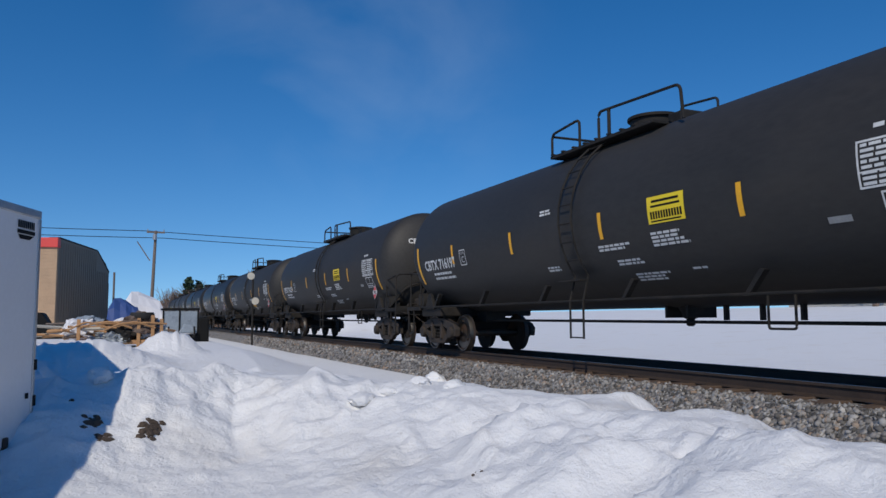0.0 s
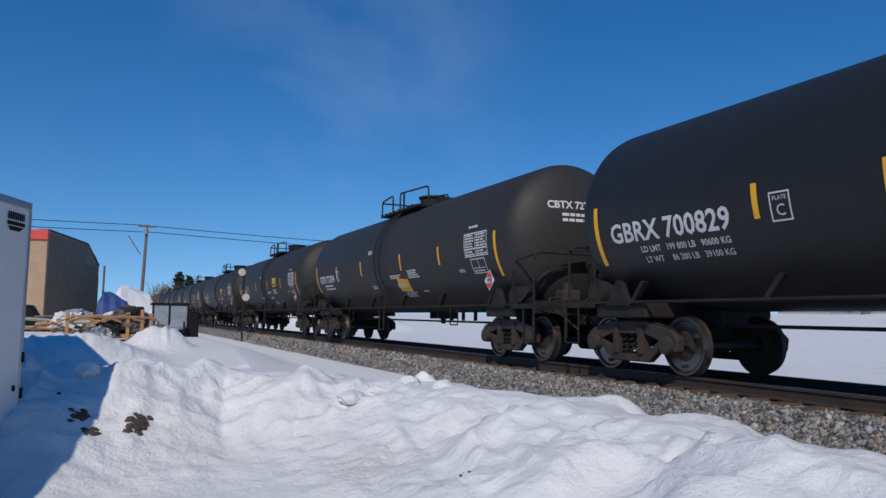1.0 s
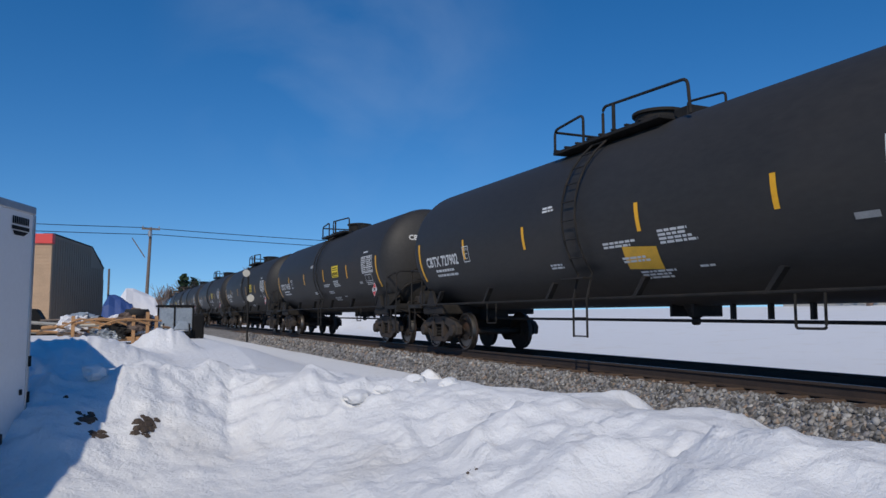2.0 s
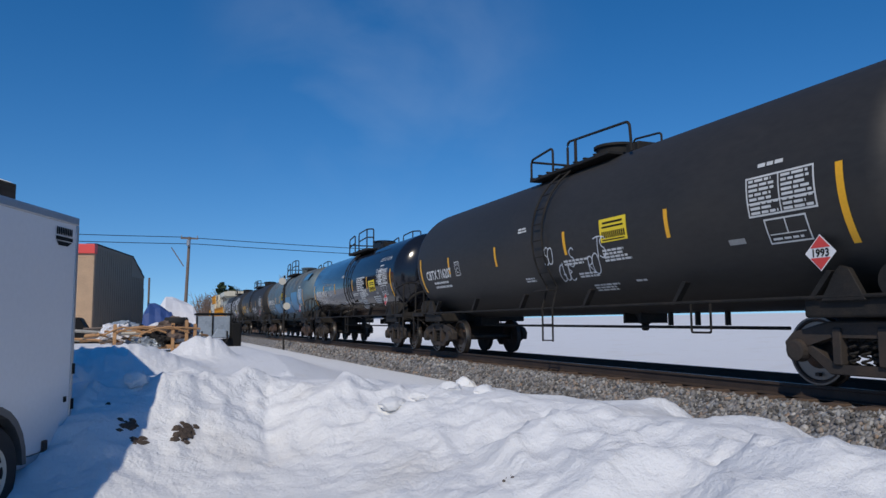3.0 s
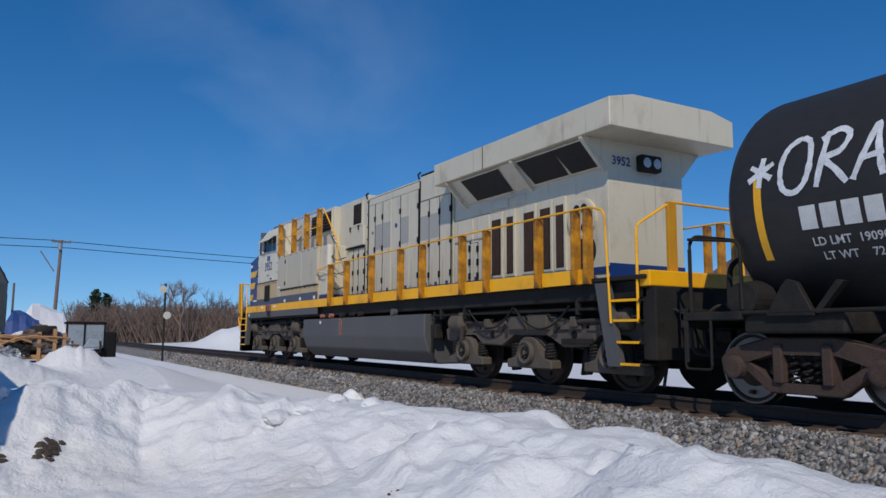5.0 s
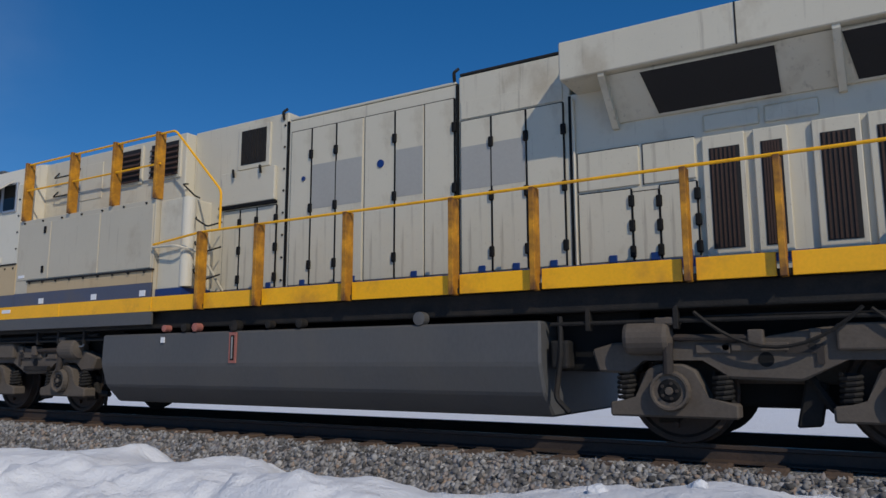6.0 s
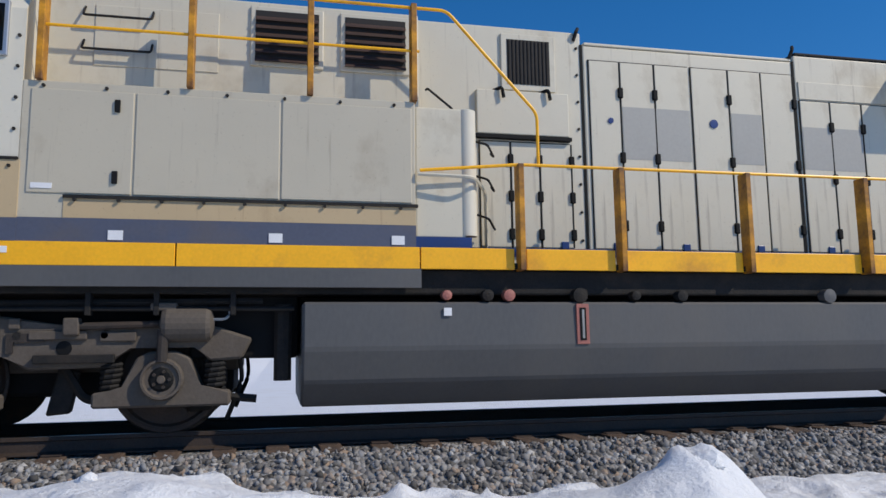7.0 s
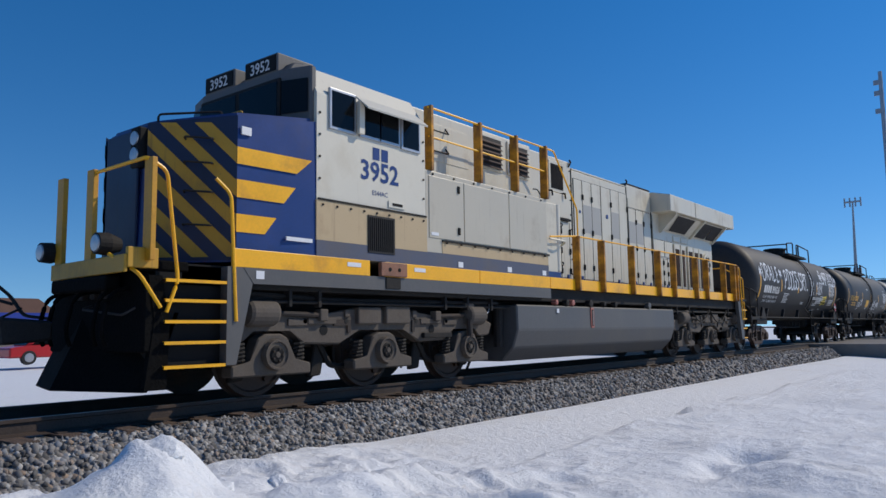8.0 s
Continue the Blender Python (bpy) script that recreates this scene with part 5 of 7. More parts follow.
for y in (-1.05, -0.85, -0.25, 0.2, 0.42):
    lp("brake_hose", tube(bend([(-9.42, y, 1.32), (-9.62, y, 1.26), (-9.70, y + 0.03, 0.86), (-9.60, y + 0.1, 0.70)], 0.12), 0.026, 6), SOOT)
lp("pilot_grab", tube(bend([(-9.44, -1.25, 1.10), (-9.56, -1.2, 1.02), (-9.60, -0.4, 1.10), (-9.46, -0.35, 1.14)], 0.05), 0.014, 6), CARTR)
lp("pilot_plate", prism([(-1.35, 0.62), (0.80, 0.62), (0.80, 1.12), (0.42, 1.5), (-1.20, 1.5), (-1.35, 1.3)], -9.40, -9.26, "x", bevel=0.02), SOOT)
plow = bmesh.new()
for (x0, y0), (x1, y1) in (((-9.36, -1.3), (-9.74, 0.0)), ((-9.74, 0.0), (-9.42, 1.1))):
    q = [(x0 + 0.35, y0, 1.05), (x0 + 0.25, y0, 0.75), (x0, y0, 0.20), (x1, y1, 0.20), (x1 + 0.25, y1, 0.75), (x1 + 0.35, y1, 1.05)]
    vs = [plow.verts.new(p) for p in q] + [plow.verts.new((p[0] + 0.05, p[1], p[2])) for p in q]
    for f in ((0, 1, 4, 5), (1, 2, 3, 4), (6, 7, 10, 11), (7, 8, 9, 10), (0, 1, 7, 6), (1, 2, 8, 7), (2, 3, 9, 8), (5, 4, 10, 11), (4, 3, 9, 10), (0, 5, 11, 6)):
        plow.faces.new([vs[i] for i in f])
lp("snow_plow", plow, SOOT)
lp("plow_side", prism([(-9.38, 0.22), (-9.12, 0.22), (-9.10, 0.9), (-9.2, 1.45), (-9.36, 1.45), (-9.28, 0.95)], -1.36, -1.28, "y"), SOOT)
lp("front_coupler", prism([(-9.8, 0.76), (-10.3, 0.72), (-10.35, 1.02), (-9.8, 0.98)], -0.18, 0.14, "y", bevel=0.03), STEEL)
lp("air_hose", tube(bend([(-9.5, 0.62, 1.02), (-9.72, 0.80, 1.06), (-9.82, 0.95, 1.30), (-10.02, 1.1, 1.52), (-10.12, 1.2, 1.46), (-9.95, 1.05, 1.26), (-9.8, 0.92, 1.2)], 0.07), 0.022, 6), RUBBER)
lp("uncoupling_lever", tube(bend([(-9.75, 0.8, 1.15), (-9.9, 1.2, 1.0), (-10.15, 1.3, 1.12)], 0.06), 0.015, 6), STEEL)
lp("step_recess", box(-9.25, -8.42, -1.30, -0.9, 0.45, 1.6), BLACK)
lp("step_side", prism([(-8.42, 1.59), (-8.02, 1.59), (-8.28, 0.45), (-8.42, 0.45)], -1.43, -1.30, "y"), ANTH)
for k, z in enumerate((0.44, 0.70, 0.93, 1.16, 1.38)):
    st = lp("step", box(-9.20, -8.43, -1.42, -1.05, z, z + 0.03), STEEL)
    lp("step_nosing", box(-9.20, -8.43, -1.435, -1.40, z, z + 0.035), YELL, st, "yellow step edge")
    if k:
        lp("step_riser", box(-9.16, -8.70, -1.06, -1.045, z - 0.16, z - 0.01, bevel=0.004), OCHRE, st, "worn yellow riser plate")
side_post_mesh = mesh_of("rail_post", box(-0.03, 0.03, -0.08, 0.08, -0.02, 1.10, bevel=0.006), POSTM)
post_mesh = mesh_of("rail_post", box(-0.03, 0.03, -0.08, 0.08, -0.02, 1.10, bevel=0.006), OCHRE)
for x, y in ((-9.47, 0.46), (-9.48, -0.3), (-9.38, -1.38)):
    lp("rail_post", post_mesh, OCHRE, loc=(x, y, 1.62))
lp("hand_rail", tube(bend([(-9.48, -0.3, 2.68), (-9.42, -1.38, 2.72), (-9.2, -1.4, 2.6), (-9.05, -1.42, 1.4), (-9.18, -1.42, 1.05)], 0.08), 0.022, 8), YELL)
lp("hand_rail", tube(bend([(-8.55, -1.36, 2.62), (-8.38, -1.42, 2.45), (-8.30, -1.44, 0.95)], 0.08), 0.022, 8), YELL)
lp("hand_rail", tube(bend([(-9.62, -1.0, 1.68), (-9.5, -1.42, 1.45), (-9.25, -1.42, 1.1)], 0.08), 0.022, 8), YELL)
for y in (-0.72, 0.64):
    d = lp("ditch_light", lathe([(-9.64, 0.02), (-9.63, 0.12), (-9.50, 0.13), (-9.36, 0.08)], "x", 18, (0, y, 1.82)), STEEL)
    lp("lens", lathe([(-9.652, 0.02), (-9.645, 0.09), (-9.63, 0.1)], "x", 18, (0, y, 1.82)), ALU, d)

# equipment boxes behind the cab, upper gallery
eq = lp("equipment_box", box(-4.80, -1.10, -1.42, 1.42, 1.81, 3.33, bevel=0.01), EQG)
lp("belt_band", box(-4.80, -1.10, -1.43, -1.40, 1.81, 2.03), SLATE, eq)
lp("dusty_panel", box(-4.40, -1.10, -1.428, -1.40, 2.03, 2.22, bevel=0.003), TAN, eq, "dusty tan lower panel")
lp("ledge", box(-4.40, -1.08, -1.45, -1.40, 2.215, 2.245), STEEL, eq)
for a, b in ((-4.72, -3.82), (-3.80, -2.46), (-2.44, -1.14)):
    lp("side_panel", box(a, b, -1.433, -1.40, 2.26, 3.25, bevel=0.008), EQG, eq)
for z in (2.36, 3.05):
    lp("latch", box(-3.99, -3.94, -1.455, -1.42, z, z + 0.12, bevel=0.006), BLACK, eq)
lp("notice", box(-4.68, -4.50, -1.440, -1.42, 2.30, 2.35), PLAIN, eq)
lp("small_box", box(-1.09, -0.55, -1.34, 1.34, 1.92, 3.31, bevel=0.02), GREY)
lp("navy_foot", box(-1.09, -0.5, -1.36, 1.36, 1.81, 1.93), NAVY)
lp("white_drum", lathe([(1.95, 0.10), (3.30, 0.10), (3.32, 0.05)], "z", 20, (-0.52, -1.27, 0)), CABW, smooth=True)
gal = lp("gallery_wall", box(-4.80, -0.98, -1.0, 1.0, 3.33, 4.48, bevel=0.02), GREY)
for a in (-2.78, -1.84):
    lv = lp("louver", box(a, a + 0.76, -1.03, -0.99, 3.76, 4.42, bevel=0.01), GREY, gal)
    lp("louver_void", box(a + 0.05, a + 0.71, -1.035, -1.02, 3.81, 4.37), GRILL, lv)
    for k in range(6):
        lp("slat", prism([(-1.035, 3.83 + k * 0.09), (-1.07, 3.80 + k * 0.09), (-1.07, 3.815 + k * 0.09), (-1.035, 3.855 + k * 0.09)], a + 0.05, a + 0.71, "x"), RUSTD, lv)
lp("gallery_panel", box(-4.3, -3.1, -1.012, -0.99, 3.66, 4.3, bevel=0.004), GREY, gal)
for z in (3.8, 4.15):
    lp("grab_iron", tube(bend([(-4.4, -1.0, z + 0.12), (-4.4, -1.09, z), (-3.75, -1.09, z), (-3.75, -1.0, z + 0.12)], 0.03), 0.013, 6), STEEL, gal)
upper_post = mesh_of("upper_post", box(-0.03, 0.03, -0.08, 0.08, 0, 1.06, bevel=0.006), POSTM)
for x in (-4.66, -3.32, -2.17, -1.11):
    lp("upper_post", upper_post, OCHRE, loc=(x, -1.39, 3.33))
lp("upper_rail", tube(bend([(-4.70, -1.41, 4.36), (-0.75, -1.41, 4.36), (0.25, -1.36, 3.30), (0.25, -1.36, 2.72)], 0.08), 0.018, 8), YELL)
lp("upper_mid_rail", tube([(-4.70, -1.42, 3.88), (-1.05, -1.42, 3.88)], 0.016, 8), YELL)
for z in (3.0, 2.62, 2.2):
    lp("ladder_rung", tube(bend([(-0.42, -1.22, z), (-0.30, -1.32, z - 0.06), (-0.20, -1.20, z - 0.16), (-0.16, -0.95, z - 0.06)], 0.04), 0.014, 6), STEEL)
lp("hose_rail", tube(bend([(-1.08, -1.46, 2.56), (-0.5, -1.5, 2.54), (-0.30, -1.2, 2.45), (-0.2, -0.85, 1.9)], 0.1), 0.02, 6), GREY)
lp("grab_iron", tube(bend([(-0.9, -1.0, 3.62), (-0.9, -1.1, 3.6), (-0.62, -1.1, 3.38), (-0.62, -1.0, 3.36)], 0.03), 0.013, 6), STEEL)

# long hood in its sections, with doors, gaskets, hinges and latches
vent_sec = lp("vent_section", box(-0.98, 1.02, -HW, HW, 1.66, 4.51, bevel=0.02), GREY)
vf = lp("vent_frame", box(0.02, 0.68, -HW - 0.03, -HW + 0.02, 3.74, 4.42, bevel=0.008), GREY, vent_sec)
lp("vent_void", box(0.09, 0.61, -HW - 0.035, -HW, 3.81, 4.35), GRILL, vf)
for k in range(11):
    lp("slat", box(0.11 + k * 0.046, 0.125 + k * 0.046, -HW - 0.045, -HW - 0.02, 3.82, 4.34), STEEL, vf)
lp("hatch", box(-0.29, 0.82, -HW - 0.06, -HW, 3.20, 3.72, bevel=0.012), GREY, vent_sec)
lp("hatch_ledge", box(-0.31, 0.84, -HW - 0.08, -HW, 3.15, 3.19), BLACK, vent_sec)
for x in (0.0, 0.56):
    lp("hatch_latch", tube(bend([(x - 0.08, -HW - 0.02, 3.72), (x, -HW - 0.1, 3.74), (x + 0.02, -HW - 0.1, 3.62)], 0.03), 0.02, 6), BLACK, vent_sec)
main_hood = lp("engine_hood", box(1.04, 3.90, -HW, HW, 1.66, 4.36, bevel=0.02), GREY)
rear_hood = lp("blower_hood", box(3.92, 5.42, -HW, HW, 1.66, 4.45, bevel=0.02), GREY)
rad = lp("radiator_body", box(5.42, 10.15, -HW, HW, 1.66, 3.92, bevel=0.01), GREY)
for s in (-1, 1):
    lp("navy_foot", box(-0.98, 10.15, min(s * HW, s * (HW + 0.02)), max(s * HW, s * (HW + 0.02)), 1.80, 1.90), NAVY)
DOOR = {}


def hood_door(parent, a, b, z0, z1, hinge=True, latch=True):
    key = (round(b - a, 2), round(z1 - z0, 2))
    if key not in DOOR:
        DOOR[key] = mesh_of("hood_door", box(0, key[0], -0.022, 0.01, 0, key[1], bevel=0.006), GREY)
    d = lp("hood_door", DOOR[key], GREY, parent, loc=(a, -HW, z0))
    lp("door_seam", box(a - 0.012, a, -HW - 0.012, -HW, z0 - 0.01, z1 + 0.01), STEEL, parent)
    lp("door_seam", box(a, b, -HW - 0.012, -HW, z1, z1 + 0.012), STEEL, parent)
    if hinge:
        lp("gasket", box(b - 0.002, b + 0.014, -HW - 0.026, -HW, z0, z1), BLACK, parent)
        for f in (0.12, 0.48, 0.83):
            lp("hinge", HINGE, BLACK, parent, loc=(b + 0.006, -HW - 0.03, z0 + f * (z1 - z0)))
    if latch:
        lp("latch", LATCH, NAVY, parent, loc=((a + b) / 2 + 0.08, -HW - 0.02, 1.93))
    return d


HINGE = mesh_of("hinge", box(-0.032, 0.032, -0.022, 0.022, -0.065, 0.065, bevel=0.014), BLACK)
LATCH = mesh_of("latch", box(-0.045, 0.045, -0.02, 0.02, -0.04, 0.05, bevel=0.008), NAVY)
for i, (a, b) in enumerate(((1.11, 1.49), (1.51, 1.94), (1.96, 2.41), (2.45, 2.94), (2.96, 3.40), (3.42, 3.86))):
    hood_door(main_hood, a, b, 1.91, 4.17, i % 2 == 1 or i in (0, 5), i % 2 == 0)
for a, b in ((3.96, 4.38), (4.40, 4.85), (4.87, 5.33)):
    hood_door(rear_hood, a, b, 1.91, 3.84)
for a, b in ((-0.25, 0.10), (0.12, 0.45), (0.47, 0.84)):
    hood_door(vent_sec, a, b, 1.91, 3.12, True, a > 0.4)
lp("hood_header", box(3.96, 5.33, -HW - 0.015, -HW, 3.87, 4.10, bevel=0.004), GREY, rear_hood)
for a, b in ((1.52, 2.40), (2.97, 3.39)):
    lp("paint_patch", box(a, b, -HW - 0.0245, -HW - 0.0235, 2.98, 3.62), PATCHG, main_hood, "flat grey overpainted patch")
lp("paint_patch", box(3.97, 4.84, -HW - 0.0245, -HW - 0.0235, 2.95, 3.5), PATCHG, rear_hood, "flat grey overpainted patch")
for x, z, r in ((2.72, 3.47, 0.055), (1.36, 3.44, 0.035)):
    lp("lock_hole", lathe([(-HW - 0.035, 0.01), (-HW - 0.034, r), (-HW - 0.02, r)], "y", 16, (x, 0, z)), NAVY, main_hood)
for x0, x1, z in ((1.06, 3.88, 4.362), (3.94, 5.4, 4.452)):
    lp("roof_cap", box(x0, x1, -HW - 0.01, HW + 0.01, z, z + 0.035, bevel=0.01), GREY if z < 4.4 else STEEL)
for x in (0.93, 3.86):
    lp("lifting_eye", tube(bend([(x, -HW, 4.4), (x + 0.02, -HW - 0.05, 4.5), (x + 0.06, -HW, 4.56)], 0.02), 0.022, 6), STEEL)
lp("exhaust_stack", box(3.3, 3.7, -0.4, 0.4, 4.36, 4.44, bevel=0.03), STEEL)

# radiator wing: overhanging roof, inclined intake screens below
wing = lp("radiator_wing", prism([(-1.35, 3.90), (1.35, 3.90), (1.35, 4.34), (0.85, 4.45), (-0.85, 4.45), (-1.35, 4.34)], 5.50, 10.79, "x", bevel=0.012), GREY)
lp("wing_seam", box(7.35, 7.365, -1.356, -1.34, 3.9, 4.34), STEEL, wing)
lp("roof_screen", box(8.0, 10.4, -0.8, 0.8, 4.44, 4.51, bevel=0.02), GRILL, wing)
for s in (-1, 1):
    lp("screen_panel", prism([(s * HW, 3.47), (s * (HW + 0.03), 3.47), (s * 1.24, 3.89), (s * HW, 3.90)], 6.0, 10.15, "x"), GREY, wing)
slope = Vector((0, -0.39, 0.42))
n_out = Vector((0, -0.733, -0.680))
for a, b in ((6.46, 7.68), (8.36, 9.28), (9.36, 10.08)):
    foot = Vector((0, -HW - 0.03, 3.47)) + n_out * 0.014
    sc = lp("intake_screen", place_flat(rects([[(a, 0.06), (b, 0.06), (b, 0.96), (a - 0.10, 0.96)]]), foot, (1, 0, 0), slope), GRILL, wing, "black radiator intake screen")
    for e, w in ((0.03, 0.035), (0.95, 0.035)):
        lp("screen_frame", place_flat(rects([(a - 0.10, e, b + 0.03, e + w)]), foot + n_out * 0.006, (1, 0, 0), slope), GREY, sc)
for x in (5.97, 8.22, 10.1):
    lp("wing_bracket", prism([(-HW, 3.40), (-HW - 0.06, 3.40), (-1.33, 3.86), (-1.33, 3.92), (-HW, 3.92)], x - 0.035, x + 0.035, "x"), GREY, wing)
for a, b in ((6.9, 7.45), (7.5, 8.0)):
    lp("upper_panel", box(a, b, -HW - 0.018, -HW, 3.22, 3.40, bevel=0.02), GREY, rad)
for a, b in ((5.50, 6.10), (6.12, 6.40), (6.42, 6.80)):
    hood_door(rad, a, b, 1.91, 2.70 if a != 6.12 else 2.66, True, True)
for a, b in ((5.50, 6.20), (6.25, 6.80)):
    hood_door(rad, a, b, 2.74, 3.18, False, False)
for a, b in ((6.88, 7.30), (7.38, 7.70), (7.92, 8.34), (8.40, 8.80), (8.84, 9.16)):
    gd = lp("grille_door", box(a, b, -HW - 0.05, -HW, 1.88, 3.16, bevel=0.01), GREY, rad)
    lp("grille_void", box(a + 0.07, b - 0.05, -HW - 0.056, -HW - 0.04, 1.96, 3.02), GRILL, gd)
    for k in range(6):
        x = a + 0.09 + k * (b - a - 0.16) / 6
        lp("slat", box(x, x + 0.02, -HW - 0.066, -HW - 0.05, 1.97, 3.01), RUSTD, gd)
fan = lp("fan_guard", lathe([(-HW - 0.05, 0.05), (-HW - 0.06, 0.30), (-HW - 0.05, 0.34), (-HW, 0.34)], "y", 24, (9.55, 0, 2.72)), GREY, rad)
for k in range(6):
    a = k * math.pi / 3
    lp("fan_opening", lathe([(-HW - 0.068, 0.005), (-HW - 0.067, 0.075), (-HW - 0.05, 0.075)], "y", 10, (9.55 + 0.18 * math.cos(a), 0, 2.72 + 0.18 * math.sin(a))), GRILL, fan)
lp("fan_opening", lathe([(-HW - 0.012, 0.01), (-HW - 0.011, 0.3), (-HW, 0.3)], "y", 24, (9.55, 0, 2.18)), GRILL, rad)
rn = lp("rear_number", place_flat(letters("3952", 0.2, 0, 0, None, "LEFT", 1.0, 0.004), (10.157, -0.74, 3.52), (0, 1, 0), (0, 0, 1)), NAVY, rad)
rh = lp("rear_headlight", box(10.15, 10.30, -0.22, 0.22, 3.45, 3.72, bevel=0.03), STEEL, rad)
for y in (-0.11, 0.11):
    lp("lens", lathe([(10.31, 0.02), (10.305, 0.08), (10.29, 0.09)], "x", 16, (0, y, 3.585)), ALU, rh)
lp("rear_foot", box(10.15, 10.165, -HW, HW, 1.70, 1.95), NAVY, rad)

# hand rails
for x in (0.0, 1.13, 2.66, 4.2, 5.21, 6.81, 7.65, 9.18, 10.1, 10.38):
    for y in (-1.45, 1.45):
        lp("rail_post", side_post_mesh, POSTM, loc=(x, y, 1.60))
for y in (-1.46, 1.46):
    lp("hand_rail", tube(bend([(-1.06, y, 2.60), (0.0, y, 2.70), (10.45, y, 2.72), (10.75, y, 2.62), (10.85, y, 1.0)], 0.1), 0.018, 8), YELL)
lp("rear_rail", tube(bend([(11.3, -1.38, 1.0), (11.3, -1.38, 2.35), (11.35, -0.75, 2.72), (11.35, 0.6, 2.72)], 0.1), 0.02, 8), YELL)
for y in (-0.75, 0.6):
    lp("rail_post", post_mesh, OCHRE, loc=(11.35, y, 1.62))
lp("rear_sill", box(11.3, 11.5, -1.35, 1.35, 1.5, 1.72, bevel=0.02), YELL)
lp("rear_pilot", box(11.3, 11.55, -1.3, 1.3, 0.5, 1.5, bevel=0.02), STEEL)
lp("rear_step_side", prism([(10.5, 1.58), (10.75, 1.58), (11.0, 0.4), (10.75, 0.4)], -1.44, -1.34, "y"), ANTH)
for z in (0.42, 0.72, 1.02, 1.3):
    st = lp("step", box(10.8, 11.35, -1.42, -1.05, z, z + 0.03), STEEL)
    lp("step_nosing", box(10.8, 11.35, -1.435, -1.40, z, z + 0.035), YELL, st)
lp("rear_coupler", prism([(11.5, 0.74), (11.95, 0.72), (12.0, 1.0), (11.5, 0.96)], -0.16, 0.14, "y", bevel=0.03), RUST)
for k, y in enumerate((-0.95, -0.7, 0.7)):
    lp("air_hose", tube(bend([(11.5, y, 1.2), (11.8, y, 1.1), (11.85, y, 0.6), (12.1, y * 0.6, 0.55)], 0.1), 0.024, 6), RUBBER)

# fuel tank with its gauge and fillers
ft = lp("fuel_tank", prism([(-1.40, 1.26), (1.40, 1.26), (1.41, 0.80), (1.30, 0.48), (1.05, 0.23), (-1.05, 0.23), (-1.30, 0.48), (-1.41, 0.80)], -2.22, 5.23, "x", bevel=0.025), ANTH)
gg = lp("fuel_gauge", box(0.60, 0.74, -1.425, -1.40, 0.82, 1.24, bevel=0.005), CAPRED, ft, "red fuel gauge frame")
lp("gauge_glass", box(0.635, 0.705, -1.432, -1.42, 0.86, 1.20, bevel=0.004), BLACK, gg)
lp("gauge_scale", box(0.658, 0.682, -1.436, -1.43, 0.88, 1.18), DULLW, gg)
for x, m, w in ((-0.78, CAPRED, 0.05), (-0.12, CAPRED, 0.06), (0.66, STEEL, 0.08), (3.7, ANTH, 0.08), (-0.35, STEEL, 0.06), (1.3, STEEL, 0.05), (1.85, STEEL, 0.06)):
    lp("filler_cap", lathe([(-1.42, 0.02), (-1.41, w), (-1.30, w)], "y", 16, (x, 0, 1.33)), m, ft)
lp("tank_notice", box(-0.82, -0.74, -1.425, -1.41, 1.12, 1.2), PLAIN, ft)
lp("cut_off", box(5.3, 5.5, -1.3, -1.1, 0.75, 1.05, bevel=0.03), STEEL)
lp("cut_off_pipe", tube(bend([(5.4, -1.25, 1.3), (5.42, -1.3, 0.9), (5.35, -1.3, 0.45), (5.5, -1.3, 0.3)], 0.06), 0.03, 6), STEEL)
lp("blower_pipe", tube([(-2.4, -1.1, 0.5), (-2.4, -1.1, 1.25)], 0.09, 10), STEEL)
lp("under_gear", box(-9.3, 11.2, -0.75, 0.75, 0.95, 1.36), BLACK)
lp("cable_tray", tube(bend([(-8.0, -1.2, 1.30), (-6.5, -1.22, 1.24), (-4.6, -1.22, 1.26), (-2.6, -1.22, 1.28)], 0.1), 0.03, 6), STEEL)

# three-axle trucks
LOCO_R = 0.535
LOCO_WHEEL, LOCO_TREAD = wheelset_mesh(LOCO_R, "loco"), tread_mesh(LOCO_R)
LOCO_TREAD.materials[0] = RAILM


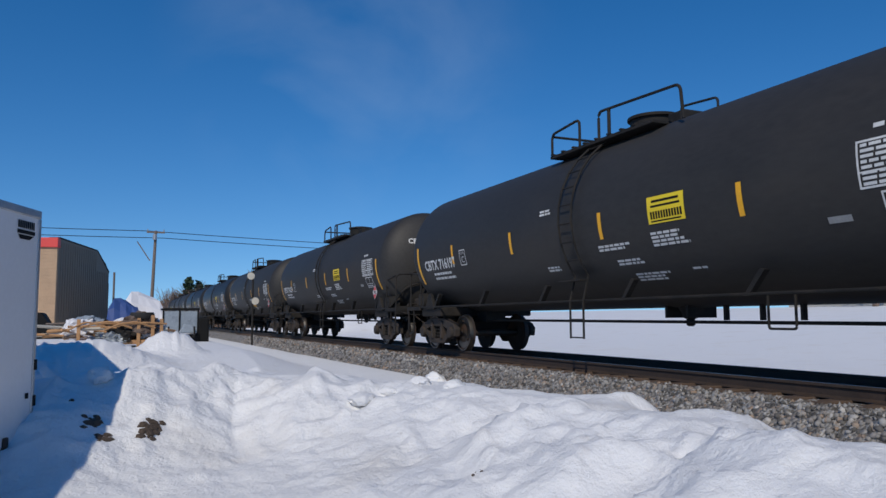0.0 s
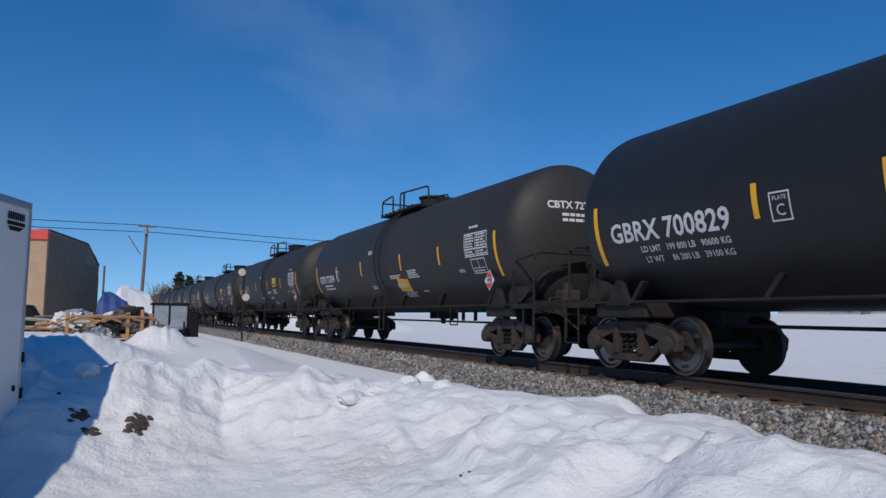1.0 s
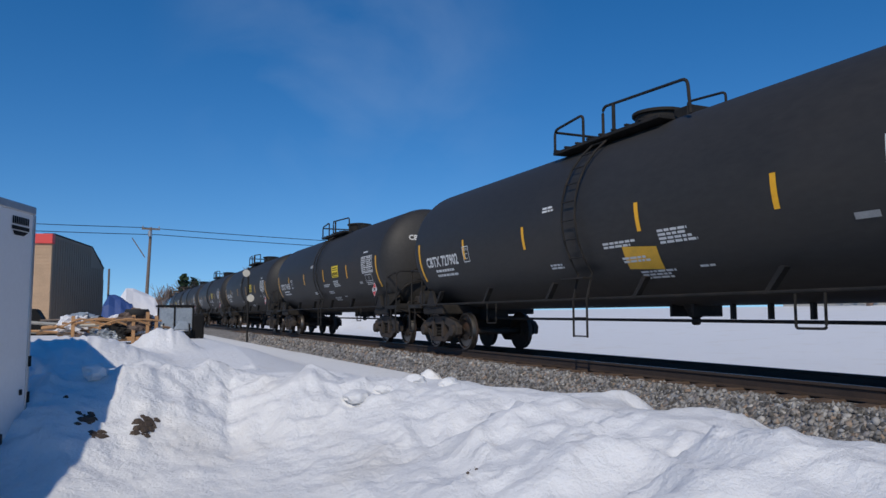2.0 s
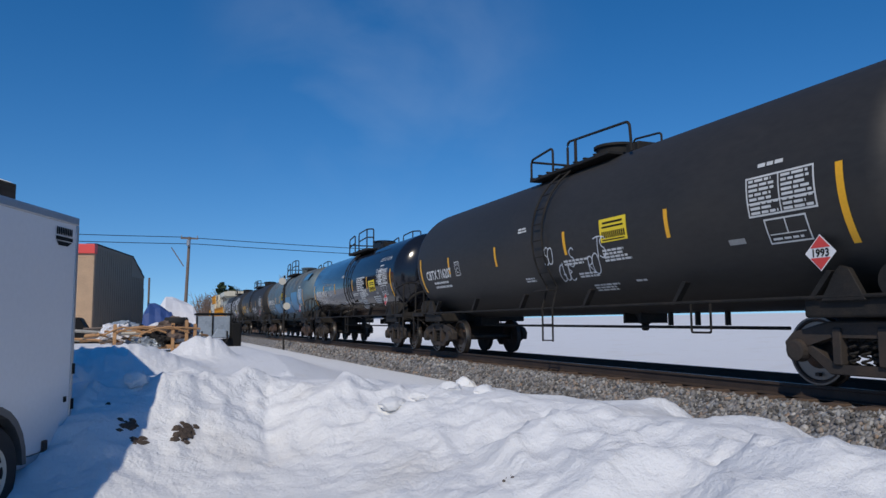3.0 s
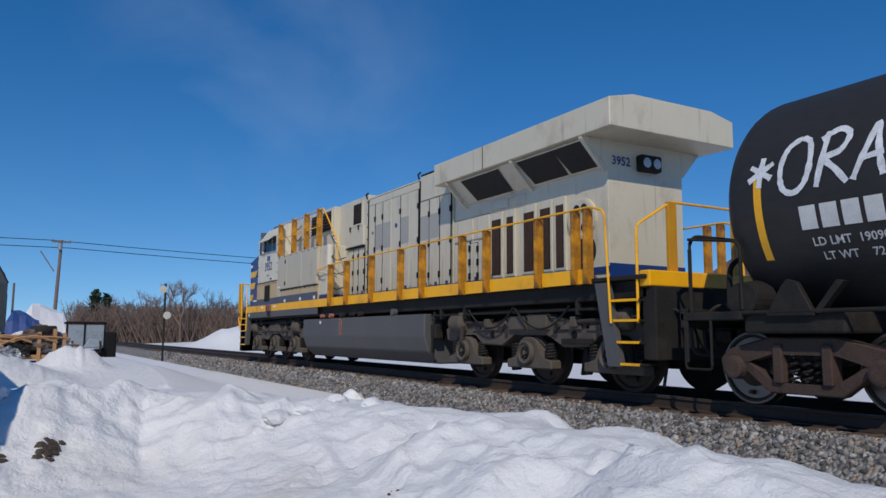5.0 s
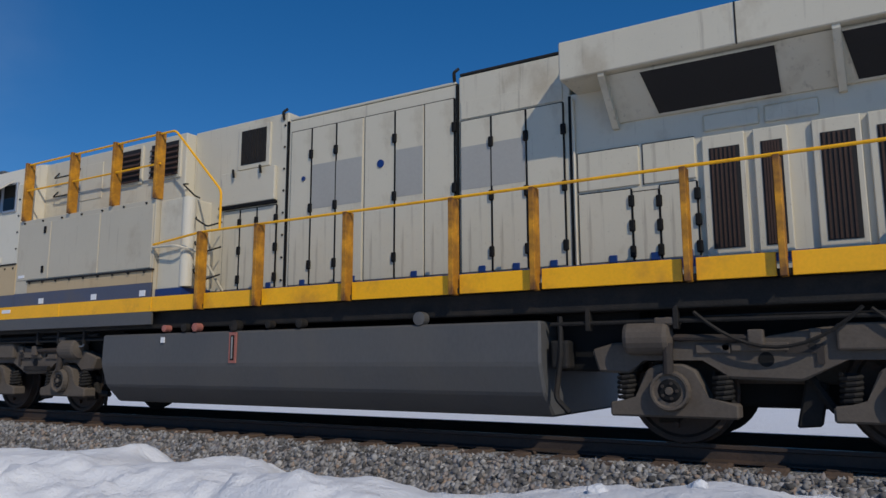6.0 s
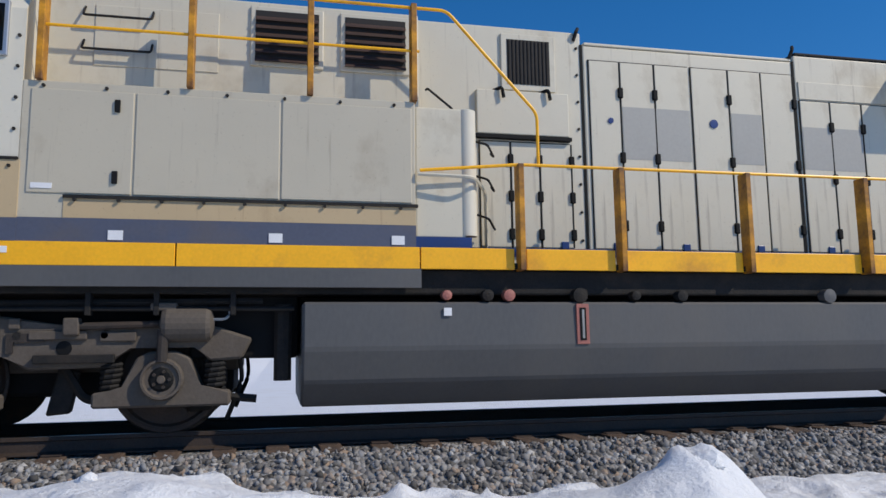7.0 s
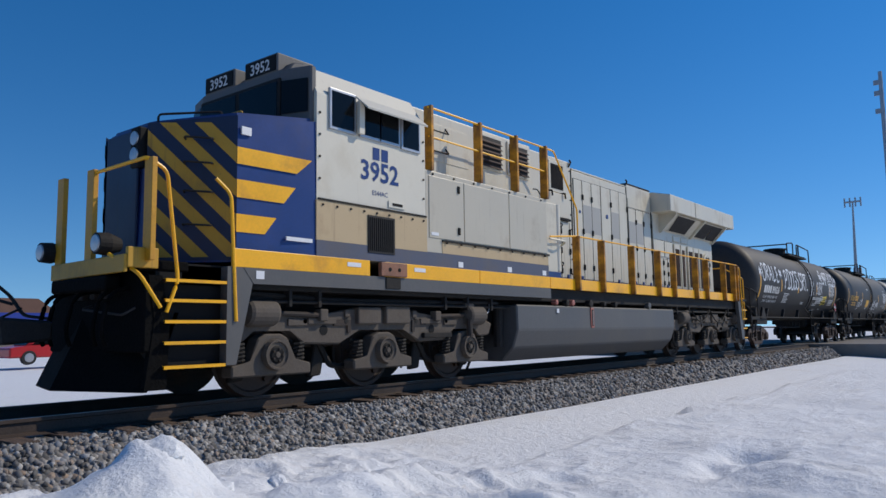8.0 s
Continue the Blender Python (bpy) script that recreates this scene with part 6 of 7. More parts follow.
def loco_truck(cx):
    tr = lp("truck", box(cx - 2.7, cx + 2.7, -0.6, 0.6, 0.6, 0.9, bevel=0.03), TRUCKM)
    for s in (-1, 1):
        y0, y1 = sorted((s * 1.17, s * 0.98))
        top = [(-2.85, 0.95), (-2.6, 1.02), (-1.2, 1.02), (-0.62, 1.14), (0.62, 1.14), (1.2, 1.02), (2.5, 1.04), (2.85, 0.92), (2.75, 0.72), (2.45, 0.70),
               (2.32, 0.86), (1.72, 0.86), (1.5, 0.66), (0.85, 0.64), (0.48, 0.86), (-0.48, 0.86), (-0.85, 0.64), (-1.5, 0.66), (-1.72, 0.86), (-2.32, 0.86), (-2.45, 0.70), (-2.78, 0.72)]
        part("truck_frame", prism([(cx + a, b) for a, b in top], y0, y1, "y", bevel=0.025), TRUCKM, tr)
        part("bolster_box", box(cx - 0.55, cx - 0.08, min(s * 1.0, s * 1.24), max(s * 1.0, s * 1.24), 0.92, 1.16, bevel=0.02), TRUCKM, tr)
        part("bolster_box", box(cx + 0.02, cx + 0.55, min(s * 1.0, s * 1.25), max(s * 1.0, s * 1.25), 0.92, 1.18, bevel=0.02), TRUCKM, tr)
        for q in (-1.15, 1.15):
            part("frame_hole", lathe([(s * 1.175, 0.005), (s * 1.176, 0.07), (s * 1.15, 0.07)], "y", 14, (cx + q, 0, 0.84)), BLACK, tr)
            part("frame_lug", box(cx + q - 0.3, cx + q + 0.2, min(s * 1.15, s * 1.21), max(s * 1.15, s * 1.21), 0.92, 1.0, bevel=0.01), TRUCKM, tr)
        for k in (-2.03, 0.0, 2.03):
            x = cx + k
            jb = part("journal_box", prism([(x - 0.62, 0.28), (x - 0.62, 0.42), (x - 0.34, 0.46), (x - 0.24, 0.74), (x - 0.12, 0.80), (x + 0.12, 0.80), (x + 0.24, 0.74), (x + 0.34, 0.46), (x + 0.62, 0.42), (x + 0.62, 0.28)],
                                       y0 - 0.05 if s < 0 else y0 + 0.02, y1 - 0.02 if s < 0 else y1 + 0.05, "y", bevel=0.02), TRUCKM, tr)
            part("bearing_cap", lathe([(s * 1.30, 0.01), (s * 1.30, 0.09), (s * 1.27, 0.14), (s * 1.2, 0.16)], "y", 18, (x, 0, 0.54)), BLACK, jb)
            part("cap_centre", lathe([(s * 1.315, 0.01), (s * 1.313, 0.035), (s * 1.29, 0.045)], "y", 12, (x, 0, 0.54)), TRUCKM, jb)
            part("bearing_ring", lathe([(s * 1.285, 0.15), (s * 1.31, 0.165), (s * 1.31, 0.185), (s * 1.24, 0.20)], "y", 20, (x, 0, 0.54)), TRUCKM, jb)
            for w in range(5):
                a = w * 1.2566
                part("cap_bolt", lathe([(s * 1.318, 0.004), (s * 1.318, 0.016), (s * 1.29, 0.018)], "y", 6, (x + 0.075 * math.cos(a), 0, 0.54 + 0.075 * math.sin(a))), CARTR, jb)
            for q in (-0.47, 0.47):
                pts = [(x + q + 0.085 * math.cos(a * 0.8), s * 1.1 + 0.085 * math.sin(a * 0.8), 0.44 + a * 0.0062) for a in range(0, 44)]
                part("spring", tube(pts, 0.022, 6), STEEL, tr)
        for e in (-1, 1):
            ends = sorted((cx + e * 2.02, cx + e * 2.46))
            part("brake_cylinder", lathe([(ends[0] - 0.03, 0.04), (ends[0], 0.15), (ends[0] + 0.04, 0.17), (ends[1] - 0.04, 0.17), (ends[1], 0.15), (ends[1] + 0.03, 0.05)], "x", 20, (0, s * 1.2, 1.06)), TRUCKM, tr)
            part("push_rod", tube([(cx + e * 2.02, s * 1.2, 1.06), (cx + e * 1.25, s * 1.22, 1.04)], 0.035, 8), CARTR, tr)
            part("rod_clevis", box(cx + e * 1.22 - 0.07, cx + e * 1.22 + 0.07, min(s * 1.14, s * 1.27), max(s * 1.14, s * 1.27), 0.96, 1.12, bevel=0.015), TRUCKM, tr)
            part("frame_plate", box(cx + e * 1.62 - 0.16, cx + e * 1.62 + 0.16, min(s * 1.16, s * 1.20), max(s * 1.16, s * 1.20), 0.90, 0.99, bevel=0.01), TRUCKM, tr)
            part("frame_step", prism([(cx + e * 0.66, 0.98), (cx + e * 0.98, 0.98), (cx + e * 0.98, 0.90), (cx + e * 0.72, 0.90), (cx + e * 0.72, 0.80), (cx + e * 0.66, 0.80)], min(s * 1.16, s * 1.195), max(s * 1.16, s * 1.195), "y"), CARTR, tr)
            part("stop_block", box(cx + e * 0.72 - 0.05, cx + e * 0.72 + 0.05, min(s * 1.14, s * 1.2), max(s * 1.14, s * 1.2), 1.02, 1.12, bevel=0.01), TRUCKM, tr)
        inner = cx + (2.03 if cx < 0 else -2.03)
        part("damper", tube([(inner, s * 1.29, 0.70), (inner, s * 1.27, 1.0)], 0.05, 10), CARTR, tr)
        part("damper_rod", tube([(inner, s * 1.27, 1.0), (inner, s * 1.25, 1.22)], 0.028, 8), TRUCKM, tr)
        part("damper_bracket", box(inner - 0.12, inner + 0.12, min(s * 1.15, s * 1.30), max(s * 1.15, s * 1.30), 1.18, 1.26, bevel=0.02), TRUCKM, tr)
        part("brake_pipe", tube(bend([(cx - 2.6, s * 1.2, 1.24), (cx - 1.0, s * 1.22, 1.26), (cx + 0.6, s * 1.22, 1.24), (cx + 2.5, s * 1.2, 1.25)], 0.1), 0.016, 6), STEEL, tr)
        part("air_line", tube(bend([(cx + 2.46, s * 1.24, 1.1), (cx + 2.62, s * 1.26, 1.1), (cx + 2.66, s * 1.26, 1.3)], 0.06), 0.014, 6), GALV, tr)
        part("sand_pipe", tube(bend([(cx + 2.7, s * 0.95, 0.9), (cx + 2.75, s * 0.85, 0.5), (cx + 2.6, s * 0.78, 0.12)], 0.1), 0.025, 6), STEEL, tr)
    return tr


loco_wheels = []
for cx in (-5.54, 8.56):
    loco_truck(cx)
    for k in (-2.03, 0.0, 2.03):
        loco_wheels.append((wheelset(loco, cx + k, LOCO_R, LOCO_WHEEL, LOCO_TREAD), cx + k))
for x, z in ((6.8, 1.3), (8.3, 1.28)):
    lp("safety_chain", tube([(x + k * 0.12, -1.3, z - 0.35 + 0.35 * ((k - 6) / 6) ** 2) for k in range(13)], 0.018, 5), STEEL)
for a, b in ((-9.0, -2.9), (6.0, 11.2)):
    lp("traction_gear", box(a, b, -0.55, 0.55, 0.36, 1.0, bevel=0.05), BLACK)
lp("centre_gear", box(-3.3, -2.25, -1.0, 1.0, 0.72, 1.36, bevel=0.03), BLACK)
lp("centre_gear", box(5.25, 6.2, -1.0, 1.0, 0.72, 1.36, bevel=0.03), BLACK)
for x in (-7.9, -6.6, -4.5, -3.2, 6.4, 7.7, 9.6, 10.6):
    lp("brake_rigging", tube(bend([(x, -0.9, 0.75), (x + 0.25, -0.92, 0.35), (x + 0.55, -0.92, 0.32)], 0.08), 0.045, 6), STEEL)
    lp("brake_hanger", prism([(x - 0.1, 0.2), (x + 0.12, 0.22), (x + 0.2, 0.62), (x, 0.66)], -0.90, -0.80, "y", bevel=0.02), STEEL)
for cx in (-5.54, 8.56):
    for x in (-1.5, -0.75, 0.75, 1.5):
        lp("frame_bolt", lathe([(-1.20, 0.005), (-1.20, 0.035), (-1.16, 0.04)], "y", 8, (cx + x, 0, 0.96)), STEEL)
    lp("slack_adjuster", box(cx + 0.9, cx + 1.6, -1.24, -1.17, 0.70, 0.78, bevel=0.01), STEEL)
for x in (-8.2, -7.4, -6.9, -4.2, -3.6, -2.9, 5.7, 6.6, 9.9):
    lp("pipe_bracket", box(x, x + 0.05, -1.31, -1.2, 1.14, 1.36, bevel=0.006), STEEL)
lp("train_line_pipe", tube([(-8.3, -1.27, 1.20), (-2.3, -1.27, 1.20)], 0.022, 8), STEEL)
lp("train_line_pipe", tube([(5.3, -1.27, 1.22), (10.9, -1.27, 1.22)], 0.022, 8), STEEL)
bolt = mesh_of("bolt", lathe([(-0.012, 0.004), (-0.012, 0.016), (0.01, 0.018)], "y", 6), STEEL)
for k in range(9):
    lp("bolt", bolt, STEEL, cab, loc=(-6.95 + k * 0.26, -1.436, 2.50))
    lp("bolt", bolt, STEEL, eq, loc=(-4.3 + k * 0.38, -1.45, 2.20))
for z in (3.05, 3.35, 3.65, 3.95):
    lp("bolt", bolt, STEEL, cab, loc=(-7.0, -1.425, z - 0.2))
    lp("bolt", bolt, STEEL, cab, loc=(-4.85, -1.425, z - 0.2))
for k in range(7):
    lp("bolt", bolt, STEEL, eq, loc=(-4.62 + k * 0.55, -1.43, 3.28))
for k in range(8):
    lp("bolt", bolt, STEEL, vent_sec, loc=(0.96, -HW - 0.005, 2.0 + k * 0.33))
lp("gasket", box(1.005, 1.035, -HW - 0.012, -HW + 0.05, 1.9, 4.36), BLACK, main_hood)
lp("gasket", box(3.885, 3.915, -HW - 0.012, -HW + 0.05, 1.9, 4.36), BLACK, rear_hood)
lp("gasket", box(5.40, 5.43, -HW - 0.012, -HW + 0.05, 1.9, 3.9), BLACK, rad)
lp("hood_cable", tube([(5.46, -HW - 0.02, 1.9), (5.46, -HW - 0.02, 3.85)], 0.018, 6), GREY, rad)
consist.append((loco, LOCO_SHIFT))


# ---- beside the track: trailer, yard, buildings ----
def away(az, d, z=0.0):
    """A place d metres off in a compass direction (degrees from the way across the track, towards -x)."""
    return Vector((-d * math.sin(radians(az)), d * math.cos(radians(az)), z))


def on_snow(az, el):
    """Where a slanting line from the eye's stand meets the snow."""
    d = np.arange(2.0, 32.0, 0.01)
    x, y = -d * math.sin(radians(az)), d * math.cos(radians(az))
    z = snow_height(x, y)
    k = int(np.argmax(EYE_Z + d * math.tan(radians(el)) <= z))
    return Vector((x[k], y[k], z[k]))


LOT = -0.72
trailer = thing("cargo_trailer", None, None, "white enclosed cargo trailer parked on the lot by the snow bank", "trailer", loc=(-7.97, -0.69, 0))
trailer.rotation_euler.z = radians(-20.5)
TP = lambda n, bm, m, label="", smooth=False: part(n, bm, m, trailer, label, smooth=smooth)
TP("body", box(0.0, 4.9, -2.1, 0.0, -0.30, 1.80, bevel=0.025), TRAILW)
TP("roof_trim", box(-0.012, 4.92, -2.11, 0.012, 1.77, 1.85, bevel=0.012), ALU)
TP("corner_trim", box(-0.012, 0.035, -0.04, 0.012, -0.32, 1.77, bevel=0.008), ALU)
TP("floor_rail", box(-0.01, 4.9, -2.1, 0.008, -0.38, -0.30, bevel=0.008), ALU)
TP("maker_mark", place_flat(rects([(0, 0, 0.32, 0.035), [(0.05, -0.05), (0.22, -0.05), (0.3, -0.01), (0.02, -0.01)]] + [(0.01 + k * 0.034, 0.05, 0.034 + k * 0.034, 0.12) for k in range(9)]), (0.42, 0.006, 1.60), (-1, 0, 0), (0, 0, 1)), BLACK)
TP("red_reflector", box(0.08, 0.2, -0.01, 0.012, -0.36, -0.32), RED)
for z in (0.02, 0.35):
    TP("hinge", box(-0.03, 0.02, -0.02, 0.02, z, z + 0.1, bevel=0.006), BLACK)
TP("marker_light", box(0.1, 0.14, -0.01, 0.012, 0.10, 0.15), BLACK)
TP("jack_leg", box(0.42, 0.50, -0.05, 0.02, -0.70, -0.20, bevel=0.01), RUST)
arch = [(1.44 + 0.52 * math.cos(a), -0.32 + 0.52 * math.sin(a)) for a in [math.pi * k / 12 for k in range(13)]]
arch2 = [(1.44 + 0.46 * math.cos(a), -0.32 + 0.46 * math.sin(a)) for a in [math.pi * k / 12 for k in range(12, -1, -1)]]
TP("wheel_arch", prism(arch + arch2, -0.25, 0.10, "y"), ANTH)
TP("arch_void", box(1.04, 2.8, -0.2, 0.004, -0.34, 0.08), BLACK)
TP("axle", tube([(1.48, -2.0, -0.36), (1.48, -0.1, -0.36)], 0.04, 8), STEEL)
for x in (1.42, 2.32):
    wh = TP("wheel", lathe([(-0.14, 0.2), (-0.14, 0.36), (-0.10, 0.39), (0.06, 0.39), (0.10, 0.36), (0.10, 0.22), (0.0, 0.2)], "y", 28, (x, 0, -0.33)), RUBBER, "black tyre", True)
    rim = part("rim", lathe([(0.085, 0.23), (0.10, 0.22), (0.085, 0.20), (0.06, 0.19), (0.08, 0.06), (0.12, 0.05), (0.12, 0.01)], "y", 24, (x, 0, -0.33)), CREAM, wh, "cream spoked rim", smooth=True)
    for k in range(8):
        a = k * math.pi / 4
        wedge = [(x + r * math.cos(a + t), -0.33 + r * math.sin(a + t)) for r, t in ((0.085, 0.0), (0.175, -0.27), (0.185, 0.0), (0.175, 0.27))]
        part("spoke_gap", prism(wedge, 0.05, 0.094, "y"), BLACK, wh)

shed = thing("shed", None, None, "small dark shed with snow on its roof", "shed")
shed.rotation_euler.z = radians(8.8)
part("wall", box(-15.8, -13.4, -4.5, -0.45, LOT, 3.02, bevel=0.01), BARK, shed)
part("roof", prism([(0.0, 2.945), (0.0, 2.99), (-4.8, 4.22), (-4.8, 3.55)], -16.2, -13.15, "x"), BLACK, shed)
part("roof_snow", prism([(-0.04, 3.004), (-0.11, 3.035), (-4.8, 4.27), (-4.8, 4.223)], -16.1, -13.17, "x"), SNOW, shed)

# shop: brick front with a red fascia, tan metal flank with a lower tail
shop = thing("shop_building", None, None, "tan commercial building with a brick front and red fascia", "building", loc=(-46.9, -3.3, 0))
shop.rotation_euler.z = math.atan2(0.259, -0.966)
part("flank_wall", prism([(0.0, -1.0), (9.7, -1.0), (9.7, 4.05), (9.0, 4.6), (7.0, 5.30), (0.0, 5.40)], -0.25, 0.0, "y"), TANWALL, shop)
part("main_block", prism([(0.05, -1.0), (9.65, -1.0), (9.65, 4.0), (9.0, 4.55), (7.0, 5.25), (0.05, 5.35)], 0.0, 14.0, "y"), TANWALL, shop)
for k in range(24):
    part("siding_rib", box(0.3 + k * 0.4, 0.34 + k * 0.4, -0.275, -0.25, -1.0, 5.2 if k < 17 else 4.0), TANWALL, shop)
part("front_wall", box(-0.2, 0.05, -0.24, 14.0, -1.0, 4.9), BRICK, shop)
for k in range(28):
    part("brick_course", box(-0.215, -0.2, -0.23, 14.0, -0.6 + k * 0.195, -0.6 + k * 0.195 + 0.15), BRICK, shop)
part("fascia", box(-0.35, 0.10, -0.30, 14.0, 4.88, 5.42, bevel=0.02), REDP, shop)
part("shop_window", box(-0.23, -0.2, 1.5, 5.0, 0.2, 2.2), GLASS, shop)
part("roof_edge", prism([(0.0, 5.40), (7.0, 5.30), (9.7, 4.05), (9.72, 4.15), (7.0, 5.38), (0.0, 5.48)], -0.28, 0.3, "y"), BLACK, shop)

pole_m = away(87.55, 84)
pole = thing("utility_pole", None, None, "weathered wooden utility pole with a short crossarm", "utility pole")
part("shaft", tube([(pole_m.x, pole_m.y - 0.3, -0.8), (pole_m.x, pole_m.y, 10.2)], [0.20, 0.14], 10), WOODP, pole)
part("crossarm", box(pole_m.x - 0.08, pole_m.x + 0.08, pole_m.y - 0.9, pole_m.y + 0.9, 9.95, 10.12), WOODP, pole)
part("transformer", lathe([(9.2, 0.1), (9.22, 0.2), (9.8, 0.2), (9.82, 0.1)], "z", 12, (pole_m.x + 0.3, pole_m.y - 0.1, 0)), GALV, pole)
for y in (-0.8, 0.8):
    part("insulator", lathe([(10.12, 0.05), (10.3, 0.07), (10.36, 0.03)], "z", 8, (pole_m.x, pole_m.y + y, 0)), GALV, pole)
part("brace", tube([(pole_m.x, pole_m.y - 0.5, 7.0), (pole_m.x, pole_m.y - 1.8, 9.0)], 0.06, 6), WOODP, pole)
for dy, z in ((-0.8, 10.15), (0.8, 9.45)):
    ends = [(-74, -60), (pole_m.x, pole_m.y + dy), (-90, 70)]
    pts = []
    for (x0, y0), (x1, y1) in zip(ends, ends[1:]):
        pts += [(x0 + (x1 - x0) * k / 10, y0 + (y1 - y0) * k / 10, z - 0.5 * 4 * (k / 10) * (1 - k / 10)) for k in range(11)]
    thing("power_line", tube(pts, 0.035, 4), BLACK, "thin black overhead power line", "power line", group="power lines")
for az, h in ((90.2, 3.4), (90.6, 2.6)):
    p = away(az, 58)
    thing("thin_mast", tube([(p.x, p.y, -0.8), (p.x, p.y, 0.8 + h)], 0.07, 6), WOODP, "thin bare wooden mast behind the yard", "pole", group="thin masts")

post = away(80.65, 40)
marker = thing("track_marker", None, None, "dark steel post with two round plates beside the track", "sign post")
part("stake", tube([(post.x, post.y, -0.9), (post.x, post.y, 3.35)], 0.05, 8), STEEL, marker)
for z, dy in ((3.05, -0.12), (1.75, 0.12)):
    part("round_plate", lathe([(post.x + 0.05, 0.02), (post.x + 0.055, 0.19), (post.x + 0.07, 0.19), (post.x + 0.075, 0.02)], "x", 16, (0, post.y + dy, z)), CREAM, marker)

# covered heap: white sheet over a frame, blue sheet beside it
def draped(name, cx, cy, w, d, h, m, label, seed):
    bm, rnd = bmesh.new(), random.Random(seed)
    n = 9
    grid = []
    for i in range(n):
        row = []
        for j in range(n):
            a, b = i / (n - 1) * 2 - 1, j / (n - 1) * 2 - 1
            top = h * max(0.0, 1 - max(abs(a) ** 2.4, abs(b) ** 5)) * (1 - 0.28 * (b + 1) / 2) + rnd.uniform(-0.06, 0.06)
            row.append(bm.verts.new((cx + a * d / 2, cy + b * w / 2, -0.75 + max(0, top))))
        grid.append(row)
    for i in range(n - 1):
        for j in range(n - 1):
            bm.faces.new((grid[i][j], grid[i + 1][j], grid[i + 1][j + 1], grid[i][j + 1]))
    return thing(name, bm, m, label, "tarpaulin")


draped("white_tarp", -33.5, 1.10, 2.2, 3.0, 3.0, TARPW, "white sheet draped over a tall stack in the yard", 2)
draped("blue_tarp", -32.0, 0.35, 1.7, 2.0, 2.65, TARPB, "dark blue sheet draped over a heap in the yard", 5)

scrap = thing("scrap_rack", None, None, "low wooden rack heaped with scrap lumber and sheeting", "scrap pile", loc=(0, 0, 0.22))
rnd = random.Random(11)
part("rack_bed", box(-26.6, -24.6, -1.1, 1.3, -0.15, -0.02, bevel=0.02), LUMBER, scrap)
for x, y in ((-24.6, -1.0), (-24.6, 0.65), (-24.6, 1.05), (-24.6, 1.3), (-26.5, -1.0), (-26.5, 1.2)):
    part("stake", box(x - 0.05, x + 0.05, y - 0.05, y + 0.05, -0.85, rnd.uniform(0.5, 0.75), bevel=0.01), LUMBER, scrap)
for k in range(34):
    y, z = rnd.uniform(-1.1, 0.7), rnd.uniform(0.05, 0.6)
    a, b = Vector((rnd.uniform(-26.4, -24.6), y, z)), Vector((rnd.uniform(-26.4, -24.6), y + rnd.uniform(0.7, 1.6) * rnd.choice((-1, 1)), z + rnd.uniform(-0.25, 0.2)))
    part("board", tube([a, b], 0.035 + 0.02 * rnd.random(), 4), rnd.choice((LUMBER, LUMBER, WOODP, CREAM)), scrap)
for k in range(9):
    bm = bmesh.new()
    bmesh.ops.create_icosphere(bm, subdivisions=4, radius=0.42)
    c, q = Vector((-25.3 + rnd.uniform(-0.5, 0.5), -1.0 + k * 0.24, 0.22 + 0.22 * math.sin(k * 1.1 + 0.4))), rnd.uniform(0.7, 1.1)
    for v in bm.verts:
        v.co *= 1 + 0.55 * noise.noise(v.co * 4 + c * 3) + 0.3 * noise.noise(v.co * 11 + c)
        v.co = Vector((v.co.x * 1.1 * q, v.co.y * 1.2 * q, v.co.z * 0.7 * q)) + c
    part("crumpled_sheet", bm, (TARPW, HAZE, BLACK, HAZE, GALV, STEEL, TARPW, BARK, HAZE)[k], scrap)
for k in range(6):
    y = -0.8 + k * 0.33
    part("strap", tube(bend([(-24.55, y - 0.5, 0.28 + 0.1 * (k % 3)), (-24.5, y, 0.56 - 0.05 * (k % 2)), (-24.55, y + 0.6, 0.34 + 0.12 * (k % 2))], 0.2), 0.028, 5), LUMBER, scrap, "orange strap")
part("old_tyre", lathe([(0.60, 0.2), (0.60, 0.33), (0.66, 0.36), (0.76, 0.36), (0.82, 0.33), (0.82, 0.2)], "z", 20, (-25.0, 0.75, 0)), RUBBER, scrap, smooth=True)

cart = thing("utility_cart", None, None, "small dark utility cart with clear side curtains", "utility vehicle")
o = away(85.75, 30)
CP = lambda n, bm, m, label="", smooth=False: part(n, bm, m, cart, label, smooth=smooth)
CP("body", prism([(-0.7, -0.40), (0.75, -0.40), (0.78, -0.02), (-0.72, 0.02)], o.x - 0.5, o.x + 0.6, "x", bevel=0.03), STEEL).location = (0, o.y, 0)
CP("roof", box(o.x - 0.6, o.x + 0.65, o.y - 0.66, o.y + 0.66, 0.90, 0.98, bevel=0.03), BLACK)
for y in (-0.62, -0.05, 0.60):
    CP("roof_post", box(o.x + 0.56, o.x + 0.62, o.y + y - 0.03, o.y + y + 0.03, -0.05, 0.92), BLACK)
for a, b in ((-0.59, -0.08), (-0.02, 0.57)):
    CP("clear_curtain", box(o.x + 0.585, o.x + 0.595, o.y + a, o.y + b, 0.05, 0.86), HAZE, "hazy clear curtain")
for y in (-0.62, 0.72):
    CP("wheel", lathe([(-0.12, 0.1), (-0.12, 0.27), (0.12, 0.27), (0.12, 0.1)], "y", 18, (o.x + 0.45, o.y + y, -0.42)), RUBBER, smooth=True)

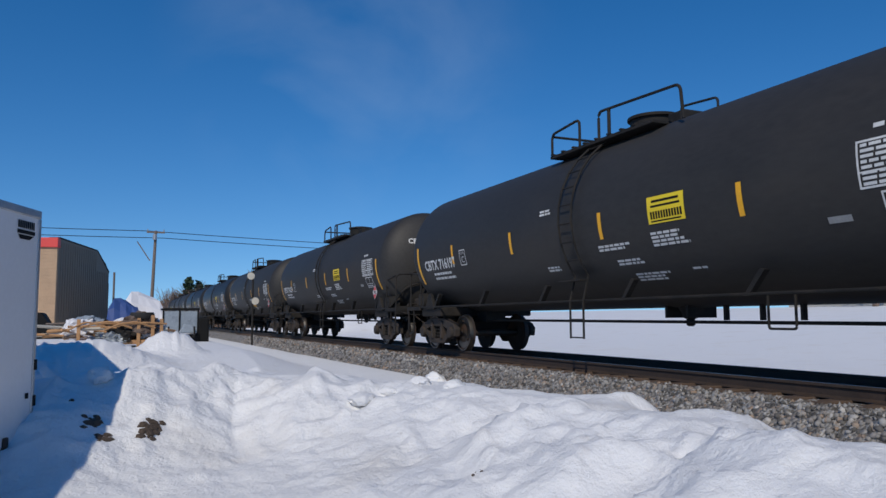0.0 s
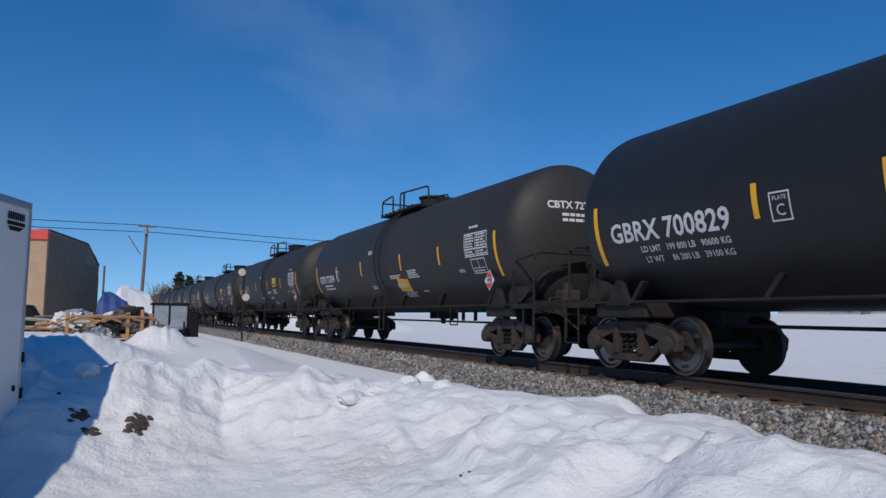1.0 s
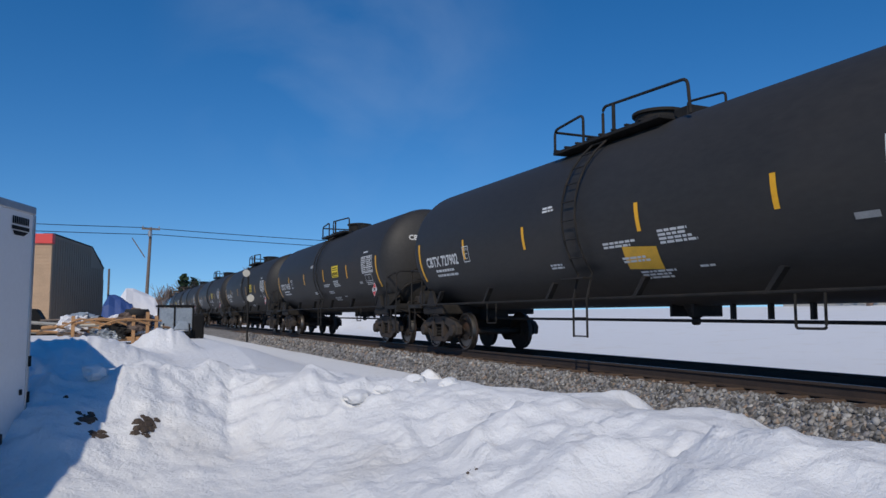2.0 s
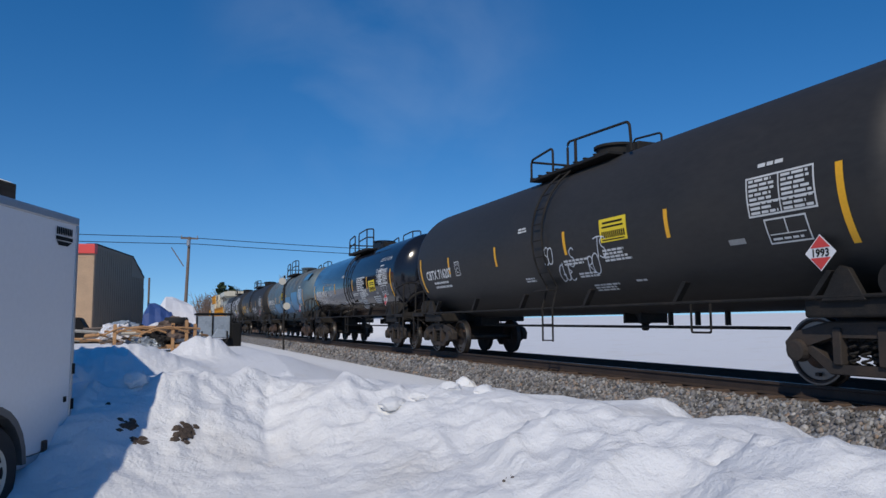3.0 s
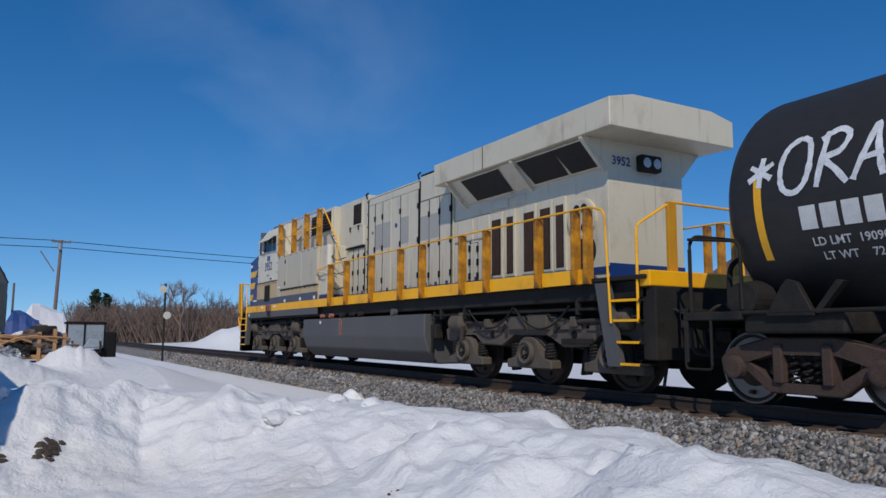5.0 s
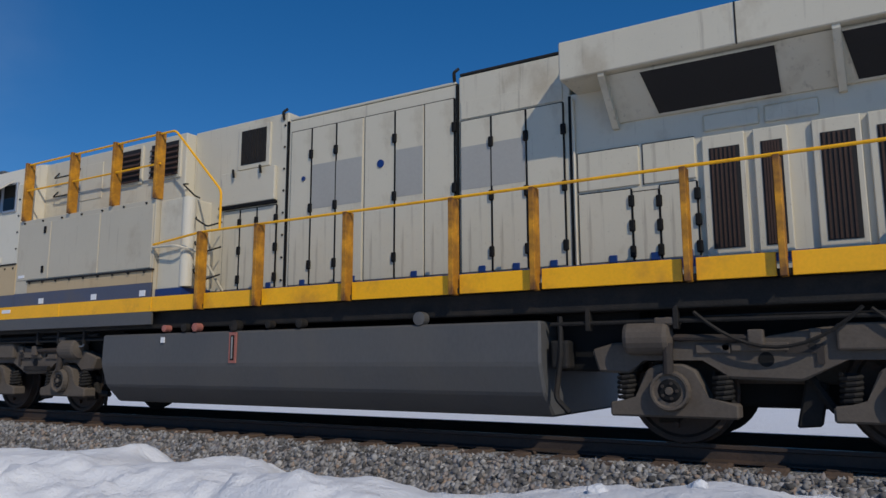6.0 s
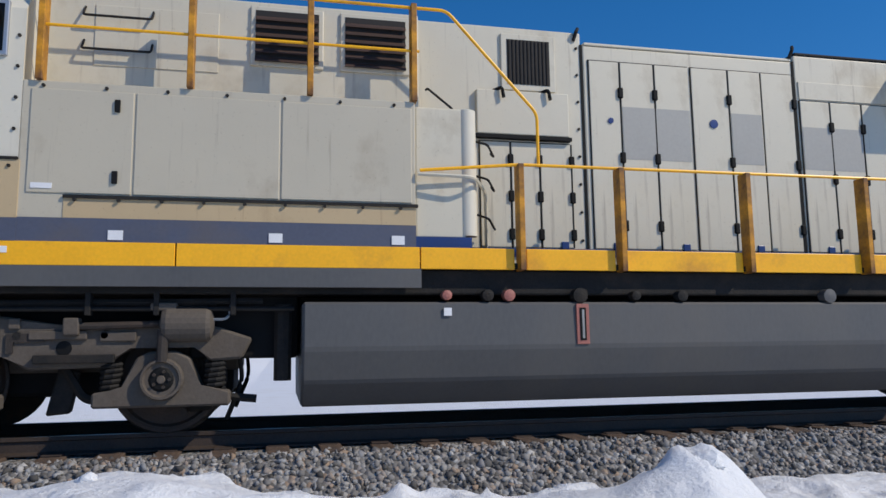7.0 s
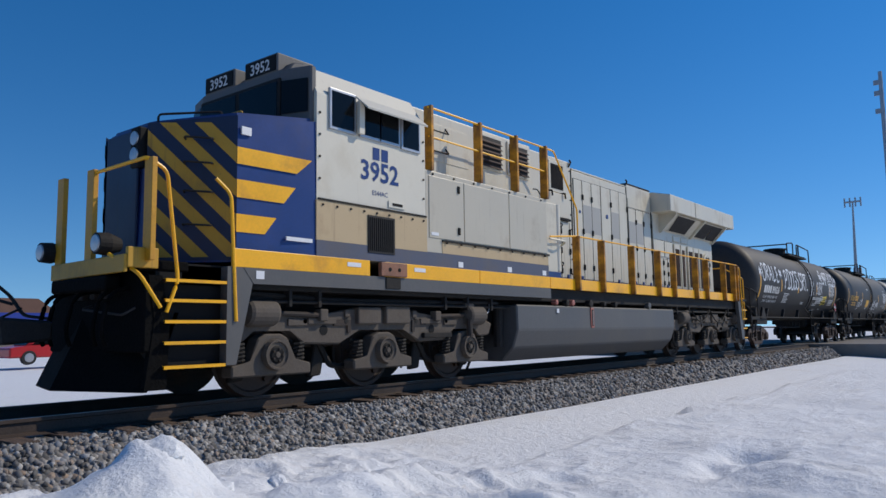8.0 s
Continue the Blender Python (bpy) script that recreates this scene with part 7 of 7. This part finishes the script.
CP("cargo_bed", box(o.x - 0.5, o.x + 0.7, o.y + 0.62, o.y + 1.0, -0.30, 0.62, bevel=0.06), BLACK)
CP("hood", prism([(0.10, 0.05), (0.66, 0.05), (0.62, 0.34), (0.30, 0.40)], o.x + 0.58, o.x + 0.95, "x", bevel=0.03), HAZE).location = (0, o.y - 0.2, 0)
CP("bumper", tube(bend([(o.x + 0.98, o.y - 0.45, 0.3), (o.x + 1.0, o.y - 0.45, -0.1), (o.x + 1.0, o.y + 0.45, -0.1), (o.x + 0.98, o.y + 0.45, 0.3)], 0.08), 0.03, 6), STEEL)
cart.location.z = 0.26
van = thing("parked_vehicle", None, None, "dark parked vehicle beside the shop wall", "vehicle")
v0 = away(94.3, 38)
part("body", prism([(-2.0, -0.35), (2.0, -0.35), (2.0, 0.35), (1.2, 0.5), (0.9, 1.15), (-1.9, 1.2), (-2.0, 0.5)], v0.x - 0.9, v0.x + 0.9, "x", bevel=0.06), BLACK, van, loc=(0, v0.y - 1.0, 0))
for y in (-1.3, 1.3):
    part("wheel", lathe([(0.75, 0.1), (0.75, 0.32), (0.95, 0.32), (0.95, 0.1)], "x", 16, (v0.x, v0.y - 1.0 + y, -0.40)), RUBBER, van, smooth=True)

# dark clods of dirt in the bank, and blocks of ploughed snow on it
rnd = random.Random(23)
CLUSTERS = [(87.5, -7.65, 0.85, 1.0, 30, 0.055), (91.3, -6.85, 0.8, 0.5, 16, 0.055), (90.7, -8.0, 0.6, 0.45, 12, 0.055), (92.6, -5.4, 0.2, 0.2, 2, 0.05), (63.6, -11.5, 0.5, 0.4, 5, 0.018)]
for az, el, wide, tall, count, size in CLUSTERS:
    for k in range(count):
        p = on_snow(az + rnd.gauss(0, 0.38) * wide, el + rnd.gauss(0, 0.38) * tall)
        r = size * rnd.uniform(0.35, 1.25)
        bm = bmesh.new()
        bmesh.ops.create_icosphere(bm, subdivisions=2, radius=r)
        for v in bm.verts:
            v.co *= 0.75 + 0.7 * noise.noise(v.co * 9 + p) + 0.35 * noise.noise(v.co * 30 + p)
            v.co = Vector((v.co.x * 0.5, v.co.y * rnd.uniform(0.95, 1.05), v.co.z * 0.8))
        thing("dirt_clod", bm, DIRTM, "dark clod of frozen dirt in the snow bank", "dirt", loc=p - Vector((-0.1 * r, 0, 0.2 * r)), group="dirt clods")


def snow_block(x, y, size, flat, seed):
    rr = random.Random(seed)
    bm = bmesh.new()
    bmesh.ops.create_icosphere(bm, subdivisions=3, radius=1)
    axes = [Vector((rr.uniform(-1, 1), rr.uniform(-1, 1), rr.uniform(-0.6, 1))).normalized() for _ in range(6)]
    for v in bm.verts:
        d = v.co.normalized()
        cut = min([1.0] + [0.74 / max(0.05, d.dot(a)) for a in axes])
        v.co = d * cut * (1 + 0.22 * noise.noise(d * 2.5 + Vector((seed, 0, 0))) + 0.07 * noise.noise(d * 8) + 0.035 * noise.noise(d * 19))
        v.co = Vector((v.co.x * size, v.co.y * size * 0.8, v.co.z * size * flat))
    z = float(snow_height(np.array([x]), np.array([y]))[0])
    ob = thing("snow_block", bm, SNOW, "rough block of ploughed snow lying on the bank", "snow", loc=(x, y, z + size * flat * 0.02), group="snow blocks", smooth=True)
    ob.rotation_euler.z = rr.uniform(0, 6)


for k, (az, el, size, flat) in enumerate(((66.9, -4.75, 0.27, 0.7), (68.3, -5.0, 0.17, 0.55), (65.4, -5.2, 0.15, 0.5), (72.6, -6.1, 0.20, 0.45), (70.5, -5.5, 0.12, 0.5),
                                          (90.9, -3.9, 0.17, 0.6))):
    p = on_snow(az, el)
    snow_block(p.x, p.y, size, flat, 40 + k)
for k, (x, y, size, flat) in enumerate(((2.45, 4.05, 0.13, 0.5), (2.9, 4.1, 0.08, 0.6),
                                        (-0.92, 4.1, 0.06, 0.7), (-1.45, 4.08, 0.07, 0.6), (3.5, 4.3, 0.09, 0.6), (4.6, 4.5, 0.08, 0.5))):
    snow_block(x, y, size, flat, 80 + k)


# ---- trees and distance ----
def bare_tree(name, x, y, h, seed, label, spread=0.55, levels=4, m=TWIG):
    rnd = random.Random(seed)
    tree = thing(name, None, None, label, "tree", group="bare trees")
    trunk, crown = bmesh.new(), bmesh.new()

    def grow(p, d, length, r, lev, bm):
        q = p + d * length
        tube([p, p.lerp(q, 0.5) + Vector((rnd.uniform(-1, 1), rnd.uniform(-1, 1), 0)) * length * 0.05, q], [r, r * 0.8, r * 0.6], 5 if lev < 2 else 3, bm, False)
        if lev >= levels:
            return
        for k in range(rnd.choice((3, 4, 4))):
            e = (d + Vector((rnd.uniform(-1, 1), rnd.uniform(-1, 1), rnd.uniform(-0.25, 0.7))) * spread * 1.3).normalized()
            grow(p.lerp(q, rnd.uniform(0.5, 1.0)), e, length * rnd.uniform(0.55, 0.8), max(r * 0.55, 0.02), lev + 1, crown)

    grow(Vector((x, y, -0.8)), Vector((rnd.uniform(-0.05, 0.05), 0, 1)).normalized(), h * 0.36, h * 0.022, 0, trunk)
    part("trunk", trunk, BARK, tree)
    part("crown", crown, m, tree)
    return tree


big = away(79.5, 118)
bare_tree("bare_tree", big.x, big.y, 12.5, 4, "tall bare spreading tree behind the track", 0.62, 5)
for k in range(34):
    rr = random.Random(100 + k)
    p = away(85.5 - k * 0.42 + rr.uniform(-0.25, 0.25), rr.uniform(125, 175))
    bare_tree("bare_tree", p.x, p.y, rr.uniform(7.5, 11), 200 + k, "leafless grey-brown tree in the tree line", 0.6, 4)
for az, d, h, s in ((36.0, 64, 11, 31), (34.0, 80, 12, 32), (-79, 150, 9, 33), (-23.5, 120, 7, 34)):
    p = away(az, d)
    bare_tree("bare_tree", p.x, p.y, h, s, "leafless tree beyond the far field", 0.6, 5 if d < 90 else 4)


def brush():
    """The tangled undergrowth of the tree line, one sheet of thin stems."""
    rr, bm = random.Random(5), bmesh.new()
    for k in range(5200):
        p = away(86.5 - rr.random() * 16, rr.uniform(118, 150), -0.8)
        hgt = rr.uniform(2.5, 6.6)
        q = p + Vector((rr.uniform(-1, 1), rr.uniform(-2.2, 2.2), hgt))
        tube([p, q], [0.06, 0.025], 3, bm, False)
        for j in range(2):
            s = p.lerp(q, rr.uniform(0.4, 0.9))
            tube([s, s + Vector((rr.uniform(-0.8, 0.8), rr.uniform(-0.8, 0.8), rr.uniform(0.3, 1.3)))], [0.04, 0.02], 3, bm, False)
    return bm


thing("undergrowth", brush(), TWIG, "dense leafless undergrowth along the tree line", "shrubs", kind="stuff")


def conifer(x, y, h, seed):
    rr = random.Random(seed)
    tree = thing("pine_tree", None, None, "dark green pine above the bare trees", "tree", group="pine trees")
    part("trunk", tube([(x, y, -0.8), (x, y, h * 0.9)], [0.25, 0.06], 6), BARK, tree)
    bm = bmesh.new()
    for k in range(260):
        t = rr.random() ** 0.8
        rad = (1 - t) * h * 0.22 + 0.25
        a, d = rr.random() * 6.283, rr.uniform(0.3, 1.0) * rad * (0.6 + 0.8 * ((int(t * 9) * 37) % 5) / 5)
        c = Vector((x + d * math.cos(a), y + d * math.sin(a), h * (0.42 + 0.58 * t) + rr.uniform(-0.2, 0.2)))
        s = rr.uniform(0.16, 0.42)
        vs = [bm.verts.new(c + Vector((rr.uniform(-1, 1), rr.uniform(-1, 1), rr.uniform(-0.6, 0.6))) * s * 1.6) for _ in range(4)]
        for f in ((0, 1, 2), (0, 2, 3), (0, 3, 1), (1, 2, 3)):
            bm.faces.new([vs[i] for i in f])
    part("crown", bm, PINE, tree)


for az, d, h, s in ((85.2, 135, 7.9, 1), (84.5, 138, 7.4, 2)):
    p = away(az, d)
    conifer(p.x, p.y, h, s)

# far side: house, long blue-fronted building, parked car, masts
hs = away(36.3, 72)
house = thing("house", None, None, "pale sided house with a brown roof beyond the snow field", "house")
part("wall", box(hs.x - 5, hs.x + 5, hs.y - 4, hs.y + 4, -0.8, 5.2), HOUSEW, house)
part("roof", prism([(hs.x - 5.5, 5.2), (hs.x + 5.5, 5.2), (hs.x, 7.8)], hs.y - 4.5, hs.y + 4.5, "y"), BROWNR, house)
for x in (-3, 0, 3):
    w = part("window", box(hs.x + x - 0.6, hs.x + x + 0.6, hs.y - 4.05, hs.y - 3.98, 2.4, 3.9), PLAIN, house)
    part("pane", box(hs.x + x - 0.5, hs.x + x + 0.5, hs.y - 4.07, hs.y - 4.04, 2.5, 3.8), GLASS, w)
store = thing("long_building", None, None, "long low building with a bright blue fascia and grey wall", "building")
part("wall", box(6, 46, 66, 80, -0.9, 1.15), ROADM, store)
part("snow_ledge", box(5.8, 46, 65.8, 66.2, 1.15, 1.55), PLAIN, store)
part("fascia", box(5.8, 46, 65.5, 80, 1.55, 2.75), BLUEW, store)
barn = thing("far_house", None, None, "distant house with a brown hipped roof", "house")
part("roof", prism([(29, 2.4), (43, 2.4), (39, 5.2), (33, 5.2)], 92, 102, "y"), BROWNR, barn)
part("wall", box(30, 42, 93, 101, -0.8, 2.4), HOUSEW, barn)
red_car = thing("red_car", None, None, "red sedan parked beyond the track", "car", loc=(15.6, 35.0, -0.42))
part("body", prism([(-2.2, 0.30), (2.2, 0.30), (2.25, 0.62), (1.5, 0.80), (-1.4, 0.84), (-2.2, 0.72)], -0.85, 0.85, "y", bevel=0.07), CARRED, red_car)
part("cabin", prism([(-1.5, 0.80), (1.2, 0.80), (0.55, 1.32), (-0.9, 1.34)], -0.74, 0.74, "y", bevel=0.08), CARRED, red_car)
part("side_glass", prism([(-1.25, 0.86), (0.95, 0.86), (0.48, 1.26), (-0.82, 1.28)], -0.76, -0.735, "y"), GLASS, red_car)
part("windscreen", prism([(-1.48, 0.86), (-0.94, 1.30), (-0.90, 1.28), (-1.40, 0.84)], -0.62, 0.62, "y"), GLASS, red_car)
for x in (-1.4, 1.4):
    wv = part("wheel", lathe([(-0.88, 0.05), (-0.88, 0.3), (-0.68, 0.32), (-0.68, 0.05)], "y", 18, (x, 0, 0.31)), RUBBER, red_car, smooth=True)
    part("rim", lathe([(-0.895, 0.02), (-0.89, 0.19), (-0.87, 0.2)], "y", 16, (x, 0, 0.31)), ALU, wv)
mast = away(-80.8, 100)
tower = thing("antenna_mast", None, None, "tall steel mast with antennas on a crossbar", "mast")
part("shaft", tube([(mast.x, mast.y + 0.3, -0.8), (mast.x, mast.y + 0.15, 8.0), (mast.x, mast.y, 15.4)], [0.24, 0.18, 0.09], 8), GALV, tower)
part("crossbar", box(mast.x - 0.1, mast.x + 0.1, mast.y - 0.9, mast.y + 0.9, 15.2, 15.4), GALV, tower)
for y in (-0.85, -0.3, 0.3, 0.85):
    part("antenna", tube([(mast.x, mast.y + y, 14.7), (mast.x, mast.y + y, 15.8)], 0.09, 6), GALV, tower)
part("equipment_box", box(mast.x - 0.4, mast.x + 0.4, mast.y - 0.4, mast.y + 0.4, 5.4, 7.4, bevel=0.05), GALV, tower)
rp = away(-83.0, 46)
rpole = thing("roadside_pole", None, None, "grey steel pole with equipment boxes by the road", "pole")
part("shaft", tube([(rp.x, rp.y, -0.8), (rp.x, rp.y, 14.5)], [0.14, 0.1], 8), GALV, rpole)
for z in (12.2, 13.2, 13.8):
    part("arm", box(rp.x - 0.06, rp.x + 0.06, rp.y - 0.1, rp.y + 0.35, z, z + 0.25), GALV, rpole)


# ---- what moves ----
def motions():
    """The train runs along the track; the wheels roll under the slow part of the pass."""
    times = sorted({t for t, _ in TRAIN})
    for ob, shift in consist:
        walk(ob, [(t, pose(train_at(t) + shift, TRACK_Y, 0)) for t in times])

    def rolled(radius, rate):
        ticks = [k / rate for k in range(8 * rate + 1)]
        turn, out = 0.0, []
        for k, t in enumerate(ticks):
            if k:
                turn += min((train_at(t) - train_at(ticks[k - 1])) / radius, radians(84))
            out.append((t, math.degrees(turn)))
        return out

    for w, x in loco_wheels:
        walk(w, [(t, pose(x, 0, LOCO_R, 0, a, 0)) for t, a in rolled(LOCO_R, 30)])
    for car, _ in consist[:-1]:
        rows = rolled(0.445, 30 if car in last_cars else 15)
        for w in [c for c in car.children if c.name.startswith("wheelset")]:
            walk(w, [(t, pose(w.location.x, 0, 0.445, 0, a, 0)) for t, a in rows])


last_cars = [c for c, _ in consist[-4:-1]]
motions()
